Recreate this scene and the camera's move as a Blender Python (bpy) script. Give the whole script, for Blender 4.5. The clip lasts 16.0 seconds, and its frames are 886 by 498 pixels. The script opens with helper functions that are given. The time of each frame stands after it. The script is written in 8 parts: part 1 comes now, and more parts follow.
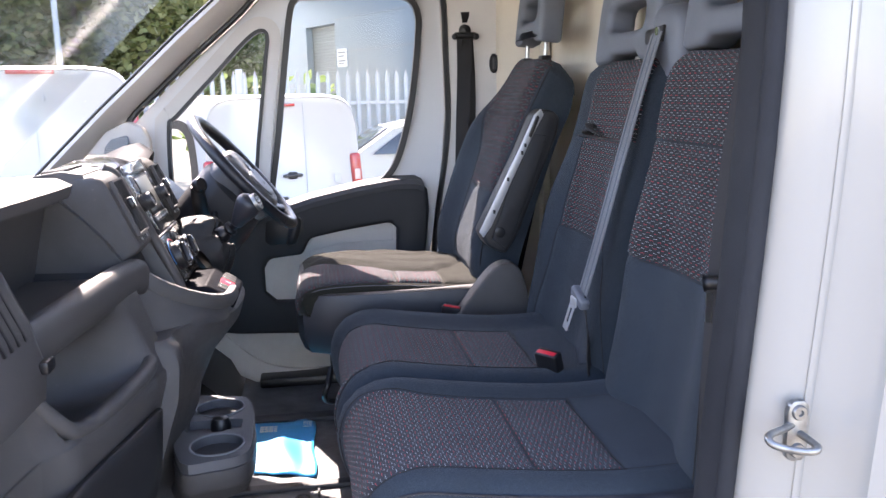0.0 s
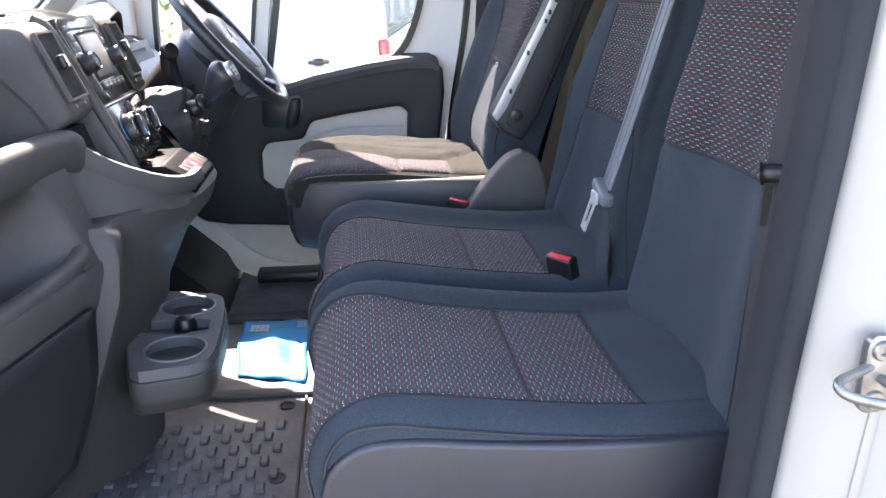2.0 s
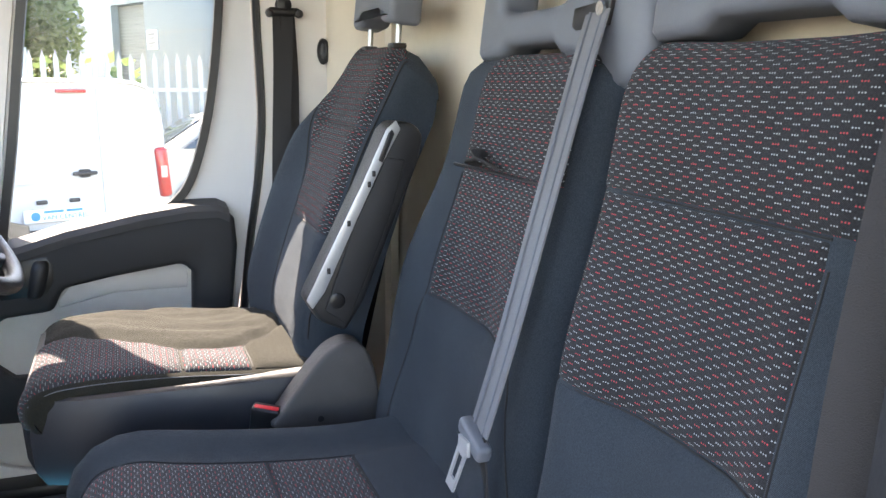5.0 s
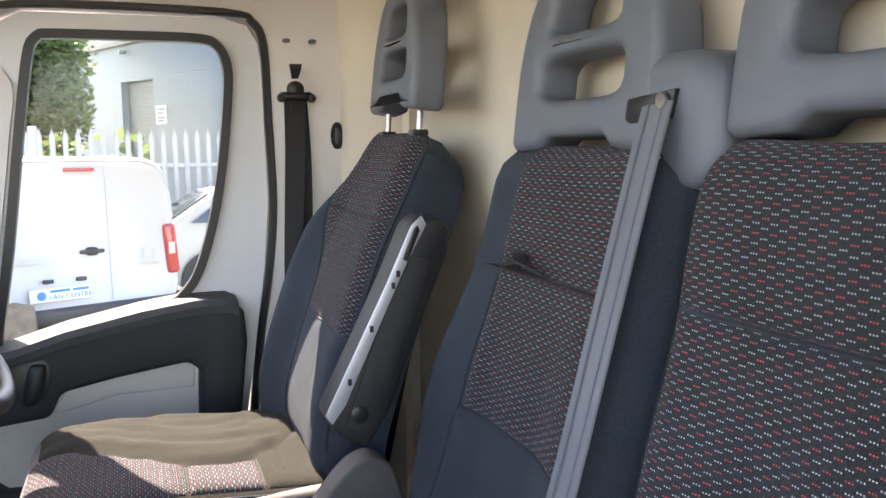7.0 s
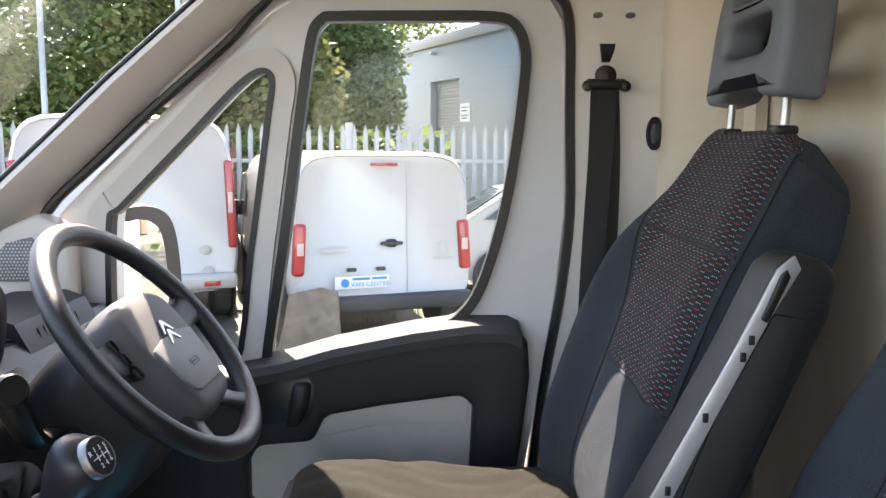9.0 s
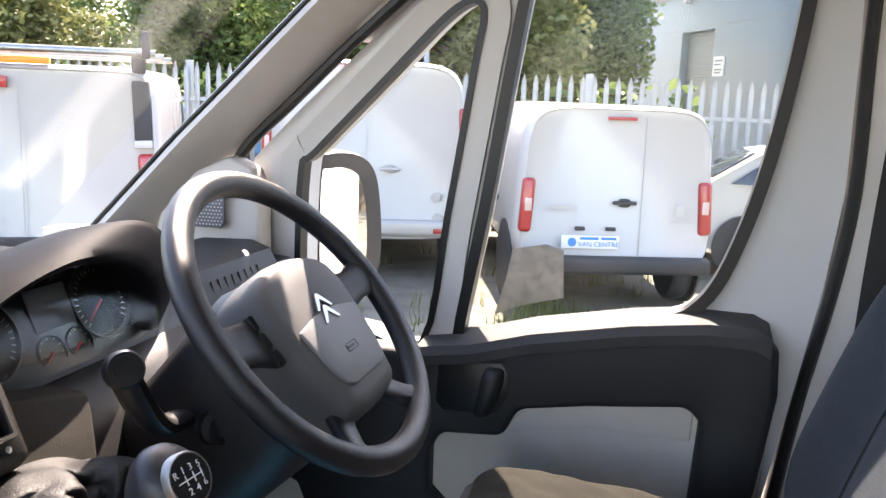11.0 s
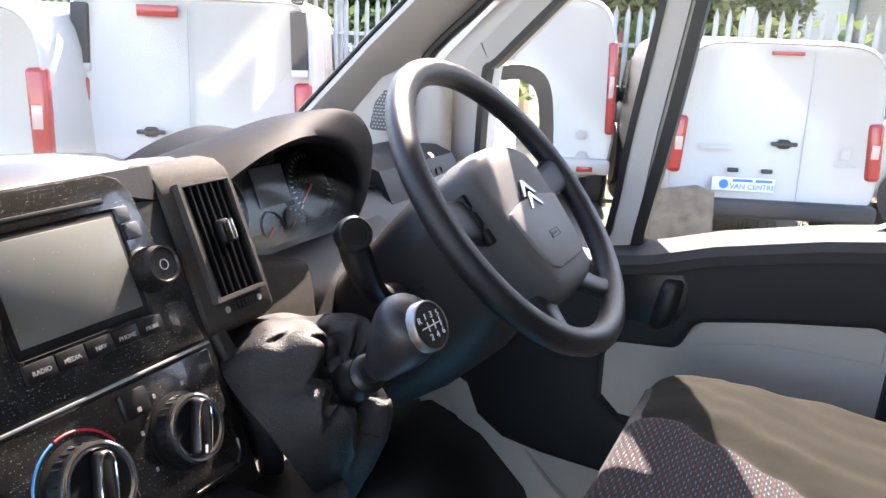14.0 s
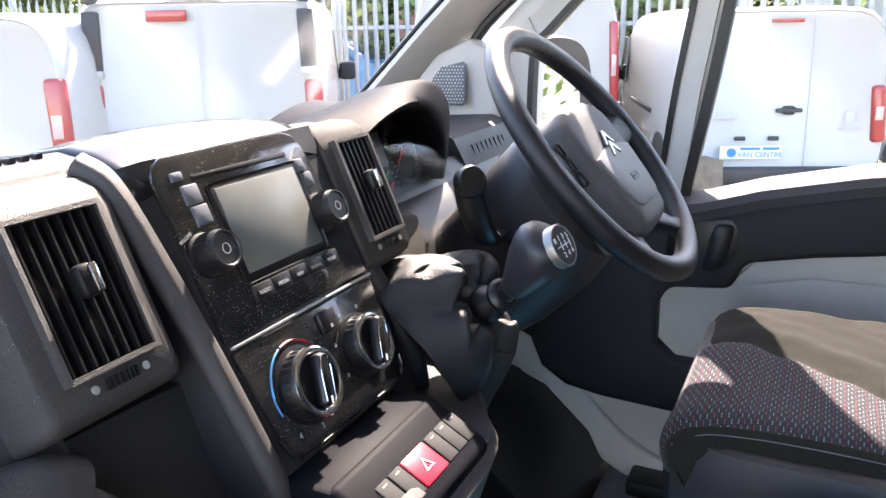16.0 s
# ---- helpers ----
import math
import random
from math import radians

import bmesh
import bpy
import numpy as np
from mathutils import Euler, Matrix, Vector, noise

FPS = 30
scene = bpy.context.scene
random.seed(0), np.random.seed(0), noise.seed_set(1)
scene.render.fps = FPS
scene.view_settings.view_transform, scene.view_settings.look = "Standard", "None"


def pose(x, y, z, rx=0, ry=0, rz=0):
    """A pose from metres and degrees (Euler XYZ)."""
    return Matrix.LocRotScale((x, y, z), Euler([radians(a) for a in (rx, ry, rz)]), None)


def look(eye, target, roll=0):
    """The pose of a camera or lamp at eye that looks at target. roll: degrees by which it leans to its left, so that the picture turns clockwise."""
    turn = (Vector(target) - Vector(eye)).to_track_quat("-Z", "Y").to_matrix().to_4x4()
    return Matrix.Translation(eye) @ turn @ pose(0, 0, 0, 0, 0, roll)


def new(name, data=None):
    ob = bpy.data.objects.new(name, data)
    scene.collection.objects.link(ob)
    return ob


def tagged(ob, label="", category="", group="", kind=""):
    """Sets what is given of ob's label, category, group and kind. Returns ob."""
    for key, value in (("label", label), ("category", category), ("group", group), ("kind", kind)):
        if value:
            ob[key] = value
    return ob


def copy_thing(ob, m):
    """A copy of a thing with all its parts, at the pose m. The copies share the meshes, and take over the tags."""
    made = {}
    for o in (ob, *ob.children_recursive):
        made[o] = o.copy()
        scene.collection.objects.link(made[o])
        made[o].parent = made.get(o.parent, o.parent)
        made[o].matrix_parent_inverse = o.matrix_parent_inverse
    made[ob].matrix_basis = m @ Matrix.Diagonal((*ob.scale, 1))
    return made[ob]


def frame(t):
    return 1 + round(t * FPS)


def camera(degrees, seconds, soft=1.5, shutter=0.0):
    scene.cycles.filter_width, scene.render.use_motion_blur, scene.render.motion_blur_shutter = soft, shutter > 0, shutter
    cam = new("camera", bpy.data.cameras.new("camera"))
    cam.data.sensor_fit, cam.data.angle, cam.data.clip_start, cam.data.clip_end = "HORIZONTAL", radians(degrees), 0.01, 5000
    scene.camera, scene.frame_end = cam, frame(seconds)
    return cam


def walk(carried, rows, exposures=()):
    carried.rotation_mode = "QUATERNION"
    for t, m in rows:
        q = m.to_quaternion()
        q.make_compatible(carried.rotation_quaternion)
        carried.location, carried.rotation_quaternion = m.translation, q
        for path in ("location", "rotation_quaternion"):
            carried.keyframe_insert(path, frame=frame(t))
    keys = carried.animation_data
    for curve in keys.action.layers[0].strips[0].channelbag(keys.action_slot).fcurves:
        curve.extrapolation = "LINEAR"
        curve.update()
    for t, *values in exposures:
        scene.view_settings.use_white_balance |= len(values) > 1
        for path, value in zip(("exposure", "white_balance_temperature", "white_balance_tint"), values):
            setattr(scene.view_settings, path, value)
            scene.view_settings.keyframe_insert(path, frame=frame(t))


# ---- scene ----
cam = camera(57.4, 16.0)
PATH = [
    (0, (0.115, -0.158, 1.951), (0.417, 1.782, 1.571), -1.2),
    (0.5, (0.17, -0.131, 1.936), (0.447, 1.803, 1.506), -1.1),
    (1, (0.235, -0.094, 1.921), (0.417, 1.843, 1.458), -1.0),
    (1.5, (0.249, -0.014, 1.897), (0.413, 1.902, 1.348), -0.6),
    (2, (0.216, 0.072, 1.876), (0.422, 1.961, 1.252), -0.2),
    (2.5, (0.211, 0.139, 1.883), (0.482, 2.013, 1.241), -0.2),
    (3, (0.227, 0.246, 1.892), (0.543, 2.113, 1.247), -0.3),
    (3.5, (0.259, 0.328, 1.901), (0.631, 2.193, 1.281), 0.1),
    (4, (0.268, 0.395, 1.918), (0.758, 2.25, 1.354), 0.9),
    (4.5, (0.255, 0.459, 1.945), (0.915, 2.286, 1.469), 1.2),
    (6.8, (0.238, 0.589, 2.01), (0.999, 2.42, 1.755), -0.2),
    (7, (0.258, 0.626, 2.008), (0.965, 2.481, 1.763), -0.5),
    (7.5, (0.31, 0.724, 2.012), (0.836, 2.639, 1.778), -1.0),
    (8, (0.335, 0.784, 2.007), (0.637, 2.746, 1.763), -0.4),
    (8.5, (0.329, 0.866, 2.016), (0.469, 2.845, 1.767), 0.0),
    (9, (0.307, 0.989, 2.013), (0.322, 2.974, 1.764), 0.4),
    (9.5, (0.313, 1.068, 2.016), (0.103, 3.041, 1.766), 0.8),
    (10, (0.323, 1.144, 2.009), (-0.06, 3.087, 1.729), 1.5),
    (10.2, (0.322, 1.176, 2.012), (-0.088, 3.109, 1.704), 1.7),
    (12.5, (0.283, 1.284, 1.971), (-0.497, 3.072, 1.529), 2.2),
    (13, (0.269, 1.258, 1.963), (-0.537, 3.025, 1.489), 2.2),
    (13.5, (0.255, 1.227, 1.956), (-0.569, 2.978, 1.45), 2.3),
    (14, (0.248, 1.2, 1.943), (-0.579, 2.944, 1.416), 2.4),
    (14.5, (0.244, 1.156, 1.941), (-0.587, 2.894, 1.402), 2.3),
    (15, (0.228, 1.118, 1.928), (-0.599, 2.853, 1.376), 2.0),
    (15.5, (0.213, 1.093, 1.921), (-0.613, 2.829, 1.371), 0.1),
    (16, (0.195, 1.037, 1.92), (-0.635, 2.772, 1.373), -1.1),
]
EXPOSURES = [(0, 3.05, 6950, 26), (1, 3.05, 6950, 25), (1.5, 3.2, 7000, 24), (2, 3.5, 7100, 22), (2.6, 4.0, 7450, 21), (3.3, 4.2, 7750, 20), (4, 3.6, 7650, 18), (4.5, 3.5, 7550, 18), (7, 3.15, 7650, 21), (8, 3.05, 7650, 20), (9, 2.75, 7600, 20), (10, 2.8, 7550, 21), (12.5, 2.75, 7450, 22), (14, 2.9, 7300, 22), (16, 3.05, 7150, 22)]
walk(cam, [(t, look(eye, target, roll)) for t, eye, target, roll in PATH], EXPOSURES)

# ---- light ----
SUN_AT = Vector((-0.190, 0.672, 0.716)).normalized()
world = bpy.data.worlds.new("sky")
scene.world = world
world.use_nodes = True
wn = world.node_tree.nodes
sky = wn.new("ShaderNodeTexSky")
sky.sky_type = "NISHITA"
sky.sun_disc = False
sky.sun_elevation = math.asin(SUN_AT.z)
sky.sun_rotation = math.atan2(SUN_AT.x, SUN_AT.y)
world.node_tree.links.new(sky.outputs["Color"], wn["Background"].inputs["Color"])
wn["Background"].inputs["Strength"].default_value = 0.15
sun_data = bpy.data.lights.new("sun", "SUN")
sun_data.energy, sun_data.angle, sun_data.color = 3.7, radians(0.53), (1.0, 0.95, 0.86)
sun = new("sun", sun_data)
sun.matrix_world = look(SUN_AT * 30, (0, 0, 0))

# ---- materials ----


def material(name, color, rough=0.5, metal=0.0, grain=0.0, grain_scale=400.0, stain=0.0, stain_scale=6.0, stain_color=None, spec=0.5, coat=0.0):
    """A surface with fine relief (grain) and broad uneven wear (stain)."""
    m = bpy.data.materials.new(name)
    m.use_nodes = True
    nt = m.node_tree
    n, l = nt.nodes, nt.links
    b = n["Principled BSDF"]
    b.inputs["Base Color"].default_value = (*color, 1)
    b.inputs["Roughness"].default_value = rough
    b.inputs["Metallic"].default_value = metal
    b.inputs["Specular IOR Level"].default_value = spec
    b.inputs["Coat Weight"].default_value = coat
    b.inputs["Coat Roughness"].default_value = 0.05
    co = n.new("ShaderNodeTexCoord")
    if stain:
        t = n.new("ShaderNodeTexNoise")
        t.inputs["Scale"].default_value = stain_scale
        t.inputs["Detail"].default_value = 7
        t.inputs["Roughness"].default_value = 0.65
        l.new(co.outputs["Object"], t.inputs["Vector"])
        r = n.new("ShaderNodeValToRGB")
        r.color_ramp.elements[0].position, r.color_ramp.elements[1].position = 0.36, 0.68
        l.new(t.outputs["Fac"], r.inputs["Fac"])
        mx = n.new("ShaderNodeMix")
        mx.data_type = "RGBA"
        sc = stain_color or tuple(min(1, c * (1 + stain)) for c in color)
        mx.inputs["A"].default_value = (*color, 1)
        mx.inputs["B"].default_value = (*sc, 1)
        l.new(r.outputs["Color"], mx.inputs["Factor"])
        l.new(mx.outputs["Result"], b.inputs["Base Color"])
        mr = n.new("ShaderNodeMapRange")
        mr.inputs["To Min"].default_value, mr.inputs["To Max"].default_value = max(0.02, rough - 0.07), min(1, rough + 0.09)
        l.new(t.outputs["Fac"], mr.inputs["Value"])
        l.new(mr.outputs["Result"], b.inputs["Roughness"])
    if grain:
        g = n.new("ShaderNodeTexNoise")
        g.inputs["Scale"].default_value = grain_scale
        g.inputs["Detail"].default_value = 3
        l.new(co.outputs["Object"], g.inputs["Vector"])
        bp = n.new("ShaderNodeBump")
        bp.inputs["Strength"].default_value = grain
        bp.inputs["Distance"].default_value = 0.002
        l.new(g.outputs["Fac"], bp.inputs["Height"])
        l.new(bp.outputs["Normal"], b.inputs["Normal"])
    return m


def math_node(nt, op, a, b=None):
    k = nt.nodes.new("ShaderNodeMath")
    k.operation = op
    for i, v in enumerate((a, b)):
        if v is None:
            continue
        if isinstance(v, (int, float)):
            k.inputs[i].default_value = v
        else:
            nt.links.new(v, k.inputs[i])
    return k.outputs[0]


def woven(name, base, dots=True):
    """Woven seat cloth from the cloth coordinates (metres); with rows of small grey and red stitches."""
    m = material(name, base, rough=0.95, spec=0.1)
    nt = m.node_tree
    n, l = nt.nodes, nt.links
    b = n["Principled BSDF"]
    b.inputs["Sheen Weight"].default_value = 0.06
    b.inputs["Sheen Roughness"].default_value = 0.5
    uv = n.new("ShaderNodeUVMap")
    sep = n.new("ShaderNodeSeparateXYZ")
    l.new(uv.outputs["UV"], sep.inputs[0])
    u, v = sep.outputs[0], sep.outputs[1]
    tw = math_node(nt, "SINE", math_node(nt, "MULTIPLY", math_node(nt, "ADD", u, math_node(nt, "MULTIPLY", v, 0.8)), 3900.0))
    co = n.new("ShaderNodeTexCoord")
    ns = n.new("ShaderNodeTexNoise")
    ns.inputs["Scale"].default_value = 9
    ns.inputs["Detail"].default_value = 6
    l.new(co.outputs["Object"], ns.inputs["Vector"])
    mx = n.new("ShaderNodeMix")
    mx.data_type = "RGBA"
    mx.inputs["A"].default_value = (*[c * 0.78 for c in base], 1)
    mx.inputs["B"].default_value = (*[c * 1.25 for c in base], 1)
    l.new(ns.outputs["Fac"], mx.inputs["Factor"])
    fine = n.new("ShaderNodeTexNoise")
    fine.inputs["Scale"].default_value = 700
    fine.inputs["Detail"].default_value = 2
    l.new(co.outputs["Object"], fine.inputs["Vector"])
    fr = n.new("ShaderNodeMapRange")
    fr.inputs["From Min"].default_value, fr.inputs["From Max"].default_value = 0.3, 0.7
    fr.inputs["To Min"].default_value, fr.inputs["To Max"].default_value = 0.74, 1.27
    l.new(fine.outputs["Fac"], fr.inputs["Value"])
    sc = n.new("ShaderNodeVectorMath")
    sc.operation = "SCALE"
    l.new(mx.outputs["Result"], sc.inputs[0])
    l.new(fr.outputs["Result"], sc.inputs["Scale"])
    col = sc.outputs[0]
    h = math_node(nt, "ADD", math_node(nt, "MULTIPLY", tw, 0.35), fine.outputs["Fac"])
    if dots:
        P, R = 0.0195, 0.0042
        row = math_node(nt, "DIVIDE", v, R)
        ri = math_node(nt, "FLOOR", row)
        rf = math_node(nt, "SUBTRACT", row, ri)
        ph = math_node(nt, "ADD", math_node(nt, "DIVIDE", u, P), math_node(nt, "MULTIPLY", ri, 0.47))
        pf = math_node(nt, "FRACT", ph)
        in_grp = math_node(nt, "LESS_THAN", pf, 0.44)
        bead = math_node(nt, "FRACT", math_node(nt, "MULTIPLY", pf, 3.0 / 0.44))
        du = math_node(nt, "POWER", math_node(nt, "DIVIDE", math_node(nt, "SUBTRACT", bead, 0.5), 0.29), 2.0)
        dv = math_node(nt, "POWER", math_node(nt, "DIVIDE", math_node(nt, "SUBTRACT", rf, 0.5), 0.18), 2.0)
        mask = math_node(nt, "MULTIPLY", in_grp, math_node(nt, "LESS_THAN", math_node(nt, "ADD", du, dv), 1.0))
        pick = math_node(nt, "LESS_THAN", math_node(nt, "FLOORED_MODULO", ri, 3.0), 0.5)
        cm = n.new("ShaderNodeMix")
        cm.data_type = "RGBA"
        cm.inputs["A"].default_value = (0.33, 0.36, 0.37, 1)
        cm.inputs["B"].default_value = (0.52, 0.065, 0.075, 1)
        l.new(pick, cm.inputs["Factor"])
        c2 = n.new("ShaderNodeMix")
        c2.data_type = "RGBA"
        l.new(mask, c2.inputs["Factor"])
        l.new(col, c2.inputs["A"])
        l.new(cm.outputs["Result"], c2.inputs["B"])
        col = c2.outputs["Result"]
        h = math_node(nt, "ADD", h, mask)
    l.new(col, b.inputs["Base Color"])
    bp = n.new("ShaderNodeBump")
    bp.inputs["Strength"].default_value = 0.5
    bp.inputs["Distance"].default_value = 0.0008
    l.new(h, bp.inputs["Height"])
    l.new(bp.outputs["Normal"], b.inputs["Normal"])
    return m


M = {}
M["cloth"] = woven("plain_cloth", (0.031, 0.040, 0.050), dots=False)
# one flecked cloth in two tones: darker for shaded backrests, lighter for lit cushions
M["cloth_dots"] = woven("stitched_cloth_shaded", (0.027, 0.028, 0.031))
M["cloth_seat"] = woven("stitched_cloth_lit", (0.042, 0.043, 0.048))
M["cover"] = woven("loose_cover_cloth", (0.022, 0.0213, 0.0168), dots=False)
M["vinyl"] = material("seat_vinyl", (0.020, 0.021, 0.026), 0.40, grain=0.15, grain_scale=700, stain=0.25, stain_scale=7)
M["dash"] = material("dash_plastic", (0.052, 0.049, 0.048), 0.43, grain=0.6, grain_scale=1050, stain=0.35, stain_scale=9)
M["dash_dark"] = material("dark_plastic", (0.015, 0.015, 0.0165), 0.45, grain=0.25, grain_scale=600, stain=0.3)
M["black"] = material("black_plastic", (0.007, 0.007, 0.008), 0.38, grain=0.08, grain_scale=500, stain=0.2)
M["gloss"] = material("gloss_black_panel", (0.010, 0.010, 0.010), 0.20, grain=0.05, grain_scale=900, stain=1.6, stain_scale=40, coat=0.5)


def speckle(m, share=0.22, scale=420.0, tint=(0.55, 0.53, 0.48)):
    """Fine pale dust grains on a dark surface."""
    nt = m.node_tree
    b = nt.nodes["Principled BSDF"]
    co, vo = nt.nodes.new("ShaderNodeTexCoord"), nt.nodes.new("ShaderNodeTexVoronoi")
    vo.inputs["Scale"].default_value = scale
    nt.links.new(co.outputs["Object"], vo.inputs["Vector"])
    big = nt.nodes.new("ShaderNodeTexNoise")
    big.inputs["Scale"].default_value = 16
    nt.links.new(co.outputs["Object"], big.inputs["Vector"])
    pick = nt.nodes.new("ShaderNodeSeparateColor")
    nt.links.new(vo.outputs["Color"], pick.inputs["Color"])
    some = math_node(nt, "LESS_THAN", pick.outputs[0], math_node(nt, "MULTIPLY", big.outputs["Fac"], share * 2.0))
    size = math_node(nt, "ADD", math_node(nt, "MULTIPLY", pick.outputs[1], 0.16), 0.09)
    on = math_node(nt, "MULTIPLY", math_node(nt, "MULTIPLY", some, math_node(nt, "LESS_THAN", vo.outputs["Distance"], size)), 0.85)
    mx = nt.nodes.new("ShaderNodeMix")
    mx.data_type = "RGBA"
    old = b.inputs["Base Color"].links[0].from_socket if b.inputs["Base Color"].links else None
    if old:
        nt.links.new(old, mx.inputs["A"])
    else:
        mx.inputs["A"].default_value = b.inputs["Base Color"].default_value
    mx.inputs["B"].default_value = (*tint, 1)
    nt.links.new(on, mx.inputs["Factor"])
    nt.links.new(mx.outputs["Result"], b.inputs["Base Color"])


speckle(M["gloss"], 0.42, 760.0)
M["grey_plastic"] = material("grey_headrest_foam", (0.108, 0.119, 0.138), 0.5, grain=0.18, grain_scale=500, stain=0.15, stain_scale=12)
M["door_dark"] = material("dark_door_trim", (0.011, 0.0115, 0.0135), 0.52, grain=0.5, grain_scale=1000, stain=0.3)
M["door_light"] = material("pale_door_card", (0.62, 0.585, 0.52), 0.62, grain=0.2, grain_scale=500, stain=-0.12)
M["trim"] = material("beige_pillar_trim", (0.61, 0.575, 0.535), 0.6, grain=0.2, grain_scale=420, stain=-0.1, stain_scale=4)
M["bulkhead"] = material("cream_bulkhead", (0.64, 0.565, 0.455), 0.75, grain=0.2, grain_scale=260, stain=-0.16, stain_scale=3)
M["lining"] = material("cream_headlining", (0.72, 0.66, 0.57), 0.9, grain=0.2, grain_scale=500, stain=-0.08)
# body white darkened below the door's same paint, against the bright doorway light
M["white"] = material("dimmed_white_paint", (0.312, 0.302, 0.276), 0.22, stain=-0.03, stain_scale=2, coat=0.5)
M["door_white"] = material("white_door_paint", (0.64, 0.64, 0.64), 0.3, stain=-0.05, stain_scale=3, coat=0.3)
M["far_white"] = material("white_van_paint", (0.47, 0.46, 0.445), 0.24, stain=-0.06, stain_scale=1.2, coat=0.4)
M["rubber"] = material("rubber", (0.032, 0.033, 0.036), 0.6, grain=0.2, grain_scale=300, stain=0.3)
M["floor"] = material("rubber_floor", (0.052, 0.053, 0.056), 0.5, grain=0.4, grain_scale=260, stain=1.6, stain_scale=12)
M["steel"] = material("bright_steel", (0.42, 0.42, 0.41), 0.32, metal=1.0, stain=-0.3, stain_scale=25)
M["chrome"] = material("chrome", (0.75, 0.75, 0.75), 0.12, metal=1.0)
M["wheel_skin"] = material("wheel_leather", (0.014, 0.014, 0.017), 0.29, grain=0.4, grain_scale=950, stain=0.3, stain_scale=14)
M["thread"] = material("seam_thread", (0.012, 0.012, 0.013), 0.8)
M["silver"] = material("silver_plastic", (0.46, 0.47, 0.48), 0.36, metal=0.3, stain=-0.15)
M["belt"] = material("belt_webbing", (0.145, 0.152, 0.165), 0.7, grain=0.5, grain_scale=900, stain=0.1)
M["seal"] = material("seal_rubber", (0.019, 0.020, 0.023), 0.75, grain=0.2, grain_scale=300, stain=0.4, spec=0.2)
M["belt_dark"] = material("dark_belt_webbing", (0.018, 0.017, 0.018), 0.75, grain=0.5, grain_scale=900, stain=0.2)
M["red"] = material("red_plastic", (0.70, 0.02, 0.045), 0.4, stain=-0.15)
M["lamp_red"] = material("red_lens", (0.42, 0.03, 0.03), 0.15, stain=-0.2, stain_scale=8, coat=0.5)
M["lamp_white"] = material("clear_lens", (0.6, 0.45, 0.42), 0.15, stain=-0.2, stain_scale=8, coat=0.5)
M["bag"] = material("blue_plastic_bag", (0.015, 0.30, 0.62), 0.35, stain=0.3, stain_scale=10)
M["pad_grey"] = material("smooth_pad_plastic", (0.17, 0.173, 0.18), 0.5, grain=0.15, grain_scale=1500, stain=0.15, stain_scale=14)
M["pad_mid"] = material("grained_pad_plastic", (0.085, 0.085, 0.087), 0.5, grain=0.5, grain_scale=950, stain=0.2, stain_scale=12)
M["print"] = material("white_print", (0.75, 0.78, 0.80), 0.5)
M["screen"] = material("dark_screen", (0.020, 0.024, 0.022), 0.18, stain=0.3, stain_scale=30)
# base lightened to stand for the reflection on the dark screen
M["lcd"] = material("dusty_reflecting_display", (0.15, 0.16, 0.15), 0.42, stain=0.15, stain_scale=20, spec=0.6, coat=0.15)
speckle(M["lcd"], 0.06, 600.0)
M["cap_gloss"] = material("gloss_black_cap", (0.012, 0.012, 0.013), 0.16, grain=0.02, grain_scale=300, stain=0.4, stain_scale=30, spec=0.3, coat=0.15)
M["hood_skin"] = material("soft_hood_plastic", (0.008, 0.0083, 0.0105), 0.5, grain=0.15, grain_scale=1400, stain=0.3, stain_scale=12, spec=0.03)
M["door_top"] = material("padded_door_top", (0.055, 0.055, 0.057), 0.6, grain=0.45, grain_scale=1000, stain=0.3, stain_scale=8, spec=0.2)
M["dusty"] = material("dusty_grained_plastic", (0.052, 0.049, 0.045), 0.66, grain=0.5, grain_scale=1300, stain=0.35, stain_scale=25, spec=0.12)
speckle(M["dusty"], 0.18, 600.0, (0.30, 0.28, 0.25))
speckle(M["dash"], 0.035, 500.0, (0.28, 0.27, 0.25))
M["far_black"] = material("black_bumper", (0.03, 0.03, 0.032), 0.6, stain=0.3)
M["far_glass"] = material("dark_window", (0.03, 0.04, 0.045), 0.05, spec=0.8)
M["yellow"] = material("yellow_plate", (0.75, 0.50, 0.06), 0.5)
M["amber"] = material("amber_lens", (0.8, 0.30, 0.03), 0.3)
M["blue_print"] = material("blue_print", (0.03, 0.22, 0.55), 0.5)
M["galv"] = material("galvanised_steel", (0.42, 0.44, 0.44), 0.55, metal=0.4, stain=-0.2, stain_scale=5)
M["cladding"] = material("grey_blue_cladding", (0.20, 0.26, 0.30), 0.5, stain=0.12, stain_scale=1)
M["shutter"] = material("grey_shutter", (0.24, 0.26, 0.26), 0.55, stain=0.1)
M["bark"] = material("bark", (0.10, 0.085, 0.065), 0.9, grain=0.8, grain_scale=14, stain=0.4)
# near-black painted for the shade deep inside the vents
M["void"] = material("vent_shade_black", (0.004, 0.004, 0.004), 0.9, stain=0.3, spec=0.1)
M["hub"] = material("wheel_hub", (0.35, 0.36, 0.37), 0.4, metal=0.5)
M["wood"] = material("weathered_boards", (0.105, 0.085, 0.066), 0.8, grain=0.6, grain_scale=40, stain=0.3)
M["blue_car"] = material("blue_car_paint", (0.03, 0.16, 0.30), 0.25, stain=0.1, coat=0.4)
M["label_ink"] = material("pale_ink", (0.36, 0.37, 0.37), 0.5)

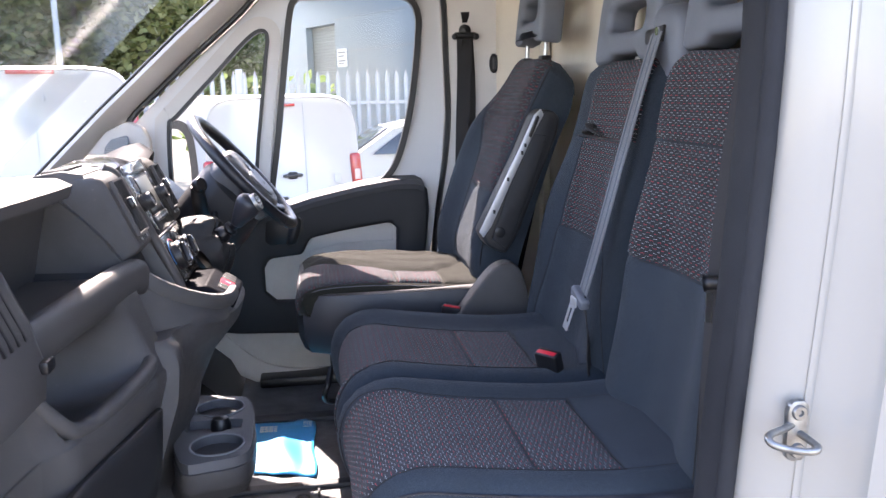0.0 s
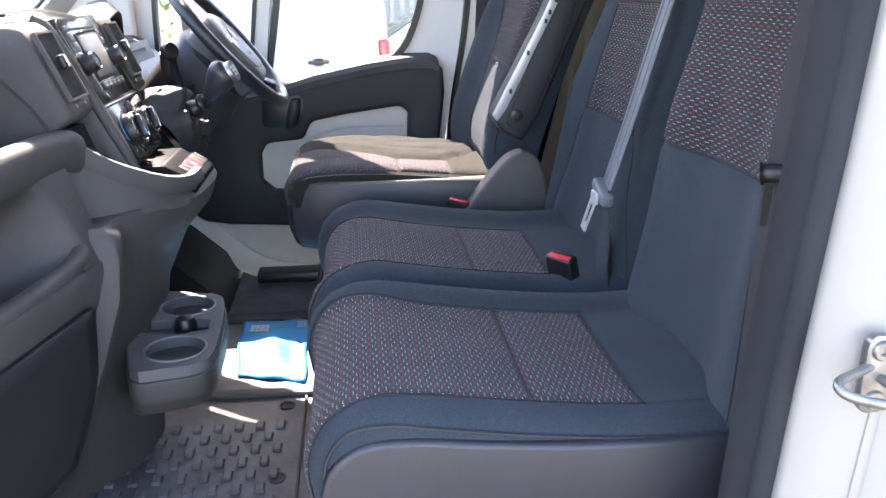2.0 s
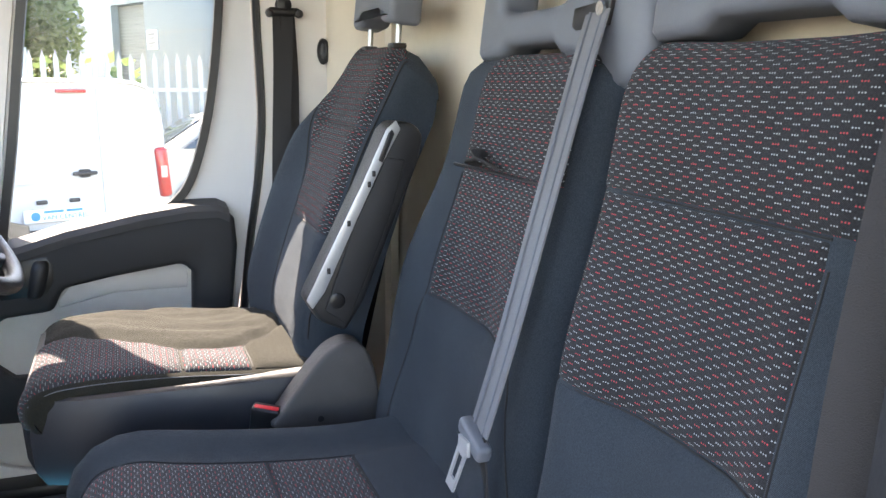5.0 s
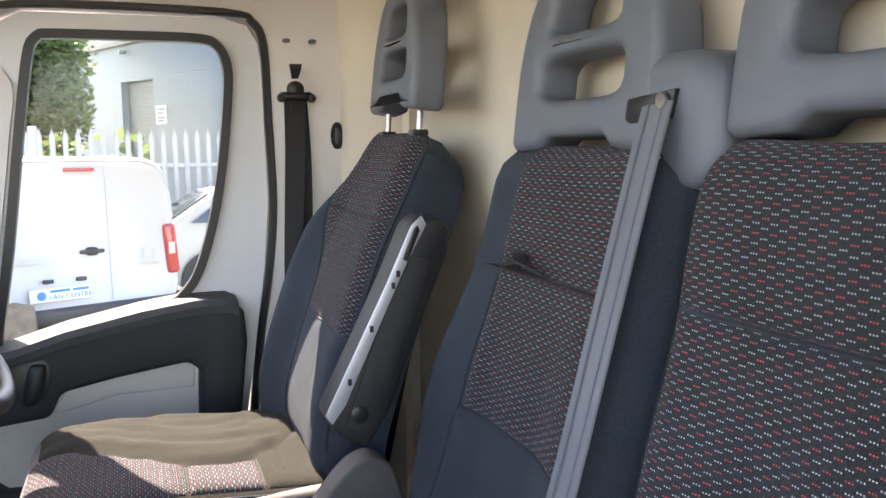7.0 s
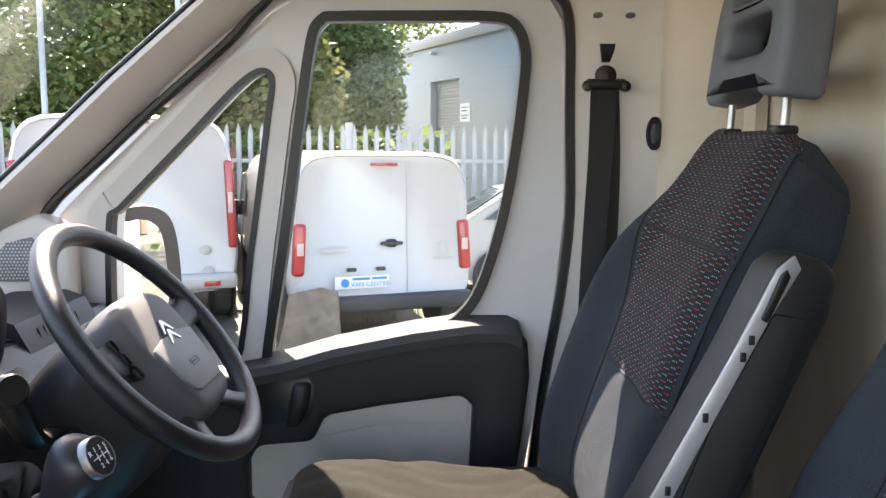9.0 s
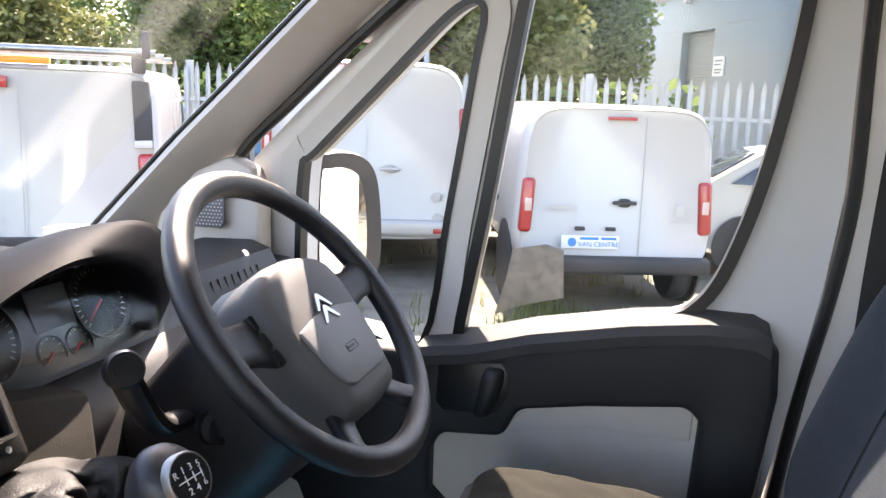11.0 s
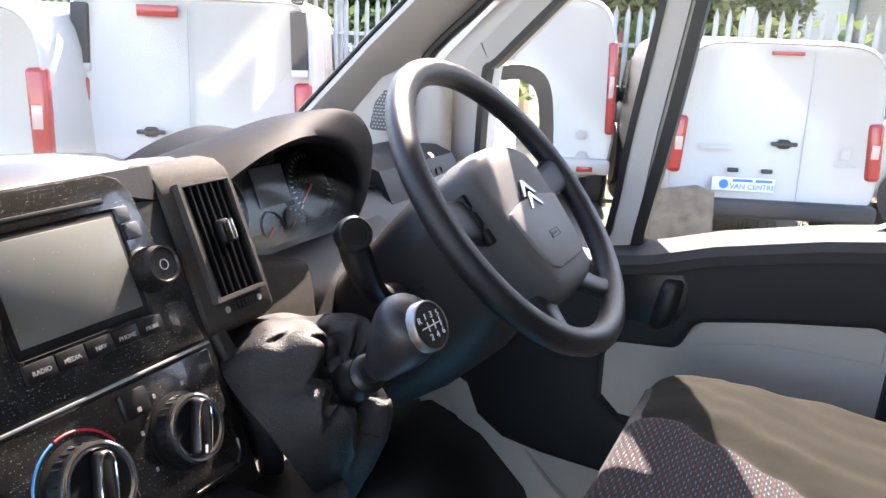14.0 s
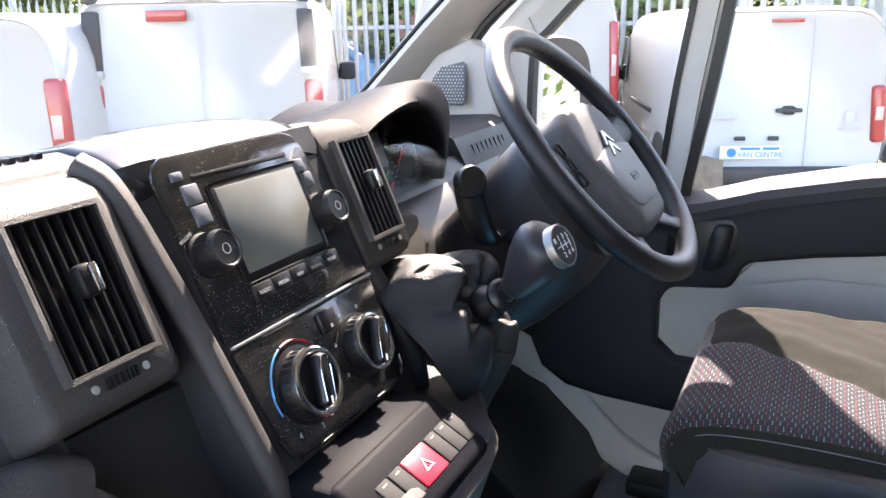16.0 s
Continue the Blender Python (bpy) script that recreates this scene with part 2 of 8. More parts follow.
glass = bpy.data.materials.new("clear_glass")
glass.use_nodes = True
gn, gl = glass.node_tree.nodes, glass.node_tree.links
gn.remove(gn["Principled BSDF"])
tr, gs, mxs, fr = gn.new("ShaderNodeBsdfTransparent"), gn.new("ShaderNodeBsdfGlossy"), gn.new("ShaderNodeMixShader"), gn.new("ShaderNodeLayerWeight")
tr.inputs["Color"].default_value = (0.95, 0.965, 0.955, 1)
gs.inputs["Roughness"].default_value = 0.09
gain = math_node(glass.node_tree, "ADD", math_node(glass.node_tree, "MULTIPLY", math_node(glass.node_tree, "POWER", fr.outputs["Facing"], 5.0), 0.50), 0.014)
gl.new(gain, mxs.inputs[0])
gl.new(tr.outputs[0], mxs.inputs[1])
gl.new(gs.outputs[0], mxs.inputs[2])
gl.new(mxs.outputs[0], gn["Material Output"].inputs["Surface"])
M["glass"] = glass
M["mirror"] = material("mirror_glass", (0.9, 0.9, 0.9), 0.01, metal=1.0)


def foliage(name, a, b2):
    m = material(name, a, 0.6, spec=0.3)
    nt = m.node_tree
    g = nt.nodes.new("ShaderNodeNewGeometry")
    mx = nt.nodes.new("ShaderNodeMix")
    mx.data_type = "RGBA"
    mx.inputs["A"].default_value, mx.inputs["B"].default_value = (*a, 1), (*b2, 1)
    nt.links.new(g.outputs["Random Per Island"], mx.inputs["Factor"])
    nt.links.new(mx.outputs["Result"], nt.nodes["Principled BSDF"].inputs["Base Color"])
    tl = nt.nodes.new("ShaderNodeBsdfTranslucent")
    nt.links.new(mx.outputs["Result"], tl.inputs["Color"])
    ms = nt.nodes.new("ShaderNodeMixShader")
    ms.inputs[0].default_value = 0.35
    nt.links.new(nt.nodes["Principled BSDF"].outputs[0], ms.inputs[1])
    nt.links.new(tl.outputs[0], ms.inputs[2])
    nt.links.new(ms.outputs[0], nt.nodes["Material Output"].inputs["Surface"])
    return m


M["leaf"] = foliage("leaves", (0.07, 0.115, 0.034), (0.19, 0.25, 0.085))
M["leaf_pale"] = foliage("pale_leaves", (0.13, 0.15, 0.045), (0.24, 0.24, 0.10))
M["grass"] = foliage("grass", (0.07, 0.12, 0.03), (0.22, 0.22, 0.09))

gravel = material("gravel", (0.21, 0.19, 0.155), 0.9, grain=1.0, grain_scale=45, stain=0.5, stain_scale=2.2, stain_color=(0.10, 0.097, 0.075))
M["gravel"] = gravel

# ---- builders ----
V = Vector
BASE = {}


def link(name, bm, mat, smooth=True, angle=40):
    bmesh.ops.recalc_face_normals(bm, faces=bm.faces)
    me = bpy.data.meshes.new(name)
    bm.to_mesh(me)
    bm.free()
    for mt in (mat if isinstance(mat, (list, tuple)) else [mat]):
        me.materials.append(M[mt] if isinstance(mt, str) else mt)
    if smooth:
        me.shade_smooth()
        me.set_sharp_from_angle(angle=radians(angle))
    return new(name, me)


def part(name, bm, mat, parent, label="", smooth=True, angle=40):
    ob = link(name, bm, mat, smooth, angle)
    ob.parent = parent
    ob.matrix_parent_inverse = Matrix.Translation(-BASE.get(parent.name, V((0, 0, 0))))
    if label:
        tagged(ob, label)
    return ob


def thing(name, base, label, category, group="", kind=""):
    """An empty at the base of a thing, to hold its parts."""
    ob = tagged(new(name), label, category, group, kind)
    ob.location = base
    BASE[ob.name] = V(base)
    return ob


def solid(name, bm, mat, label, category, group="", kind="", smooth=True, angle=40):
    return tagged(link(name, bm, mat, smooth, angle), label, category, group, kind)


def box(bm, c, s, bevel=0.0, rot=None, seg=2):
    """A block with rounded edges: centre, size, turn."""
    m = Matrix.Translation(c) @ (rot.to_4x4() if rot else Matrix()) @ Matrix.Diagonal((*s, 1))
    r = bmesh.ops.create_cube(bm, size=1.0, matrix=m)
    if bevel:
        es = list({e for v in r["verts"] for e in v.link_edges})
        bmesh.ops.bevel(bm, geom=es, offset=bevel, segments=seg, profile=0.5, affect="EDGES")


def new_box(c, s, bevel=0.0, rot=None, seg=2):
    bm = bmesh.new()
    box(bm, c, s, bevel, rot, seg)
    return bm


def loft(bm, rings, closed=True, cap=True):
    vs = [[bm.verts.new(p) for p in r] for r in rings]
    k = len(vs[0])
    for a, b in zip(vs, vs[1:]):
        for i in range(k if closed else k - 1):
            j = (i + 1) % k
            bm.faces.new((a[i], a[j], b[j], b[i]))
    if cap and closed:
        bm.faces.new(vs[0][::-1])
        bm.faces.new(vs[-1])
    return vs


def smooth_path(pts, n=8, closed=False):
    """A Catmull-Rom line through the points."""
    pts = [V(p) for p in pts]
    out, k = [], len(pts)
    for i in range(k if closed else k - 1):
        p1, p2 = pts[i], pts[(i + 1) % k]
        p0 = pts[i - 1] if (closed or i > 0) else p1 * 2 - p2
        p3 = pts[(i + 2) % k] if (closed or i + 2 < k) else p2 * 2 - p1
        for j in range(n):
            t = j / n
            out.append(0.5 * ((2 * p1) + (p2 - p0) * t + (2 * p0 - 5 * p1 + 4 * p2 - p3) * t * t + (3 * p1 - p0 - 3 * p2 + p3) * t ** 3))
    if not closed:
        out.append(pts[-1])
    return out


def sweep(bm, path, w, h=None, seg=10, closed=False, up=V((0, 0, 1)), power=2.0):
    """A bar along a line; w and h are half widths (a number or one for each point)."""
    path = [V(p) for p in path]
    k = len(path)
    rings = []
    for i, p in enumerate(path):
        a = path[i - 1] if (closed or i > 0) else p
        b = path[(i + 1) % k] if (closed or i < k - 1) else p
        d = (b - a).normalized()
        s = d.cross(up)
        if s.length < 1e-4:
            s = d.cross(V((1, 0, 0)))
        s.normalize()
        u = s.cross(d)
        ww = w[i] if isinstance(w, (list, tuple)) else w
        hh = ww if h is None else (h[i] if isinstance(h, (list, tuple)) else h)
        ring = []
        for j in range(seg):
            t = 2 * math.pi * (j + 0.5) / seg
            c, q = math.cos(t), math.sin(t)
            ring.append(p + s * ww * math.copysign(abs(c) ** (2 / power), c) + u * hh * math.copysign(abs(q) ** (2 / power), q))
        rings.append(ring)
    if closed:
        rings.append(rings[0])
        vs = [[bm.verts.new(p) for p in r] for r in rings[:-1]]
        vs.append(vs[0])
        for a, b in zip(vs, vs[1:]):
            for i in range(seg):
                j = (i + 1) % seg
                bm.faces.new((a[i], a[j], b[j], b[i]))
    else:
        loft(bm, rings)


def spin(bm, profile, centre, axis, seg=24):
    """A turned body: profile rows (radius, height along axis)."""
    axis = V(axis).normalized()
    a = axis.orthogonal().normalized()
    b = axis.cross(a)
    rings = [[V(centre) + axis * h + (a * math.cos(2 * math.pi * j / seg) + b * math.sin(2 * math.pi * j / seg)) * max(r, 1e-4) for j in range(seg)] for r, h in profile]
    loft(bm, rings)


def plate(bm, pts, depth, bevel=0.0, seg=2):
    """A flat piece: outline points in space, thickened along depth (a vector)."""
    vs = [bm.verts.new(p) for p in pts]
    f = bm.faces.new(vs)
    r = bmesh.ops.extrude_face_region(bm, geom=[f])
    top = [g for g in r["geom"] if isinstance(g, bmesh.types.BMVert)]
    bmesh.ops.translate(bm, verts=top, vec=depth)
    if bevel:
        es = [e for e in {e for v in vs + top for e in v.link_edges}]
        bmesh.ops.bevel(bm, geom=es, offset=bevel, segments=seg, profile=0.5, affect="EDGES")


def frame_ring(bm, outer, inner, depth):
    """A frame between two outlines of the same count, thickened along depth."""
    k = len(outer)
    d = V(depth)
    o, i_ = [bm.verts.new(p) for p in outer], [bm.verts.new(p) for p in inner]
    o2, i2 = [bm.verts.new(V(p) + d) for p in outer], [bm.verts.new(V(p) + d) for p in inner]
    for a in range(k):
        b = (a + 1) % k
        for q in ((o[a], o[b], i_[b], i_[a]), (o2[a], i2[a], i2[b], o2[b]), (o[a], o2[a], o2[b], o[b]), (i_[a], i_[b], i2[b], i2[a])):
            bm.faces.new(q)


def surface(bm, f, us, vs, uvscale=None):
    """An open sheet from f(u, v); cloth coordinates in metres along it."""
    g = [[bm.verts.new(f(u, v)) for v in vs] for u in us]
    lay = bm.loops.layers.uv.verify()
    cu = [0.0]
    for i in range(1, len(us)):
        cu.append(cu[-1] + (g[i][len(vs) // 2].co - g[i - 1][len(vs) // 2].co).length)
    cv = [0.0]
    for j in range(1, len(vs)):
        cv.append(cv[-1] + (g[len(us) // 2][j].co - g[len(us) // 2][j - 1].co).length)
    for i in range(len(us) - 1):
        for j in range(len(vs) - 1):
            fc = bm.faces.new((g[i][j], g[i + 1][j], g[i + 1][j + 1], g[i][j + 1]))
            for lp, (a, b) in zip(fc.loops, ((i, j), (i + 1, j), (i + 1, j + 1), (i, j + 1))):
                lp[lay].uv = (cv[b], cu[a])
    return g


def steps(a, b, n):
    return [a + (b - a) * i / n for i in range(n + 1)]


def sstep(a, b, t):
    t = max(0.0, min(1.0, (t - a) / (b - a)))
    return t * t * (3 - 2 * t)


def bar_text(bm, origin, right, up, widths, height, out):
    """Plain bars in place of small writing."""
    r, u, o = V(right).normalized(), V(up).normalized(), V(out).normalized()
    x = 0.0
    for w in widths:
        c = V(origin) + r * (x + w / 2) + u * height / 2
        rot = Matrix((r, u, o)).transposed()
        box(bm, c, (w, height, 0.0006), 0, rot)
        x += w * 1.12


def lettering(name, text, size, m, mat, parent=None, label="", depth=0.0003):
    """Raised lettering in the built-in font, as a mesh."""
    cu = bpy.data.curves.new(name, "FONT")
    cu.body, cu.size, cu.extrude, cu.align_x, cu.align_y, cu.resolution_u = text, size, depth, "CENTER", "CENTER", 2
    tmp = bpy.data.objects.new(name, cu)
    scene.collection.objects.link(tmp)
    dg = bpy.context.evaluated_depsgraph_get()
    me = bpy.data.meshes.new_from_object(tmp.evaluated_get(dg))
    bpy.data.objects.remove(tmp)
    me.transform(m)
    me.materials.clear()
    me.materials.append(M[mat])
    ob = new(name, me)
    if parent:
        ob.parent = parent
        ob.matrix_parent_inverse = Matrix.Translation(-BASE.get(parent.name, V((0, 0, 0))))
    if label:
        tagged(ob, label)
    return ob


def facing(origin, right, up):
    """A pose with local x along right and local y along up."""
    r = V(right).normalized()
    n = r.cross(V(up)).normalized()
    u = n.cross(r)
    m = Matrix((r, u, n)).transposed().to_4x4()
    m.translation = origin
    return m

# ---- the cab: shell ----
FLOOR = 0.985
DY = 2.58          # inner face of the driver's door


def arc_outline(pts, n=6):
    return smooth_path(pts, n, closed=True)


solid("floor", new_box((0.05, 1.66, FLOOR - 0.02), (1.9, 1.98, 0.04)), "floor", "black ribbed rubber cab floor, scuffed and dusty", "floor", kind="structure")
solid("wall_rear", new_box((0.885, 1.66, 1.70), (0.04, 2.0, 1.56), 0.004), "bulkhead", "cream moulded bulkhead panel behind the seats", "wall", kind="structure")
bm = bmesh.new()
plate(bm, [(0.86, 2.66, z) for z in (0.95,)] + [(0.86, 2.66, 2.46), (0.86, 2.36, 2.46), (0.86, 2.36, 0.95)], V((-0.0, 0, 0)) + V((-0.02, 0, 0)), 0)
loft(bm, [[(0.864, 2.40, z), (0.80, 2.43, z), (0.738, 2.475, z), (0.728, 2.52, z), (0.728, 2.70, z), (0.864, 2.70, z)] for z in (0.95, 2.46)])
solid("wall_corner", bm, "bulkhead", "cream moulded corner of the bulkhead", "wall", kind="structure", angle=60)
solid("ceiling", new_box((0.30, 1.66, 2.475), (1.15, 2.0, 0.03), 0.004), "lining", "cream fabric headlining of the cab", "ceiling", kind="structure")

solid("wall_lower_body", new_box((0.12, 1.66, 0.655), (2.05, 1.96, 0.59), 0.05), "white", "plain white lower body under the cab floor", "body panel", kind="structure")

# driver's door: an outline with two window openings
WIN = [(-0.030, 1.572), (0.008, 1.808), (0.045, 2.068), (0.069, 2.215), (0.085, 2.248), (0.11, 2.254), (0.265, 2.256), (0.41, 2.256), (0.450, 2.243), (0.467, 2.205), (0.467, 2.150), (0.449, 1.990), (0.423, 1.852), (0.387, 1.736), (0.352, 1.682), (0.312, 1.660), (0.17, 1.622), (0.0, 1.580)]
QUA = [(-0.108, 1.560), (-0.068, 1.80), (-0.030, 2.060), (-0.019, 2.130), (-0.026, 2.155), (-0.052, 2.152), (-0.097, 2.116), (-0.187, 2.024), (-0.320, 1.890), (-0.345, 1.86), (-0.352, 1.68), (-0.344, 1.60), (-0.30, 1.580), (-0.22, 1.568)]
driver_door = thing("driver_door", (0.1, 2.65, 0.95), "closed white driver's door with dark and pale trim", "door")


def at_y(pts, y):
    return [V((x, y, z)) for x, z in pts]


def grown(pts, d):
    """The outline moved outwards by d."""
    k, out = len(pts), []
    c = V((sum(p[0] for p in pts) / k, sum(p[1] for p in pts) / k))
    for i in range(k):
        a, b, p = V(pts[i - 1]), V(pts[(i + 1) % k]), V(pts[i])
        t = (b - a).normalized()
        nrm = V((t.y, -t.x))
        if nrm.dot(p - c) < 0:
            nrm = -nrm
        out.append(tuple(p + nrm * d))
    return out


def wall_with_holes(outer, holes, y, depth):
    """A flat panel in the x-z plane with openings through it."""
    bm = bmesh.new()
    edges = []
    for ring in [outer] + holes:
        vs = [bm.verts.new((x, y, z)) for x, z in ring]
        edges += [bm.edges.new((vs[i], vs[(i + 1) % len(vs)])) for i in range(len(vs))]
    r = bmesh.ops.triangle_fill(bm, use_beauty=True, use_dissolve=False, edges=edges)
    faces = [g for g in r["geom"] if isinstance(g, bmesh.types.BMFace)]
    e = bmesh.ops.extrude_face_region(bm, geom=faces)
    bmesh.ops.translate(bm, verts=[g for g in e["geom"] if isinstance(g, bmesh.types.BMVert)], vec=(0, depth, 0))
    return bm


WINS = [tuple(p) for p in smooth_path([(*p, 0) for p in WIN], 4, closed=True)]
WINS = [(p[0], p[1]) for p in WINS]
QUAS = [(p[0], p[1]) for p in smooth_path([(*p, 0) for p in QUA], 4, closed=True)]
DOOR = [(-0.42, 1.00), (0.44, 1.00), (0.485, 1.30), (0.52, 1.53), (0.548, 1.72), (0.562, 1.88), (0.557, 2.08), (0.55, 2.26), (0.525, 2.30), (0.47, 2.315), (0.05, 2.31), (-0.02, 2.27), (-0.10, 2.195), (-0.24, 2.075), (-0.36, 1.965), (-0.45, 1.875), (-0.47, 1.80), (-0.47, 1.30)]
part("frame", wall_with_holes(DOOR, [grown(WINS, 0.012), grown(QUAS, 0.008)], 2.615, 0.085), "door_white", driver_door, "white painted steel door frame", angle=30)


def rim(outline, a, b, y, depth):
    bm = bmesh.new()
    frame_ring(bm, at_y(grown(outline, b), y), at_y(grown(outline, a), y), (0, depth, 0))
    return bm


part("window_seal", rim(WINS, 0.0, 0.020, 2.600, 0.03), "black", driver_door, "black rubber window seal")
part("quarter_trim", rim(QUAS, 0.006, 0.046, 2.602, 0.012), "trim", driver_door, "pale grey quarter-window trim")
part("quarter_seal", rim(QUAS, -0.004, 0.008, 2.599, 0.03), "black", driver_door)
for nm, ol in (("window_pane", WINS), ("quarter_pane", QUAS)):
    bm = bmesh.new()
    plate(bm, at_y(grown(ol, 0.014), 2.650), V((0, 0.004, 0)))
    g = part(nm, bm, "glass", driver_door, "clear glass", smooth=False)
    g.visible_shadow = False

# door card: dark upper pod with arm rest, pale insert and pale lower card
bm = bmesh.new()
plate(bm, at_y([(-0.45, 1.0), (0.45, 1.0), (0.475, 1.30), (0.49, 1.45), (0.46, 1.60), (0.30, 1.60), (-0.1, 1.54), (-0.45, 1.54)], 2.612), V((0, -0.030, 0)), 0.008)
part("lower_card", bm, "door_light", driver_door, "pale beige moulded door card")
POD_OUT = [(-0.12, 1.560), (-0.02, 1.578), (0.10, 1.615), (0.26, 1.648), (0.40, 1.668), (0.455, 1.665), (0.488, 1.63), (0.493, 1.56), (0.478, 1.42), (0.455, 1.25), (0.44, 1.14), (0.20, 1.142), (-0.05, 1.155), (-0.17, 1.162), (-0.25, 1.174), (-0.305, 1.21), (-0.330, 1.27), (-0.44, 1.32), (-0.44, 1.56)]
POD_IN = [(0.372, 1.30), (0.380, 1.50), (0.360, 1.522), (0.20, 1.500), (0.085, 1.478), (0.06, 1.425), (-0.052, 1.415), (-0.070, 1.38), (-0.070, 1.300), (-0.035, 1.268), (0.34, 1.255)]
bm = wall_with_holes(POD_OUT, [POD_IN], 2.606, -0.060)
bmesh.ops.dissolve_limit(bm, angle_limit=radians(1), verts=bm.verts, edges=bm.edges)
bmesh.ops.bevel(bm, geom=[e for e in bm.edges if len(e.link_faces) == 2 and e.calc_face_angle(0) > radians(50)], offset=0.014, segments=3, profile=0.5, affect="EDGES")
part("arm_rest", bm, "door_dark", driver_door, "dark grained plastic arm rest and door pocket")
bm = bmesh.new()
loft(bm, [[(x, 2.632, z + 0.004), (x, 2.548, z - 0.006), (x, 2.536, z - 0.020), (x, 2.540, z - 0.038), (x, 2.632, z - 0.045)] for x, z in [(-0.10, 1.575), (0.0, 1.592), (0.10, 1.622), (0.26, 1.655), (0.38, 1.672), (0.45, 1.672), (0.475, 1.66)]])
part("arm_rest_top", bm, "door_top", driver_door, "grey padded top of the arm rest")
bm = bmesh.new()
plate(bm, at_y([(0.07, 1.445), (0.10, 1.482), (0.355, 1.522), (0.372, 1.505), (0.370, 1.455), (0.20, 1.455), (0.07, 1.425)], 2.586), V((0, -0.010, 0)), 0.004)
part("pull_pocket", bm, "trim", driver_door, "pale grey pocket lip")
bm = bmesh.new()
loft(bm, [[(x - w, 2.548, z), (x - w * 0.8, 2.534 - d, z), (x, 2.528 - d, z), (x + w * 0.8, 2.534 - d, z), (x + w, 2.548, z)] for x, z, w, d in ((0.022, 1.462, 0.012, -0.006), (0.026, 1.470, 0.018, 0.0), (0.034, 1.500, 0.020, 0.004), (0.040, 1.530, 0.020, 0.004), (0.043, 1.545, 0.018, 0.0), (0.044, 1.551, 0.012, -0.006))])
part("door_handle", bm, "dash_dark", driver_door, "dark curved inner door handle", angle=70)
# flat black plate; its colour stands for the shade inside the handle recess
bm = bmesh.new()
plate(bm, at_y([(-0.060, 1.478), (-0.045, 1.462), (0.05, 1.470), (0.066, 1.50), (0.068, 1.540), (0.055, 1.560), (-0.055, 1.548)], 2.549), V((0, -0.004, 0)), 0.001)
part("handle_shade", bm, "black", driver_door, "flat black plate for the shaded recess behind the handle")

# door gap seal and pillars
bm = bmesh.new()
SEAL = [(0.489, 1.20), (0.525, 1.53), (0.555, 1.72), (0.570, 1.88), (0.565, 2.08), (0.560, 2.25), (0.535, 2.305), (0.47, 2.325), (0.05, 2.322), (-0.03, 2.282), (-0.10, 2.21), (-0.24, 2.09), (-0.36, 1.98), (-0.46, 1.885), (-0.482, 1.80), (-0.482, 1.55)]
sweep(bm, smooth_path([(x, 2.588, z) for x, z in SEAL], 4), 0.010, 0.014, 8, up=V((0, 1, 0)))
solid("door_seal", bm, "black", "black rubber seal round the driver's doorway", "door seal", kind="structure")


def side_shell(inner):
    """The roof rail and pillar behind the door opening, as one bent panel."""
    bm = bmesh.new()
    outer = [(0.75, 0.95), (0.75, 1.53), (0.75, 1.72), (0.75, 1.88), (0.75, 2.08), (0.75, 2.25), (0.75, 2.47), (0.47, 2.47), (0.05, 2.47), (-0.03, 2.47), (-0.06, 2.47), (-0.12, 2.40), (-0.20, 2.33), (-0.32, 2.22), (-0.36, 2.2), (-0.36, 2.2)]
    k = len(inner)
    a = [bm.verts.new((x, 2.585, z)) for x, z in inner]
    b = [bm.verts.new((x, 2.535 if i < 7 else 2.50, z)) for i, (x, z) in enumerate(outer[:k])]
    a2 = [bm.verts.new((x, 2.70, z)) for x, z in inner]
    for i in range(k - 1):
        bm.faces.new((a[i], a[i + 1], b[i + 1], b[i]))
        bm.faces.new((a2[i], a2[i + 1], a[i + 1], a[i]))
    return bm


solid("wall_pillar", side_shell(SEAL[:12]), "trim", "beige moulded pillar trim behind the driver's door", "pillar trim", kind="structure", angle=50)
# front pillar beside the windscreen
bm = bmesh.new()
A_LINE = [(-0.76, 1.605), (-0.64, 1.722), (-0.485, 1.872), (-0.36, 1.985), (-0.24, 2.095), (-0.10, 2.215), (0.0, 2.30), (0.10, 2.40)]
loft(bm, [[(x, 2.600, z), (x - 0.012, 2.555, z + 0.014), (x - 0.024, 2.50, z + 0.028), (x - 0.034, 2.480, z + 0.036), (x - 0.044, 2.486, z + 0.042), (x - 0.058, 2.56, z + 0.045), (x - 0.03, 2.66, z + 0.02)] for x, z in A_LINE])
solid("wall_front_pillar", bm, "trim", "pale grey front pillar trim beside the windscreen", "pillar trim", kind="structure", angle=50)
bm = bmesh.new()
sweep(bm, [(x - 0.049, 2.489, z + 0.045) for x, z in A_LINE], 0.006, 0.005, 8)
solid("trim_glass_edge", bm, "black", "black bonded edge of the windscreen beside the pillar", "glass edge", kind="structure")
# pillar and rail on the passenger side, mirrored
bm = bmesh.new()
loft(bm, [[(x, 0.72, z), (x - 0.02, 0.765, z + 0.02), (x - 0.05, 0.83, z + 0.045), (x - 0.10, 0.84, z + 0.055), (x - 0.12, 0.72, z + 0.05), (x - 0.06, 0.64, z + 0.02)] for x, z in [(-0.75, 1.62), (-0.60, 1.86), (-0.48, 1.985), (-0.36, 2.095), (-0.22, 2.215), (-0.12, 2.30), (-0.02, 2.42)]])
solid("wall_near_pillar", bm, "trim", "pale grey front pillar trim on the passenger side", "pillar trim", kind="structure", angle=50)
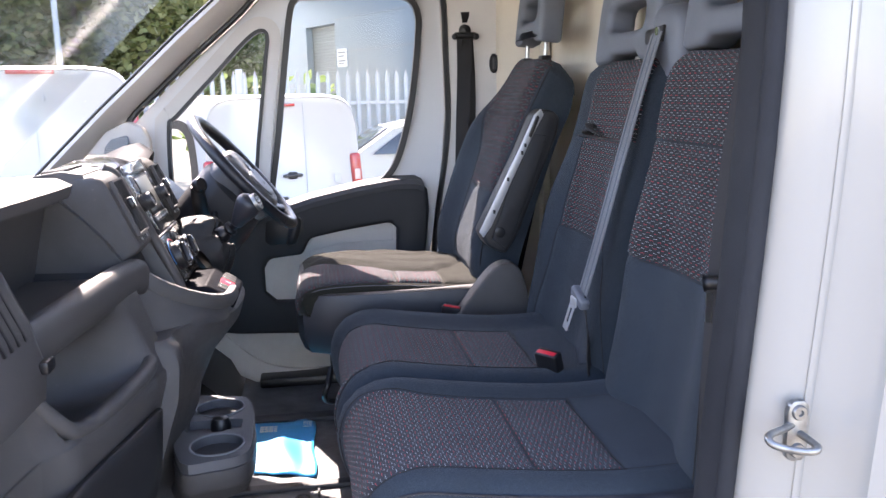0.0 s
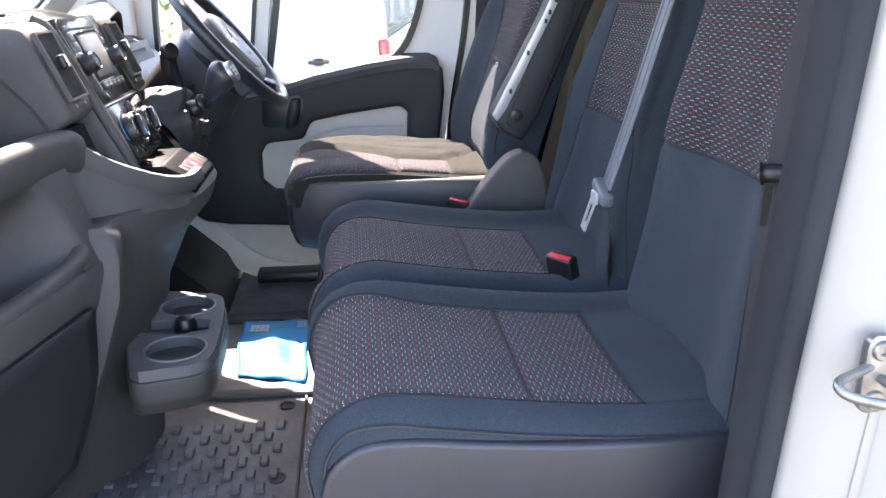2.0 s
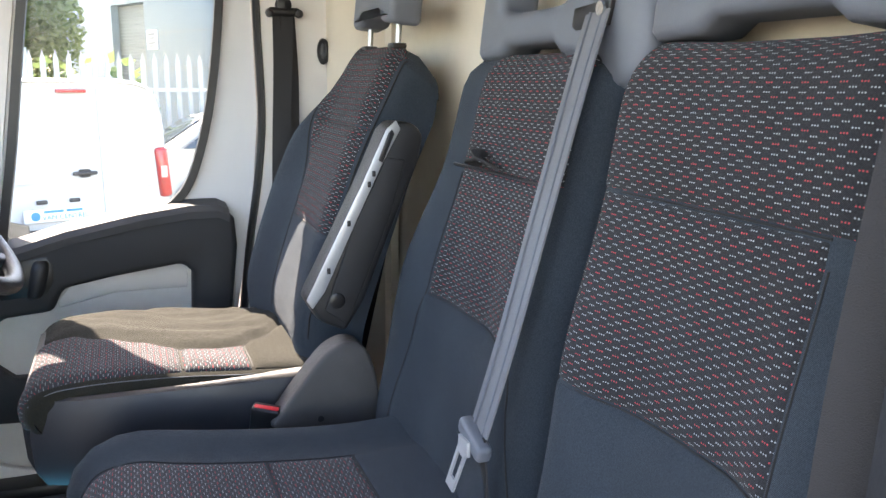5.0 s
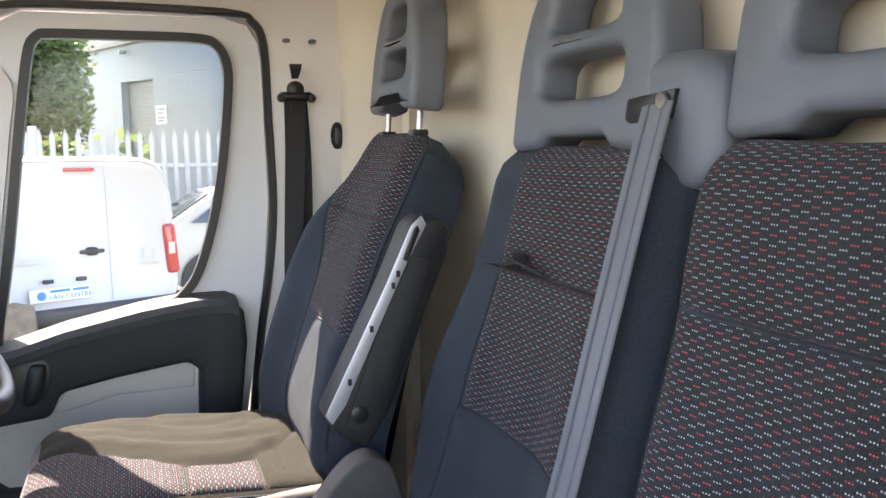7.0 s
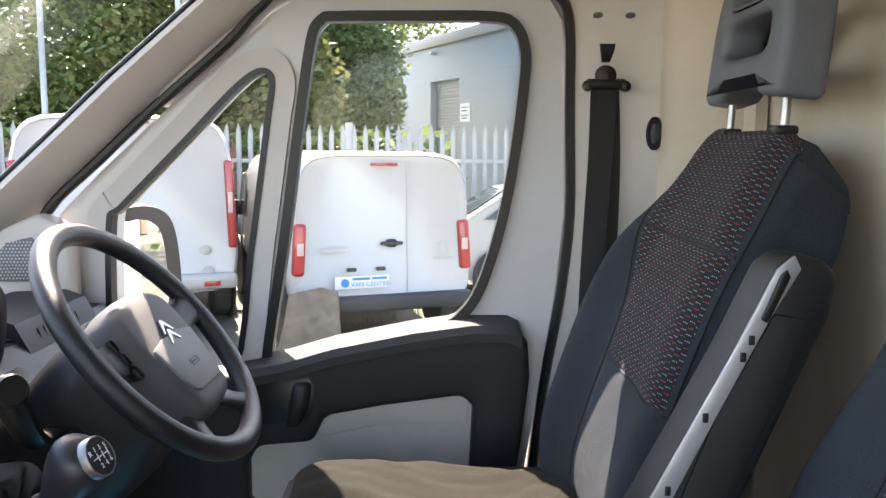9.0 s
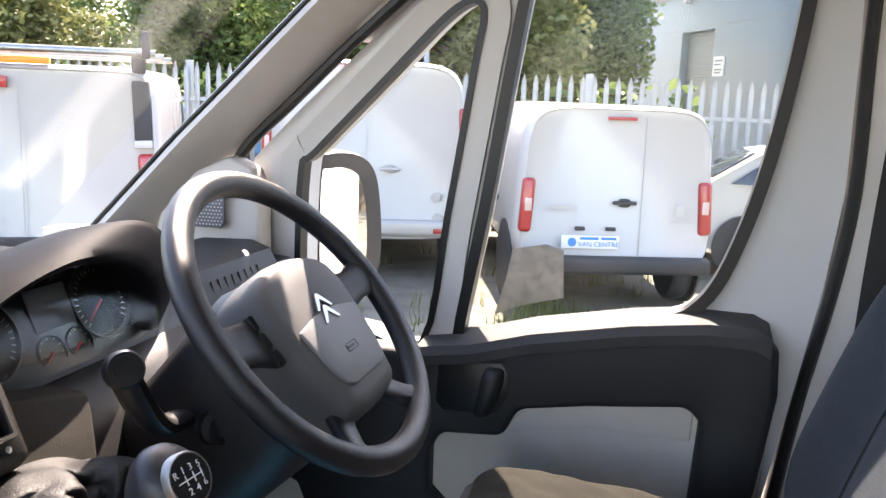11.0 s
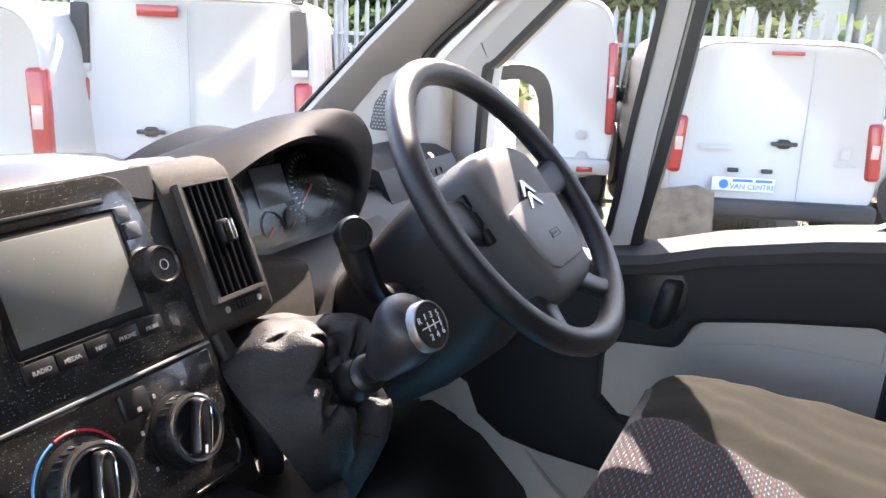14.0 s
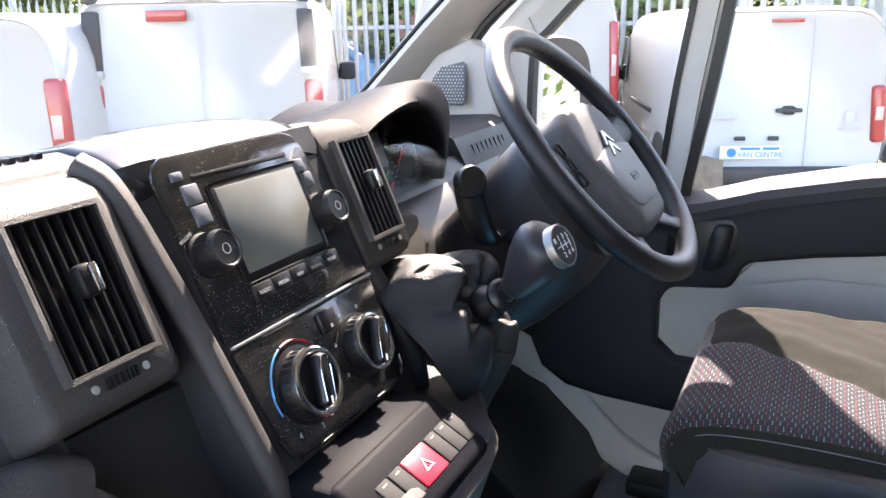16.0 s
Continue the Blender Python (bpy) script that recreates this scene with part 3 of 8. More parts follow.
# windscreen
bm = bmesh.new()
plate(bm, [(-0.90, 2.56, 1.70), (-0.16, 2.50, 2.40), (-0.16, 0.80, 2.40), (-0.90, 0.74, 1.70)], V((-0.004, 0, 0.004)))
ws = solid("windscreen", bm, "glass", "large raked clear windscreen", "windscreen", kind="structure", smooth=False)
ws.visible_shadow = False
solid("ceiling_header", new_box((-0.20, 1.66, 2.445), (0.18, 1.9, 0.05), 0.02), "lining", "cream header rail above the windscreen", "ceiling", kind="structure")
solid("wall_scuttle", new_box((-0.92, 1.66, 1.26), (0.05, 1.95, 0.62), 0.01), "black", "black scuttle panel below the windscreen", "wall", kind="structure")
# lower side wall ahead of the driver's door
bm = bmesh.new()
plate(bm, [(-0.95, 2.62, 0.95), (-0.40, 2.62, 0.95), (-0.46, 2.62, 1.30), (-0.47, 2.62, 1.80), (-0.62, 2.62, 1.72), (-0.95, 2.62, 1.70)], V((0, 0.06, 0)))
solid("wall_kick_panel", bm, "door_light", "pale kick panel beside the pedals", "wall", kind="structure")
bm = bmesh.new()
sweep(bm, smooth_path([(-0.50, 2.585, 1.46), (-0.42, 2.585, 1.33), (-0.32, 2.583, 1.21), (-0.23, 2.58, 1.11), (-0.13, 2.575, 1.03), (-0.02, 2.57, 0.995), (0.15, 2.57, 0.985)], 8), 0.014, [0.060 - 0.030 * i / 48 for i in range(49)], 14, power=3)
solid("sill_trim", bm, "door_light", "pale painted door sill edge", "sill trim", kind="structure")
solid("sill_cover", new_box((0.17, 2.54, 1.00), (0.55, 0.10, 0.035), 0.01), "black", "black plastic door sill cover", "sill cover", kind="structure")

# passenger doorway: white rear jamb with seal, and outer skin
bm = bmesh.new()
JAMB = [(0.575, 0.80), (0.578, 0.735), (0.600, 0.705), (0.620, 0.690), (0.655, 0.685), (0.685, 0.660), (0.695, 0.632), (0.740, 0.618), (1.15, 0.615), (1.15, 0.66), (0.86, 0.66), (0.86, 0.80)]


def jamb_x(z):
    """The jamb leans: further forward low down."""
    return 0.045 * sstep(1.2, 2.05, z) + 0.030


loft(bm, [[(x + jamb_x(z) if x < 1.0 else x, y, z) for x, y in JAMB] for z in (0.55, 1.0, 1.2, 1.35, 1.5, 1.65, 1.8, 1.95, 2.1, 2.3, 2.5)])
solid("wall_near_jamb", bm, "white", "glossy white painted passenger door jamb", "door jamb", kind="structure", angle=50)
bm = bmesh.new()
sweep(bm, [(0.573 + jamb_x(z), 0.733, z) for z in steps(1.0, 2.5, 12)], 0.012, 0.012, 10, up=V((0, 1, 0)))
sweep(bm, [(0.570 + jamb_x(z), 0.772, z) for z in steps(1.0, 2.5, 12)], 0.008, 0.030, 8, up=V((0, 1, 0)))
solid("near_door_seal", bm, "seal", "black rubber seal on the passenger door jamb", "door seal", kind="structure")
# grey strip in place of the shade along the jamb's groove
bm = bmesh.new()
sweep(bm, [(0.742 + jamb_x(z), 0.6172, z) for z in steps(0.9, 2.45, 12)], 0.0022, 0.0012, 6, up=V((0, 1, 0)))
solid("trim_groove_shade", bm, "galv", "thin grey strip painted for the shaded groove in the jamb", "sealer line", kind="structure")
bm = bmesh.new()
sweep(bm, [(0.640 + jamb_x(z), 0.686, z) for z in steps(0.9, 2.45, 12)], 0.006, 0.0022, 8, up=V((0, 1, 0)))
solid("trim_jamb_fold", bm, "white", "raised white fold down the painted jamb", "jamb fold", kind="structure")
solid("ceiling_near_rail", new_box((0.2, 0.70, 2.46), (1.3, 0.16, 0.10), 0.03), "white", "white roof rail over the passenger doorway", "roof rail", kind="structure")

striker = thing("door_striker", (0.667, 0.685, 1.545), "worn steel door striker loop bolted to white jamb", "door striker")
M["worn_steel"] = material("worn_steel", (0.36, 0.355, 0.34), 0.38, metal=0.9, stain=-0.4, stain_scale=60, grain=0.1)
bm = bmesh.new()
plate(bm, [V((0.667 + a * 0.0135, 0.680, 1.546 + b)) for a, b in ((-0.5, -0.038), (0.5, -0.038), (0.9, -0.033), (1, -0.024), (1, 0.024), (0.9, 0.033), (0.5, 0.038), (-0.5, 0.038), (-0.9, 0.033), (-1, 0.024), (-1, -0.024), (-0.9, -0.033))], V((0, -0.010, 0)), 0.002)
part("striker_plate", bm, "worn_steel", striker)
for z in (1.522, 1.570):
    bm = bmesh.new()
    spin(bm, [(0.0, 0.001), (0.003, 0.001), (0.004, 0.004), (0.008, 0.004), (0.0095, 0.002), (0.0095, 0.0), (0.0, 0.0)], (0.667, 0.670, z), (0, -1, 0), 16)
    part("bolt", bm, "worn_steel", striker)
bm = bmesh.new()
sweep(bm, smooth_path([(0.664, 0.676, 1.553), (0.640, 0.660, 1.555), (0.617, 0.646, 1.557), (0.609, 0.637, 1.555), (0.615, 0.630, 1.550), (0.636, 0.627, 1.544), (0.660, 0.628, 1.540), (0.671, 0.638, 1.541), (0.670, 0.676, 1.543)], 4), 0.0045, None, 10)
part("loop", bm, "worn_steel", striker)

# ---- seats ----


def cushion_z(x, prof):
    for (x0, z0), (x1, z1) in zip(prof, prof[1:]):
        if x0 <= x <= x1:
            t = (x - x0) / (x1 - x0)
            return z0 + (z1 - z0) * t
    return prof[-1][1]


def path_at(line, t):
    """A point on a polyline by share of its length."""
    ds = [(line[i + 1] - line[i]).length for i in range(len(line) - 1)]
    d = t * sum(ds)
    for i, q in enumerate(ds):
        if d <= q or i == len(ds) - 1:
            return line[i].lerp(line[i + 1], min(1, d / q))
        d -= q


def pad_surface(line, y0, y1, side_drop, edge=0.05, bolster=0.0, inset=0.16, narrow=None, out=None, low=1.0, fade=None):
    """f(s, v): a padded face along a profile line (x, z), across y0 to y1, whose sides roll away from the sitter."""
    def f(s, v, lift=0.0):
        p = path_at(line, s)
        a, b = path_at(line, max(0, s - 0.01)), path_at(line, min(1, s + 0.01))
        t = (b - a).normalized()
        nrm = V((-t.y, t.x)) * (1 if out is None else out)
        nar = narrow(s) if narrow else (0.0, 0.0)
        ya, yb = y0 + nar[0], y1 - nar[1]
        w = yb - ya
        y = ya + w * v
        d = min(v, 1 - v) * w
        k = max(0.0, 1 - d / edge)
        h = lift + bolster * (fade(s) if fade else 1.0) * (low if v < 0.5 else 1.0) * (1 - sstep(inset * w * 0.5, inset * w * 1.5, d)) - side_drop * (1 - math.sqrt(max(0.0, 1 - k * k)))
        return V((p.x + nrm.x * h, y, p.y + nrm.y * h))
    return f


def body_from(f, back, ns=26, nv=22):
    """A closed pad: the face f and flat sides that reach back by the vector."""
    bm = bmesh.new()
    us = steps(0, 1, ns)
    vs = [0, 0.006, 0.02, 0.045, 0.08] + steps(0.12, 0.88, nv) + [0.92, 0.955, 0.98, 0.994, 1]
    g = surface(bm, f, us, vs)
    loop = [g[i][0] for i in range(len(us))] + [g[-1][j] for j in range(1, len(vs))] + [g[i][-1] for i in range(len(us) - 2, -1, -1)] + [g[0][j] for j in range(len(vs) - 2, 0, -1)]
    low = [bm.verts.new(v.co + back(v.co)) for v in loop]
    for i in range(len(loop)):
        j = (i + 1) % len(loop)
        bm.faces.new((loop[i], low[i], low[j], loop[j]))
    bm.faces.new(low)
    return bm


def insert(f, s0, s1, v0, v1, lift=0.004, ns=16, nv=14, round_=0.0):
    """A sewn-in panel on the face f, puffed a little, sunk at its seams."""
    bm = bmesh.new()

    def lim(q, s):
        return q(s) if callable(q) else q

    def g(a, b):
        s = s0 + (s1 - s0) * a
        va, vb = lim(v0, s), lim(v1, s)
        v = va + (vb - va) * b
        e = min(a, 1 - a, b, 1 - b)
        return f(s, v, lift * math.sqrt(max(0.0, min(1, e / 0.07))) - 0.0012 + 0.0002)
    surface(bm, g, [0, 0.01, 0.03, 0.06] + steps(0.1, 0.9, ns) + [0.94, 0.97, 0.99, 1], [0, 0.01, 0.03, 0.06] + steps(0.1, 0.9, nv) + [0.94, 0.97, 0.99, 1])
    return bm


def seam(f, pts, r=0.0018, lift=0.0015):
    bm = bmesh.new()
    sweep(bm, smooth_path([f(s, v, lift) for s, v in pts], 6), r, None, 6)
    return bm


def line2(pts, n=6):
    return [V((p.x, p.y)) for p in smooth_path([(x, z, 0) for x, z in pts], n)]


def bench_seat(y0, y1, label, near):
    """One place of the double passenger seat."""
    seat = thing("passenger_chair", (0.40, (y0 + y1) / 2, FLOOR), label, "car seat", "passenger seats")
    # cushion: from under the front edge, over it and back
    base = line2([(0.205, 1.20), (0.165, 1.27), (0.150, 1.345), (0.170, 1.400), (0.225, 1.424), (0.33, 1.411), (0.44, 1.397), (0.56, 1.388), (0.70, 1.392)])
    f = pad_surface(base, y0, y1, 0.045, 0.045, 0.022, 0.14, low=0.25 if near else 1.0)
    L = 0.80
    part("cushion", body_from(f, lambda p: V((0.05 if p.x < 0.3 else 0, 0, 1.235 - p.z if p.z > 1.24 else 0))), "cloth", seat, "dark plain cloth cushion side")
    w = y1 - y0
    va, vb = (0.12, 0.82) if near else (0.12, 0.76)
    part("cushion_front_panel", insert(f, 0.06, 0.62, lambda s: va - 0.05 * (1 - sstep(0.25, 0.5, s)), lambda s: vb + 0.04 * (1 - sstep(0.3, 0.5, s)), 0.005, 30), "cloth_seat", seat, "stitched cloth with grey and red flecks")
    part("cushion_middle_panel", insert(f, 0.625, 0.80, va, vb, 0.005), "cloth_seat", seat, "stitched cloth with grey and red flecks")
    part("cushion_rear_panel", insert(f, 0.805, 0.97, va - 0.02, vb + 0.02, 0.004), "cloth", seat, "plain dark cloth")
    for s_ in (0.6225, 0.8025):
        part("seam", seam(f, [(s_, v_) for v_ in steps(va, vb, 6)], 0.0013, 0.0005), "thread", seat)
    for va_, e_ in ((va, -1), (vb, 1)):
        part("seam", seam(f, [(s_, va_ + e_ * (0.006 + 0.05 * (1 - sstep(0.25, 0.5, s_)))) for s_ in steps(0.08, 0.96, 12)], 0.0011, 0.0004), "thread", seat)
    if near:
        part("piping", seam(f, [(s_, 0.012) for s_ in steps(0.1, 0.97, 12)], 0.0022, 0.002), "vinyl", seat)
        bm = bmesh.new()
        prof = smooth_path([(0.172, 1.225, 0), (0.160, 1.295, 0), (0.170, 1.352, 0), (0.205, 1.385, 0), (0.26, 1.392, 0), (0.36, 1.382, 0), (0.47, 1.374, 0), (0.60, 1.372, 0), (0.695, 1.376, 0)], 4) + [V((0.70, 1.22, 0)), V((0.40, 1.19, 0))]
        plate(bm, [V((p.x, y0 + 0.024, p.y)) for p in prof], V((0, -0.030, 0)), 0.008, 3)
        part("side_skirt", bm, "vinyl", seat, "smooth dark vinyl side skirt")
    # backrest, from the bottom up
    yb0, yb1 = y0 - (0.025 if near else 0.0), y1 + (0.0 if near else 0.095)
    bl = line2([(0.660, 1.30), (0.668, 1.40), (0.690, 1.52), (0.705, 1.64), (0.720, 1.78), (0.735, 1.90), (0.752, 1.975), (0.785, 2.005), (0.83, 2.008)])
    nar = (lambda s: (0.0, 0.0)) if near else (lambda s: (0.0, 0.13 * sstep(0.30, 0.86, s)))
    fb = pad_surface(bl, yb0, yb1, 0.055, 0.06, 0.030, 0.26, narrow=nar, out=1, fade=lambda s: 1 - 0.85 * sstep(0.45, 0.75, s))
    part("backrest", body_from(fb, lambda p: V((max(0.0, 0.845 - p.x), 0, 0)), 30), "cloth", seat, "dark plain cloth backrest")
    a, b = (0.21, 0.93) if near else (0.15, 0.73)
    m0, m1 = (0.455, 0.73) if near else (0.435, 0.7125)
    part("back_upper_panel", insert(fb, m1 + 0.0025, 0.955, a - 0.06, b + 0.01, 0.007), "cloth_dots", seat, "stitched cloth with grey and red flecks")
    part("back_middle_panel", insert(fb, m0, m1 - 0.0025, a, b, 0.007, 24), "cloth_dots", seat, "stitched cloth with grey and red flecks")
    part("back_lower_panel", insert(fb, 0.05, m0 - 0.005, lambda s: a - 0.03 - 0.09 * (1 - sstep(0.1, 0.4, s)), lambda s: min(0.97, b + 0.02 + 0.06 * (1 - sstep(0.1, 0.4, s))), 0.006), "cloth", seat, "plain dark cloth")
    for s_ in (m0 - 0.0025, m1):
        part("seam", seam(fb, [(s_, v_) for v_ in steps(a, b, 6)], 0.0013, 0.0005), "thread", seat)
    part("seam", seam(fb, [(s_, a - 0.008 - (0.03 + 0.09 * (1 - sstep(0.1, 0.4, s_)) if s_ < 0.43 else 0.0)) for s_ in steps(0.08, 0.70, 12)], 0.0011, 0.0004), "thread", seat)
    part("seam", seam(fb, [(s_, min(0.975, b + 0.008 + (0.02 + 0.06 * (1 - sstep(0.1, 0.4, s_)) if s_ < 0.43 else 0.0))) for s_ in steps(0.08, 0.70, 12)], 0.0011, 0.0004), "thread", seat)
    return seat, f, fb


def head_restraint(parent, yc, z0, wide, x0, tall=0.24):
    """A moulded restraint with two slots, that leans back."""
    bm = bmesh.new()
    half = [(0.5, 0.03), (0.5, 0.25), (0.492, 0.44), (0.47, 0.58), (0.43, 0.72), (0.37, 0.84), (0.28, 0.94), (0.15, 0.99)]
    prof = half + [(-u, v) for u, v in reversed(half)] + [(-0.47, 0.0), (-0.26, 0.02), (-0.20, 0.075), (0.20, 0.075), (0.26, 0.02), (0.47, 0.0)]

    def slot_(z0, z1, a, b):
        """A slot with rounded ends; a: half width at its foot, b: at its top."""
        zc, h = (z0 + z1) / 2, (z1 - z0) / 2
        return [((a + (b - a) * (0.5 + 0.5 * z)) * math.copysign(abs(c) ** 0.5, c), zc + h * math.copysign(abs(z) ** 0.5, z)) for c, z in ((math.cos(q), math.sin(q)) for q in steps(0.13, 0.13 + 2 * math.pi, 20)[:-1])]
    hole1, hole2 = slot_(0.25, 0.47, 0.30, 0.29), slot_(0.57, 0.81, 0.28, 0.19)
    edges = []
    for ring in (prof, hole1, hole2):
        vs = [bm.verts.new((0, u * wide, v * tall)) for u, v in ring]
        edges += [bm.edges.new((vs[i], vs[(i + 1) % len(vs)])) for i in range(len(vs))]
    r = bmesh.ops.triangle_fill(bm, use_beauty=True, use_dissolve=False, edges=edges)
    fs = [g for g in r["geom"] if isinstance(g, bmesh.types.BMFace)]
    e = bmesh.ops.extrude_face_region(bm, geom=fs)
    top = [g for g in e["geom"] if isinstance(g, bmesh.types.BMVert)]
    bmesh.ops.translate(bm, verts=top, vec=(0.066, 0, 0))
    bmesh.ops.dissolve_limit(bm, angle_limit=radians(1), verts=bm.verts, edges=bm.edges)
    sharp = [ed for ed in bm.edges if len(ed.link_faces) == 2 and ed.calc_face_angle(0) > radians(60)]
    bmesh.ops.bevel(bm, geom=sharp, offset=0.014, segments=4, profile=0.5, affect="EDGES")
    m = Matrix.Translation((x0, yc, z0)) @ Matrix.Rotation(radians(6), 4, "Y")
    bmesh.ops.transform(bm, matrix=m, verts=bm.verts)
    return part("head_restraint", bm, "grey_plastic", parent, "grey moulded foam head restraint with two slots", angle=50)


near_seat, near_f, near_fb = bench_seat(0.865, 1.275, "dark cloth outer passenger seat with flecked centre panels", True)
mid_seat, mid_f, mid_fb = bench_seat(1.285, 1.765, "dark cloth middle passenger seat with flecked panels and pull loop", False)
head_restraint(near_seat, 1.075, 2.016, 0.335, 0.768, 0.265)
head_restraint(mid_seat, 1.510, 2.004, 0.332, 0.760, 0.262)

# driver's seat
driver_seat = thing("driver_chair", (0.35, 2.18, FLOOR), "dark cloth driver's seat with flecked panels and folded arm rest", "car seat")
base = line2([(0.10, 1.33), (0.060, 1.375), (0.052, 1.415), (0.080, 1.446), (0.16, 1.458), (0.30, 1.456), (0.44, 1.445), (0.56, 1.438), (0.66, 1.45)])
fd_plain = pad_surface(base, 1.925, 2.412, 0.024, 0.06, 0.003, 0.18)


FOLD = [(0.0, 0.66), (0.20, 0.63), (0.25, 0.61), (0.33, 0.50), (0.43, 0.40), (0.50, 0.32), (0.54, 0.285), (0.62, 0.28), (0.68, 0.30), (0.74, 0.40), (0.85, 0.62), (1.0, 0.70)]


def fold_at(s):
    """Where the loose cover begins across the driver's cushion."""
    for (a, u), (b, w) in zip(FOLD, FOLD[1:]):
        if s <= b:
            return u + (w - u) * sstep(a, b, s)
    return FOLD[-1][1]


def fd(s, v, lift=0.0):
    """The cushion's face; the loose cover on its outer side bulges and wrinkles."""
    e = v - fold_at(s)
    k = sstep(0.0, 0.10, e) * (1 - sstep(0.90, 1.0, v)) * sstep(0.16, 0.3, s) * (1 - sstep(0.80, 0.95, s))
    w = math.sin(30 * e + 9 * s + 3 * noise.noise(V((s * 4, v * 4, 0)))) + 0.6 * math.sin(61 * e - 13 * s + 2 * noise.noise(V((s * 7, v * 3, 4))))
    return fd_plain(s, v, lift + k * (0.010 + 0.0020 * w) - 0.004 * math.exp(-(e / 0.02) ** 2) + 0.006 * math.sin(math.pi * v) * sstep(0.1, 0.4, s) - 0.020 * sstep(0.80, 1.0, v) * sstep(0.2, 0.35, s))


part("cushion", body_from(fd, lambda p: V((0.03 if p.x < 0.2 else 0, 0, 1.345 - p.z if p.z > 1.35 else 0)), 72, 56), "cover", driver_seat, "olive grey loose cloth cover, wrinkled")
part("seam", seam(fd, [(s_, fold_at(s_) - 0.002) for s_ in steps(0.14, 0.80, 22)], 0.0022, 0.0), "thread", driver_seat)
part("seam", seam(fd, [(0.5275, v_) for v_ in steps(0.06, 0.28, 5)], 0.0013, 0.0005), "thread", driver_seat)
part("seam", seam(fd, [(0.6975, v_) for v_ in steps(0.06, 0.31, 5)], 0.0013, 0.0005), "thread", driver_seat)
part("seam", seam(fd, [(s_, 0.022) for s_ in steps(0.16, 0.95, 12)], 0.0008, 0.0006), "grey_plastic", driver_seat, "grey stitched edge")
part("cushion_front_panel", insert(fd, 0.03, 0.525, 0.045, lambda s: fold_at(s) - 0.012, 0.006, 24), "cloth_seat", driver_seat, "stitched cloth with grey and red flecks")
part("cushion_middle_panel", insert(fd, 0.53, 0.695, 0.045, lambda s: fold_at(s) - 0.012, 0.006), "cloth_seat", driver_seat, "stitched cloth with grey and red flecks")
part("cushion_rear_panel", insert(fd, 0.70, 0.97, 0.045, lambda s: min(0.62, fold_at(s) - 0.012), 0.005), "cover", driver_seat, "plain olive grey cloth")
bm = bmesh.new()
loft(bm, [[V((x, y, z)) for x, y in [(0.054 - g, 1.99), (0.072 - g, 1.938 - g), (0.14, 1.914 - g), (0.40, 1.908 - g), (0.66, 1.918 - g), (0.66, 2.405 + g), (0.16, 2.410 + g), (0.08 - g, 2.39 + g), (0.052 - g, 2.34)]] for z, g in ((1.438, -0.008), (1.434, 0.0), (1.415, 0.004), (1.37, 0.008), (1.31, 0.004), (1.275, -0.01), (1.262, -0.04))])
part("seat_skirt", bm, "vinyl", driver_seat, "smooth dark vinyl skirt")
bm = bmesh.new()
loft(bm, [[V((x, y, z)) for x, y in [(0.13 + g, 1.97 + g), (0.62, 1.97 + g), (0.62, 2.40 - g), (0.13 + g, 2.40 - g)]] for z, g in ((1.27, 0.0), (1.20, 0.0), (1.19, 0.03), (1.10, 0.03), (FLOOR, 0.05))])
part("seat_base", bm, "black", driver_seat, "black plastic seat box")
bl = line2([(0.545, 1.40), (0.535, 1.50), (0.560, 1.60), (0.600, 1.72), (0.645, 1.85), (0.690, 1.95), (0.722, 2.012), (0.748, 2.034), (0.79, 2.02)])
fdb = pad_surface(bl, 1.950, 2.440, 0.06, 0.06, 0.045, 0.22, narrow=lambda s: (0.03 * sstep(0.65, 0.95, s), 0.150 * sstep(0.42, 0.92, s) + 0.03 * (1 - sstep(0.0, 0.2, s))), out=1, low=0.15, fade=lambda s: 1 - 0.8 * sstep(0.6, 0.85, s))


def d_hi(s):
    """Outer edge of the centre panels, at a steady place across."""
    ya = 1.950 + 0.03 * sstep(0.65, 0.95, s)
    yb = 2.440 - (0.150 * sstep(0.42, 0.92, s) + 0.03 * (1 - sstep(0.0, 0.2, s)))
    return min(0.93, (2.278 - ya) / (yb - ya))


part("backrest", body_from(fdb, lambda p: V((0.062 - 0.03 * sstep(1.90, 2.03, p.z), 0, -0.02 - 0.02 * sstep(1.9, 2.03, p.z))), 30), "cloth", driver_seat, "dark plain cloth backrest with deep side bolsters")
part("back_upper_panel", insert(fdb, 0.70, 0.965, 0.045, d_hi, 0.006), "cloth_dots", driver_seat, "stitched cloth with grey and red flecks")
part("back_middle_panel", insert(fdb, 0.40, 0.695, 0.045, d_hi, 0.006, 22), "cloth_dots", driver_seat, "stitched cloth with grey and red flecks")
part("back_lower_panel", insert(fdb, 0.08, 0.395, 0.045, d_hi, 0.005), "cloth", driver_seat, "plain dark cloth")
part("seam", seam(fdb, [(s_, 0.032) for s_ in steps(0.12, 0.96, 14)], 0.0018, 0.0008), "thread", driver_seat)
part("seam", seam(fdb, [(s_, d_hi(s_) + 0.012) for s_ in steps(0.10, 0.95, 14)], 0.0016, 0.0006), "thread", driver_seat)
for s_ in (0.3975, 0.6975):
    part("seam", seam(fdb, [(s_, v_) for v_ in steps(0.04, d_hi(s_), 6)], 0.0018, 0.0006), "thread", driver_seat)
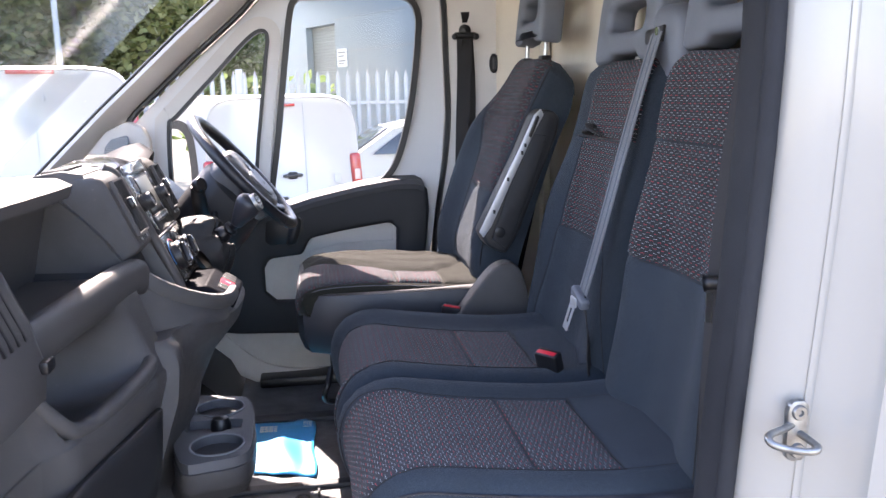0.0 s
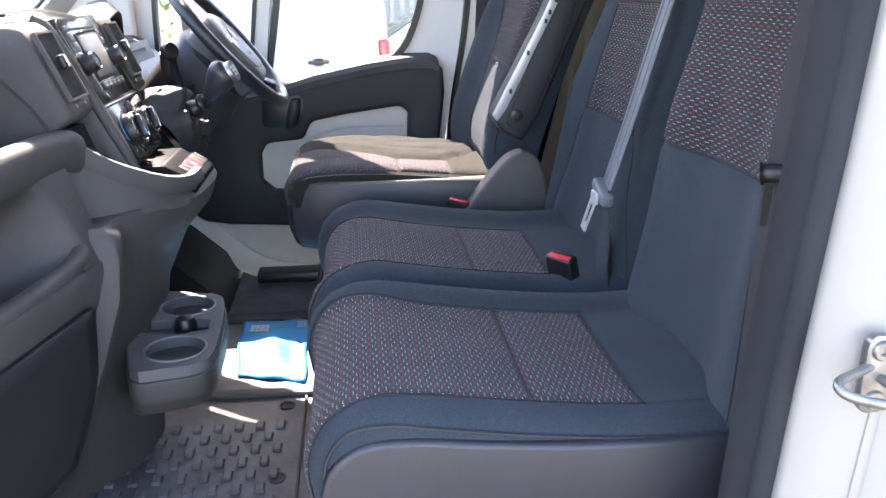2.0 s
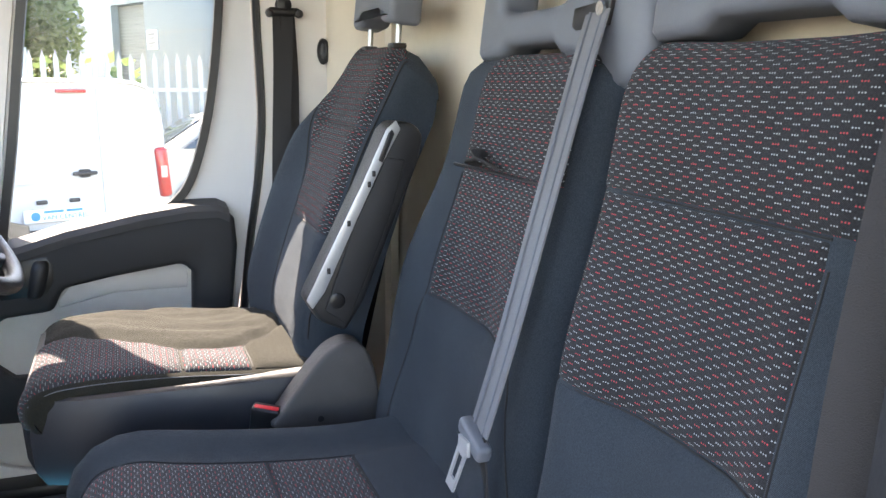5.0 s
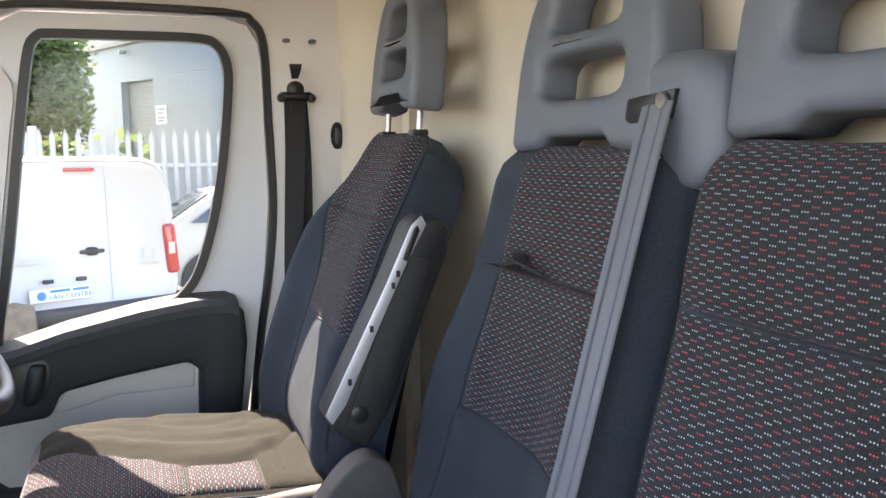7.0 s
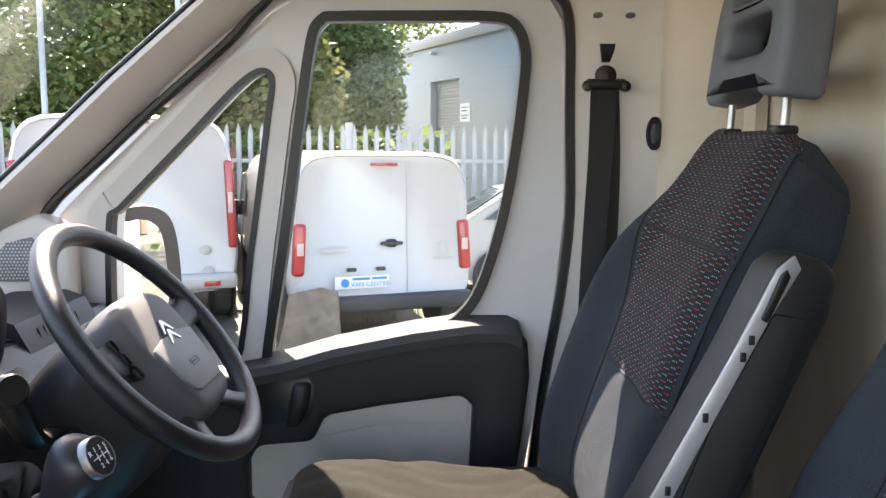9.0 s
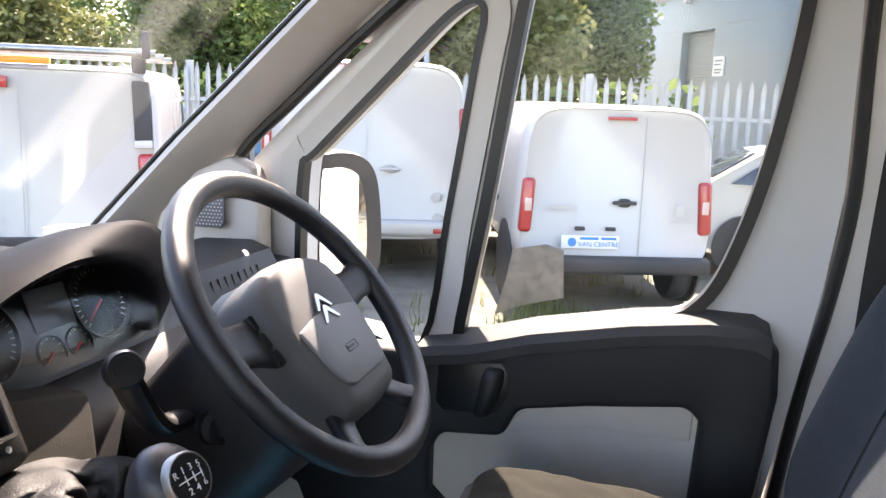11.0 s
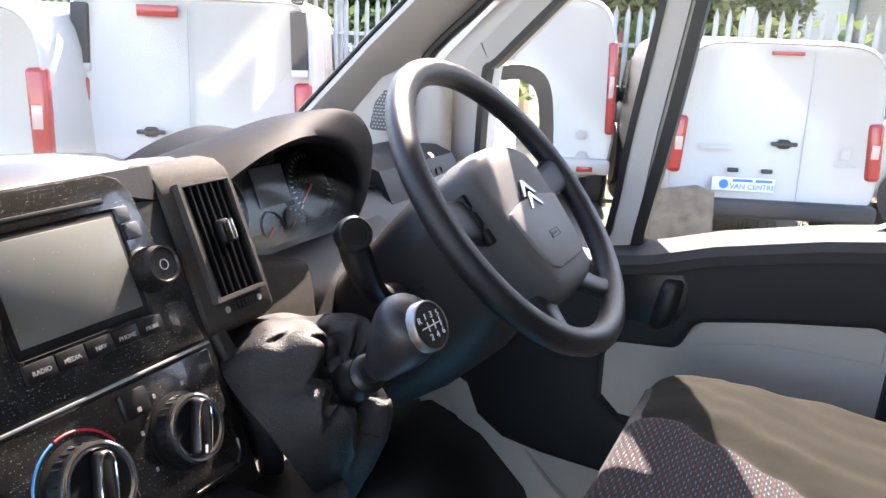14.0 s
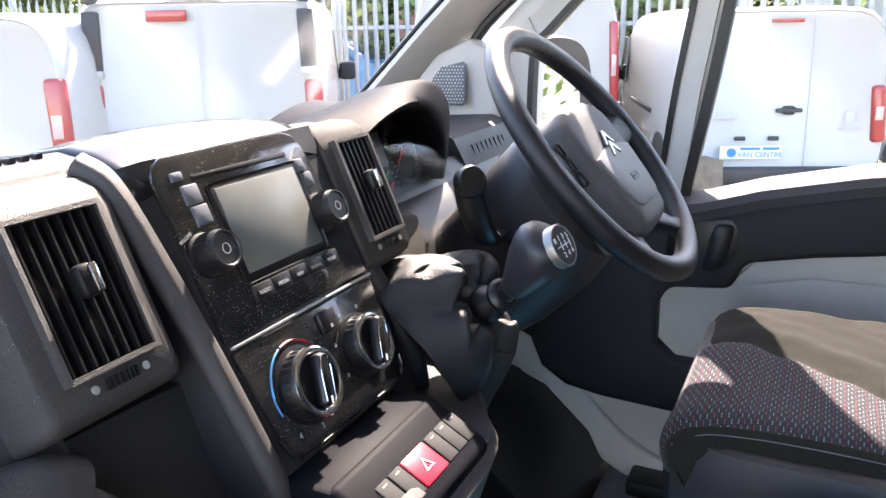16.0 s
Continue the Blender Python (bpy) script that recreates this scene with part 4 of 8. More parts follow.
for y in (2.030, 2.223):
    bm = bmesh.new()
    sweep(bm, [(0.748, y, 2.02), (0.752, y, 2.10)], 0.006, None, 10)
    part("post", bm, "steel", driver_seat, "steel head restraint post")
    part("post_guide", new_box((0.747, y, 2.038), (0.03, 0.034, 0.012), 0.004), "black", driver_seat)
head_restraint(driver_seat, 2.125, 2.080, 0.270, 0.718, 0.245)

# ---- dashboard ----
SO, SD, SN = V((-0.255, 0, 1.812)), V((0.388, 0, -0.922)), V((0.922, 0, 0.388))
SROT = Matrix((V((0, 1, 0)), -SD, SN)).transposed()


def sp(y, s, h=0.0):
    """A point on the sloping centre stack: across, down the slope, out of it."""
    return SO + V((0, y, 0)) + SD * s + SN * h


def sbox(bm, y, s, w, t, h0, h1, bevel=0.0, seg=2):
    """A block on the stack: middle across and down, width, length, from height h0 to h1."""
    box(bm, sp(y, s, (h0 + h1) / 2), (w, t, h1 - h0), bevel, SROT, seg)


def new_sbox(*a):
    bm = bmesh.new()
    sbox(bm, *a)
    return bm


dashboard = thing("dashboard", (-0.5, 1.66, FLOOR), "dark grained plastic dashboard with open trays and vents", "dashboard")

# passenger side: brow over an open tray
TOP = [(-0.90, 1.62), (-0.80, 1.672), (-0.60, 1.752), (-0.45, 1.803), (-0.36, 1.828), (-0.31, 1.838), (-0.262, 1.837), (-0.240, 1.826), (-0.246, 1.808), (-0.34, 1.792), (-0.55, 1.735), (-0.90, 1.58)]
bm = bmesh.new()
loft(bm, [[(x + dx, y, z + dz) for x, z in TOP] for y, dx, dz in ((0.66, -0.03, 0.0), (0.86, -0.02, 0.0), (1.05, -0.005, 0.0), (1.13, -0.010, -0.002), (1.19, -0.024, -0.006), (1.24, -0.046, -0.014), (1.28, -0.070, -0.024), (1.325, -0.10, -0.042))])
part("dash_top", bm, "dash", dashboard, "grey grained dashboard top over the passenger tray")
bm = bmesh.new()
TOPD = [(-0.90, 1.60), (-0.70, 1.660), (-0.60, 1.695), (-0.53, 1.715), (-0.50, 1.710), (-0.50, 1.65), (-0.60, 1.58), (-0.90, 1.54)]
loft(bm, [[(x + dx * sstep(-0.75, -0.5, x), y, z + dz) for x, z in TOPD] for y, dz, dx in ((1.68, 0.0, 0.0), (2.0, 0.0, 0.0), (2.17, 0.0, 0.0), (2.20, 0.0, 0.10), (2.25, -0.005, 0.13), (2.42, -0.018, 0.13), (2.55, -0.04, 0.10), (2.60, -0.07, 0.08))])
part("driver_dash_top", bm, "dash", dashboard, "grey grained dashboard top on the driver's side")
bm = bmesh.new()
loft(bm, [[(-0.350 - dx, y, 1.805), (-0.336 - dx, y, 1.800), (-0.375 - dx, y, 1.640), (-0.300 - dx, y, 1.630), (-0.232 - dx, y, 1.632), (-0.232 - dx, y, 1.612), (-0.400 - dx, y, 1.612)] for y, dx in ((0.74, 0.03), (0.95, 0.02), (1.15, 0.006), (1.345, 0.0))])
part("tray_lining", bm, "dash", dashboard, "dark lining of the open tray")
bm = bmesh.new()
loft(bm, [[V((x, y, z)) for x, z in [(-0.352, 1.805), (-0.325, 1.785), (-0.285, 1.745), (-0.250, 1.705), (-0.222, 1.660), (-0.215, 1.60), (-0.56, 1.60), (-0.56, 1.80)]] for y in (1.302, 1.315, 1.350)])
part("tray_cheek", bm, "dash", dashboard, "grey side wall of the tray")
bm = bmesh.new()
sweep(bm, smooth_path([(-0.262, 0.885, 1.643), (-0.250, 1.0, 1.643), (-0.233, 1.15, 1.645), (-0.220, 1.26, 1.645), (-0.212, 1.312, 1.642), (-0.210, 1.335, 1.632)], 6), 0.020, 0.031, 16, power=2.8)
part("grab_bar", bm, "dash", dashboard, "rounded grab bar below the tray")
# near end pod with its vent
bm = bmesh.new()
loft(bm, [[V((x + dx, y, z)) for x, z in [(-0.318, 1.81), (-0.292, 1.80), (-0.270, 1.75), (-0.242, 1.68), (-0.228, 1.62), (-0.232, 1.585), (-0.26, 1.565), (-0.55, 1.565), (-0.55, 1.78)]] for y, dx in ((0.655, -0.03), (0.68, -0.012), (0.72, -0.004), (0.87, 0.0), (0.895, -0.008), (0.91, -0.03))])
end_pod = part("end_pod", bm, "dash", dashboard, "grey end housing")
bm = bmesh.new()
for i in range(6):
    y = 0.735 + i * 0.022
    box(bm, (-0.262, y, 1.715), (0.012, 0.004, 0.105), 0, Matrix.Rotation(radians(-21), 3, "Y"))
box(bm, (-0.272, 0.790, 1.712), (0.006, 0.13, 0.115), 0.002, Matrix.Rotation(radians(-21), 3, "Y"))
part("end_vent", bm, "black", dashboard, "black slatted end vent")
bm = bmesh.new()
box(bm, (-0.226, 0.868, 1.628), (0.012, 0.030, 0.016), 0.003)
part("vent_wheel", bm, "black", dashboard)
# lower face: one sheet with a recessed pocket under the grab bar, and the glove box door


def lip_x(y):
    return -0.232 + 0.076 * sstep(0.80, 1.30, y)


def bar_x(y):
    return -0.256 + 0.05 * (y - 0.90) / 0.41


def fascia(y):
    """The profile of the lower dash at one place across."""
    k = sstep(0.905, 0.965, y) * (1 - sstep(1.13, 1.215, y))
    l, b = lip_x(y), bar_x(y)
    rise = 0.020 * (1 - sstep(0.90, 1.0, y)) * k

    def mix(z, deep):
        s = V((b + 0.014 + (l - b - 0.014) * (1.615 - z) / 0.125, z))
        return s.lerp(V(deep), k)
    pts = [V((b - 0.02, 1.650)), V((b + 0.008, 1.630)), mix(1.610, (b - 0.01, 1.605)), mix(1.585, (l - 0.120, 1.590)), mix(1.565, (l - 0.165, 1.560)), mix(1.545, (l - 0.172, 1.510)), mix(1.530, (l - 0.150, 1.478)), mix(1.520, (l - 0.085, 1.472)), mix(1.510, (l - 0.042, 1.482)), mix(1.502, (l - 0.028, 1.501 + rise)), mix(1.496, (l - 0.018, 1.508 + rise)), mix(1.490, (l - 0.006, 1.506 + rise)), V((l + 0.002, 1.494 + rise * 0.6)), V((l + 0.003, 1.475)), V((l - 0.002, 1.430)), V((l - 0.010, 1.36)), V((l - 0.030, 1.27)), V((l - 0.062, 1.18)), V((l - 0.110, 1.10)), V((l - 0.19, 1.05)), V((-0.60, 1.05)), V((-0.60, 1.65))]
    back = 0.045 * sstep(1.06, 1.27, y)
    inset = 0.035 * (1 - sstep(0.86, 0.93, y))
    pts = [V((p.x - (inset if p.x > -0.5 else 0), p.y)) for p in pts]
    return [V((p.x - back * sstep(1.30, 1.47, 1.30 + 1.47 - p.y) if p.x > -0.5 else p.x, y, p.y)) for p in pts]


bm = bmesh.new()
loft(bm, [fascia(y) for y in [0.72, 0.80, 0.88] + steps(0.905, 0.97, 6) + [1.0, 1.03, 1.06, 1.09, 1.12] + steps(1.13, 1.22, 9) + [1.235, 1.25, 1.27]])
part("lower_dash", bm, "dash", dashboard, "dark lower dashboard with a recessed pocket", angle=60)
bm = bmesh.new()
sweep(bm, smooth_path([(lip_x(0.93) - 0.045, 0.900, 1.575), (lip_x(0.93) - 0.028, 0.912, 1.545), (lip_x(0.94) - 0.012, 0.935, 1.513), (lip_x(0.98) - 0.010, 0.980, 1.500), (lip_x(1.05) - 0.010, 1.050, 1.499), (lip_x(1.12) - 0.009, 1.120, 1.503), (lip_x(1.17) - 0.008, 1.170, 1.508), (lip_x(1.20) - 0.012, 1.205, 1.514), (lip_x(1.22) - 0.03, 1.225, 1.520)], 6), 0.013, 0.012, 14, power=2.4)
part("pocket_lip", bm, "dash", dashboard, "rolled lip of the dashboard pocket")
bm = bmesh.new()
surface(bm, lambda u, v: V((lip_x(u) - 0.010 + 0.006 - 0.60 * (max(0.0, 1.36 - (1.445 - v)) ** 1.35) + 0.08 * max(0.0, (1.445 - v) - 1.36), u, 1.445 - v)), steps(0.84, 1.175, 10), steps(0.0, 0.25, 10))
glove = part("glove_box_door", bm, "dash_dark", dashboard, "dark glove box door with moulded handle")
glove.modifiers.new("thick", "SOLIDIFY").thickness = 0.010
bm = bmesh.new()
plate(bm, [V((lip_x(y) + dx, y, z)) for y, z, dx in ((1.03, 1.405, -0.006), (1.12, 1.42, -0.004), (1.135, 1.405, -0.005), (1.10, 1.345, -0.013), (1.03, 1.335, -0.015))], V((0.008, 0, 0.002)), 0.003)
part("glove_box_handle", bm, "dash", glove)

# centre console: one moulded body to the floor
CON = [
    (1.538, [(-0.60, 1.225), (-0.195, 1.240), (-0.150, 1.310), (-0.105, 1.405), (-0.068, 1.490), (-0.062, 1.660), (-0.098, 1.732), (-0.18, 1.80), (-0.60, 1.82)]),
    (1.525, [(-0.60, 1.220), (-0.180, 1.232), (-0.140, 1.310), (-0.095, 1.410), (-0.058, 1.495), (-0.054, 1.655), (-0.088, 1.730), (-0.17, 1.79), (-0.60, 1.82)]),
    (1.490, [(-0.60, 1.220), (-0.172, 1.230), (-0.138, 1.310), (-0.100, 1.410), (-0.068, 1.500), (-0.064, 1.650), (-0.098, 1.725), (-0.17, 1.785), (-0.60, 1.82)]),
    (1.430, [(-0.60, 1.215), (-0.175, 1.225), (-0.155, 1.310), (-0.135, 1.415), (-0.118, 1.500), (-0.114, 1.645), (-0.138, 1.710), (-0.20, 1.765), (-0.60, 1.80)]),
    (1.330, [(-0.60, 1.205), (-0.205, 1.215), (-0.185, 1.310), (-0.172, 1.420), (-0.162, 1.500), (-0.160, 1.635), (-0.180, 1.690), (-0.24, 1.735), (-0.60, 1.76)]),
    (1.200, [(-0.60, 1.195), (-0.255, 1.205), (-0.225, 1.310), (-0.195, 1.425), (-0.182, 1.500), (-0.180, 1.630), (-0.198, 1.680), (-0.26, 1.720), (-0.60, 1.74)]),
    (1.080, [(-0.60, 1.190), (-0.330, 1.205), (-0.280, 1.330), (-0.235, 1.430), (-0.205, 1.510), (-0.200, 1.625), (-0.215, 1.670), (-0.28, 1.700), (-0.60, 1.72)]),
    (0.985, [(-0.60, 1.190), (-0.40, 1.205), (-0.33, 1.350), (-0.260, 1.440), (-0.215, 1.520), (-0.205, 1.620), (-0.220, 1.660), (-0.29, 1.690), (-0.60, 1.70)]),
]
bm = bmesh.new()
rings = []
for z, o in CON:
    sm = smooth_path([(x, y, z) for x, y in o], 4)
    rings.append(sm)
loft(bm, rings)
console = part("console", bm, "dash", dashboard, "dark moulded centre console")
bm = bmesh.new()
sweep(bm, smooth_path([(-0.235, 1.318, 1.648), (-0.205, 1.335, 1.632), (-0.165, 1.362, 1.600), (-0.120, 1.400, 1.572), (-0.088, 1.435, 1.557), (-0.070, 1.475, 1.552), (-0.066, 1.53, 1.552)], 6), 0.011, 0.016, 10, power=2.4)
part("tray_rim", bm, "dash", console, "raised rim of the console tray")
bm = bmesh.new()
rim_ = smooth_path([(-0.250, 1.305, 1.648), (-0.205, 1.335, 1.632), (-0.165, 1.362, 1.600), (-0.120, 1.400, 1.572), (-0.088, 1.435, 1.557), (-0.070, 1.475, 1.552), (-0.066, 1.53, 1.552)], 6)
loft(bm, [[p, V((p.x - 0.004, p.y - 0.02, p.z - 0.02)), V((p.x - 0.002, p.y - 0.045, min(1.53, p.z - 0.03))), V((p.x - 0.03, p.y + 0.01, 1.52)), V((p.x - 0.012, p.y + 0.008, p.z - 0.01))] for p in rim_])
part("tray_wall", bm, "dash", console, angle=70)
bm = bmesh.new()
loft(bm, [[V((x, y, z)) for x, y in o] for z, o in ((1.66, [(-0.56, 1.30), (-0.25, 1.305), (-0.235, 1.33), (-0.225, 1.47), (-0.56, 1.47)]), (1.53, [(-0.56, 1.24), (-0.215, 1.25), (-0.19, 1.33), (-0.18, 1.47), (-0.56, 1.47)]))])
part("tray_back", bm, "dash_dark", console)
bm = bmesh.new()
box(bm, (-0.0945, 1.568, 1.5505), (0.076, 0.180, 0.034), 0.010, Matrix.Rotation(radians(30), 3, "Y"), 3)
ledge = part("switch_ledge", bm, "hood_skin", console, "grained ledge with a row of switches")
LR = Matrix.Rotation(radians(30), 3, "Y")
part("ledge_deck", new_box((-0.138, 1.568, 1.5695), (0.050, 0.180, 0.022), 0.006), "hood_skin", ledge)
for y, w, mt, nm in ((1.519, 0.0185, "black", "switch"), (1.5395, 0.0185, "black", "switch"), (1.571, 0.0400, "red", "hazard_switch"), (1.6025, 0.0185, "black", "switch"), (1.622, 0.0185, "black", "switch"), (1.6415, 0.0185, "black", "switch")):
    c = V((-0.0895, y, 1.5484)) + LR @ V((0, 0, 0.0140))
    part(nm, new_box(c, (0.031, w, 0.008), 0.002, LR), "thread" if mt == "black" else mt, ledge, "red hazard warning switch" if mt == "red" else "")
    if mt == "black":
        part("switch_mark", new_box(c + LR @ V((-0.011, 0, 0.0042)), (0.0012, 0.006, 0.0004), 0, LR), "label_ink", ledge)
bm = bmesh.new()
c = V((-0.0895, 1.571, 1.5484)) + LR @ V((0, 0, 0.0183))
tri_ = [c + LR @ V((0.006, -0.007, 0)), c + LR @ V((0.006, 0.007, 0)), c + LR @ V((-0.006, 0, 0))]
cm_ = (tri_[0] + tri_[1] + tri_[2]) / 3
frame_ring(bm, tri_, [cm_ + (p - cm_) * 0.7 for p in tri_], LR @ V((0, 0, 0.0006)))
part("hazard_mark", bm, "print", ledge, smooth=False)
# cup holder tray on the console's foot
bm = bmesh.new()
CUPO = [(-0.160, 1.300), (-0.105, 1.292), (-0.052, 1.308), (-0.034, 1.35), (-0.038, 1.47), (-0.048, 1.57), (-0.066, 1.615), (-0.11, 1.632), (-0.185, 1.636), (-0.20, 1.48)]
co_ = [(p.x, p.y) for p in smooth_path([(x, y, 0) for x, y in CUPO], 3, closed=True)]


def circle2(x, y, r, n=20):
    return [(x + r * math.cos(2 * math.pi * i / n), y + r * math.sin(2 * math.pi * i / n)) for i in range(n)]


def flat_with_holes(outer, holes, z, depth):
    bm = bmesh.new()
    edges = []
    for ring in [outer] + holes:
        vs = [bm.verts.new((x, y, z)) for x, y in ring]
        edges += [bm.edges.new((vs[i], vs[(i + 1) % len(vs)])) for i in range(len(vs))]
    r = bmesh.ops.triangle_fill(bm, use_beauty=True, use_dissolve=False, edges=edges)
    e = bmesh.ops.extrude_face_region(bm, geom=[g for g in r["geom"] if isinstance(g, bmesh.types.BMFace)])
    bmesh.ops.translate(bm, verts=[g for g in e["geom"] if isinstance(g, bmesh.types.BMVert)], vec=(0, 0, depth))
    return bm


slot = [(-0.172, 1.440), (-0.135, 1.438), (-0.128, 1.430), (-0.095, 1.430), (-0.088, 1.438), (-0.060, 1.440), (-0.060, 1.488), (-0.088, 1.494), (-0.172, 1.494)]
cup_rim = part("cup_holder", flat_with_holes(co_, [circle2(-0.100, 1.366, 0.050), circle2(-0.115, 1.560, 0.050), slot], 1.288, -0.055), "pad_mid", dashboard, "dark plastic cup holder with two wells", angle=30)
bm = bmesh.new()
loft(bm, [[V((x + (x + 0.12) * g + dx, y + (y - 1.465) * g + dy, z)) for x, y in co_] for z, g, dx, dy in ((1.270, -0.06, 0, 0), (1.268, 0.03, 0, 0), (1.235, 0.04, 0, 0), (1.226, 0.0, 0, 0.004), (1.205, -0.03, -0.006, 0.008), (1.190, -0.12, -0.018, 0.014), (1.181, -0.30, -0.04, 0.022), (1.176, -0.60, -0.06, 0.03))])
part("cup_base", bm, "dash", dashboard, "rounded bowl below the cup holder", angle=70)
for x, y in ((-0.100, 1.366), (-0.115, 1.560)):
    bm = bmesh.new()
    bmesh.ops.create_circle(bm, segments=20, radius=0.051, matrix=Matrix.Translation((x, y, 1.236)), cap_ends=True)
    part("well_floor", bm, "black", cup_rim)
    bm = bmesh.new()
    sweep(bm, [(px, py, 1.289) for px, py in circle2(x, y, 0.0510, 24)], 0.0025, 0.002, 6, closed=True)
    part("well_ring", bm, "pad_grey", cup_rim)
bm = bmesh.new()
spin(bm, [(0.0, 0.0), (0.021, 0.002), (0.021, 0.045), (0.016, 0.058), (0.0, 0.062)], (-0.105, 1.478, 1.240), (0, 0, 1), 16)
part("socket_cap", bm, "black", cup_rim, "round black socket cap")

# centre stack
bm = bmesh.new()
loft(bm, [[sp(y, s, h) for y, h in [(1.452, -0.22), (1.455, -0.03), (1.463, -0.006), (1.475, 0.001), (1.690, 0.001), (1.700, -0.006), (1.706, -0.03), (1.708, -0.22)]] for s in (-0.012, 0.0, 0.08, 0.16, 0.255, 0.268)])
stack = part("stack_housing", bm, "dash_dark", dashboard, "grained surround of the centre stack")
bm = bmesh.new()
loft(bm, [[V((x, y, z + (0.008 * (1 - ((y - 1.56) / 0.12) ** 2)))) for y in (1.455, 1.47, 1.50, 1.54, 1.58, 1.62, 1.66, 1.69, 1.705)] for x, z in [(-0.247, 1.797), (-0.255, 1.807), (-0.272, 1.816), (-0.295, 1.825), (-0.32, 1.829), (-0.36, 1.824), (-0.45, 1.785), (-0.62, 1.70)]], closed=False, cap=False)
ob = part("stack_cap", bm, "cap_gloss", dashboard, "glossy black cap over the centre stack")
ob.modifiers.new("thick", "SOLIDIFY").thickness = 0.006
bm = bmesh.new()
sweep(bm, smooth_path([sp(1.432, -0.022, -0.014), sp(1.440, 0.0, -0.002), sp(1.450, 0.06, 0.0), sp(1.459, 0.12, 0.0), sp(1.467, 0.19, 0.0), sp(1.474, 0.25, -0.002), sp(1.477, 0.275, -0.010)], 5), 0.010, 0.009, 12, up=SN, power=2.3)
part("stack_flank", bm, "dash", stack, "rounded grained edge of the stack")
RADIO = [(1.473, 0.006), (1.477, -0.005), (1.488, -0.011), (1.640, -0.011), (1.654, -0.006), (1.662, 0.006), (1.684, 0.139), (1.478, 0.139)]
HEAT = [(1.479, 0.146), (1.684, 0.146), (1.681, 0.226), (1.679, 0.237), (1.673, 0.244), (1.662, 0.247), (1.512, 0.247), (1.501, 0.244), (1.495, 0.236), (1.491, 0.224)]


def panel(outline):
    bm = bmesh.new()
    plate(bm, [sp(y, s, -0.002) for y, s in outline], SN * 0.0065, 0.002)
    return bm


part("radio_panel", panel(RADIO), "gloss", stack, "speckled gloss black radio panel, dusty")
bm = bmesh.new()
sweep(bm, smooth_path([sp(y, s, 0.003) for y, s in HEAT[2:]], 3), 0.0022, 0.003, 8, up=SN)
part("panel_edge", bm, "cap_gloss", stack, "rounded gloss edge of the heater panel")
part("heater_panel", panel(HEAT), "gloss", stack, "speckled gloss black heater panel, dusty")
part("panel_strip", new_sbox(1.584, 0.1425, 0.204, 0.0022, -0.001, 0.006, 0.0005), "silver", stack)
radio = stack
part("screen_bezel", new_sbox(1.581, 0.060, 0.118, 0.086, 0.003, 0.0065, 0.004), "black", radio)
part("screen", new_sbox(1.581, 0.059, 0.106, 0.073, 0.005, 0.0072, 0.001), "lcd", radio, "switched-off display, dusty, its grey painted for a reflection")
part("disc_slot", new_sbox(1.572, 0.0095, 0.122, 0.0045, 0.004, 0.0055, 0.001), "black", radio)
for y, s, w, t in ((1.504, 0.022, 0.017, 0.016), (1.506, 0.039, 0.017, 0.016), (1.645, 0.023, 0.013, 0.013), (1.650, 0.037, 0.013, 0.013), (1.496, 0.006, 0.012, 0.007)):
    part("button", new_sbox(y, s, w, t, 0.003, 0.0072, 0.0015), "grey_plastic", radio)
for i, word in enumerate(("RADIO", "MEDIA", "NAV", "PHONE", "MORE")):
    y = 1.536 + i * 0.0245
    key = part("key", new_sbox(y, 0.112, 0.0235, 0.013, 0.003, 0.0080, 0.001), "black", radio)
    lettering("lettering", word, 0.0048, facing(sp(y, 0.113, 0.0084), (0, 1, 0), -SD), "label_ink", key)


def knob(parent, y, s, r, h, name, mat="black", ring=True):
    bm = bmesh.new()
    spin(bm, [(0.0, 0.003), (r * 1.12, 0.003), (r * 1.12, 0.006), (r, 0.007), (r * 0.97, h * 0.8), (r * 0.88, h), (r * 0.80, h), (r * 0.74, h - 0.0015), (0.0, h - 0.0015)], sp(y, s), SN, 32)
    k = part(name, bm, mat, parent, "ribbed black rotary knob", angle=50)
    if ring:
        bm = bmesh.new()
        a = [sp(y, s, h) + (V((0, 1, 0)) * math.cos(q) - SD * math.sin(q)) * r * 0.88 for q in steps(0, 2 * math.pi, 32)[:-1]]
        sweep(bm, a, 0.0030 if r > 0.02 else 0.0013, 0.0016, 8, closed=True, up=SN)
        part("ring", bm, "chrome", k)
    bm = bmesh.new()
    for i in range(32):
        q = 2 * math.pi * i / 32
        e = V((0, 1, 0)) * math.cos(q) - SD * math.sin(q)
        p = sp(y, s) + e * r * 0.985
        sweep(bm, [p + SN * 0.008, p + SN * h * 0.78], 0.0008, None, 4)
    part("ribs", bm, mat, k)
    return k


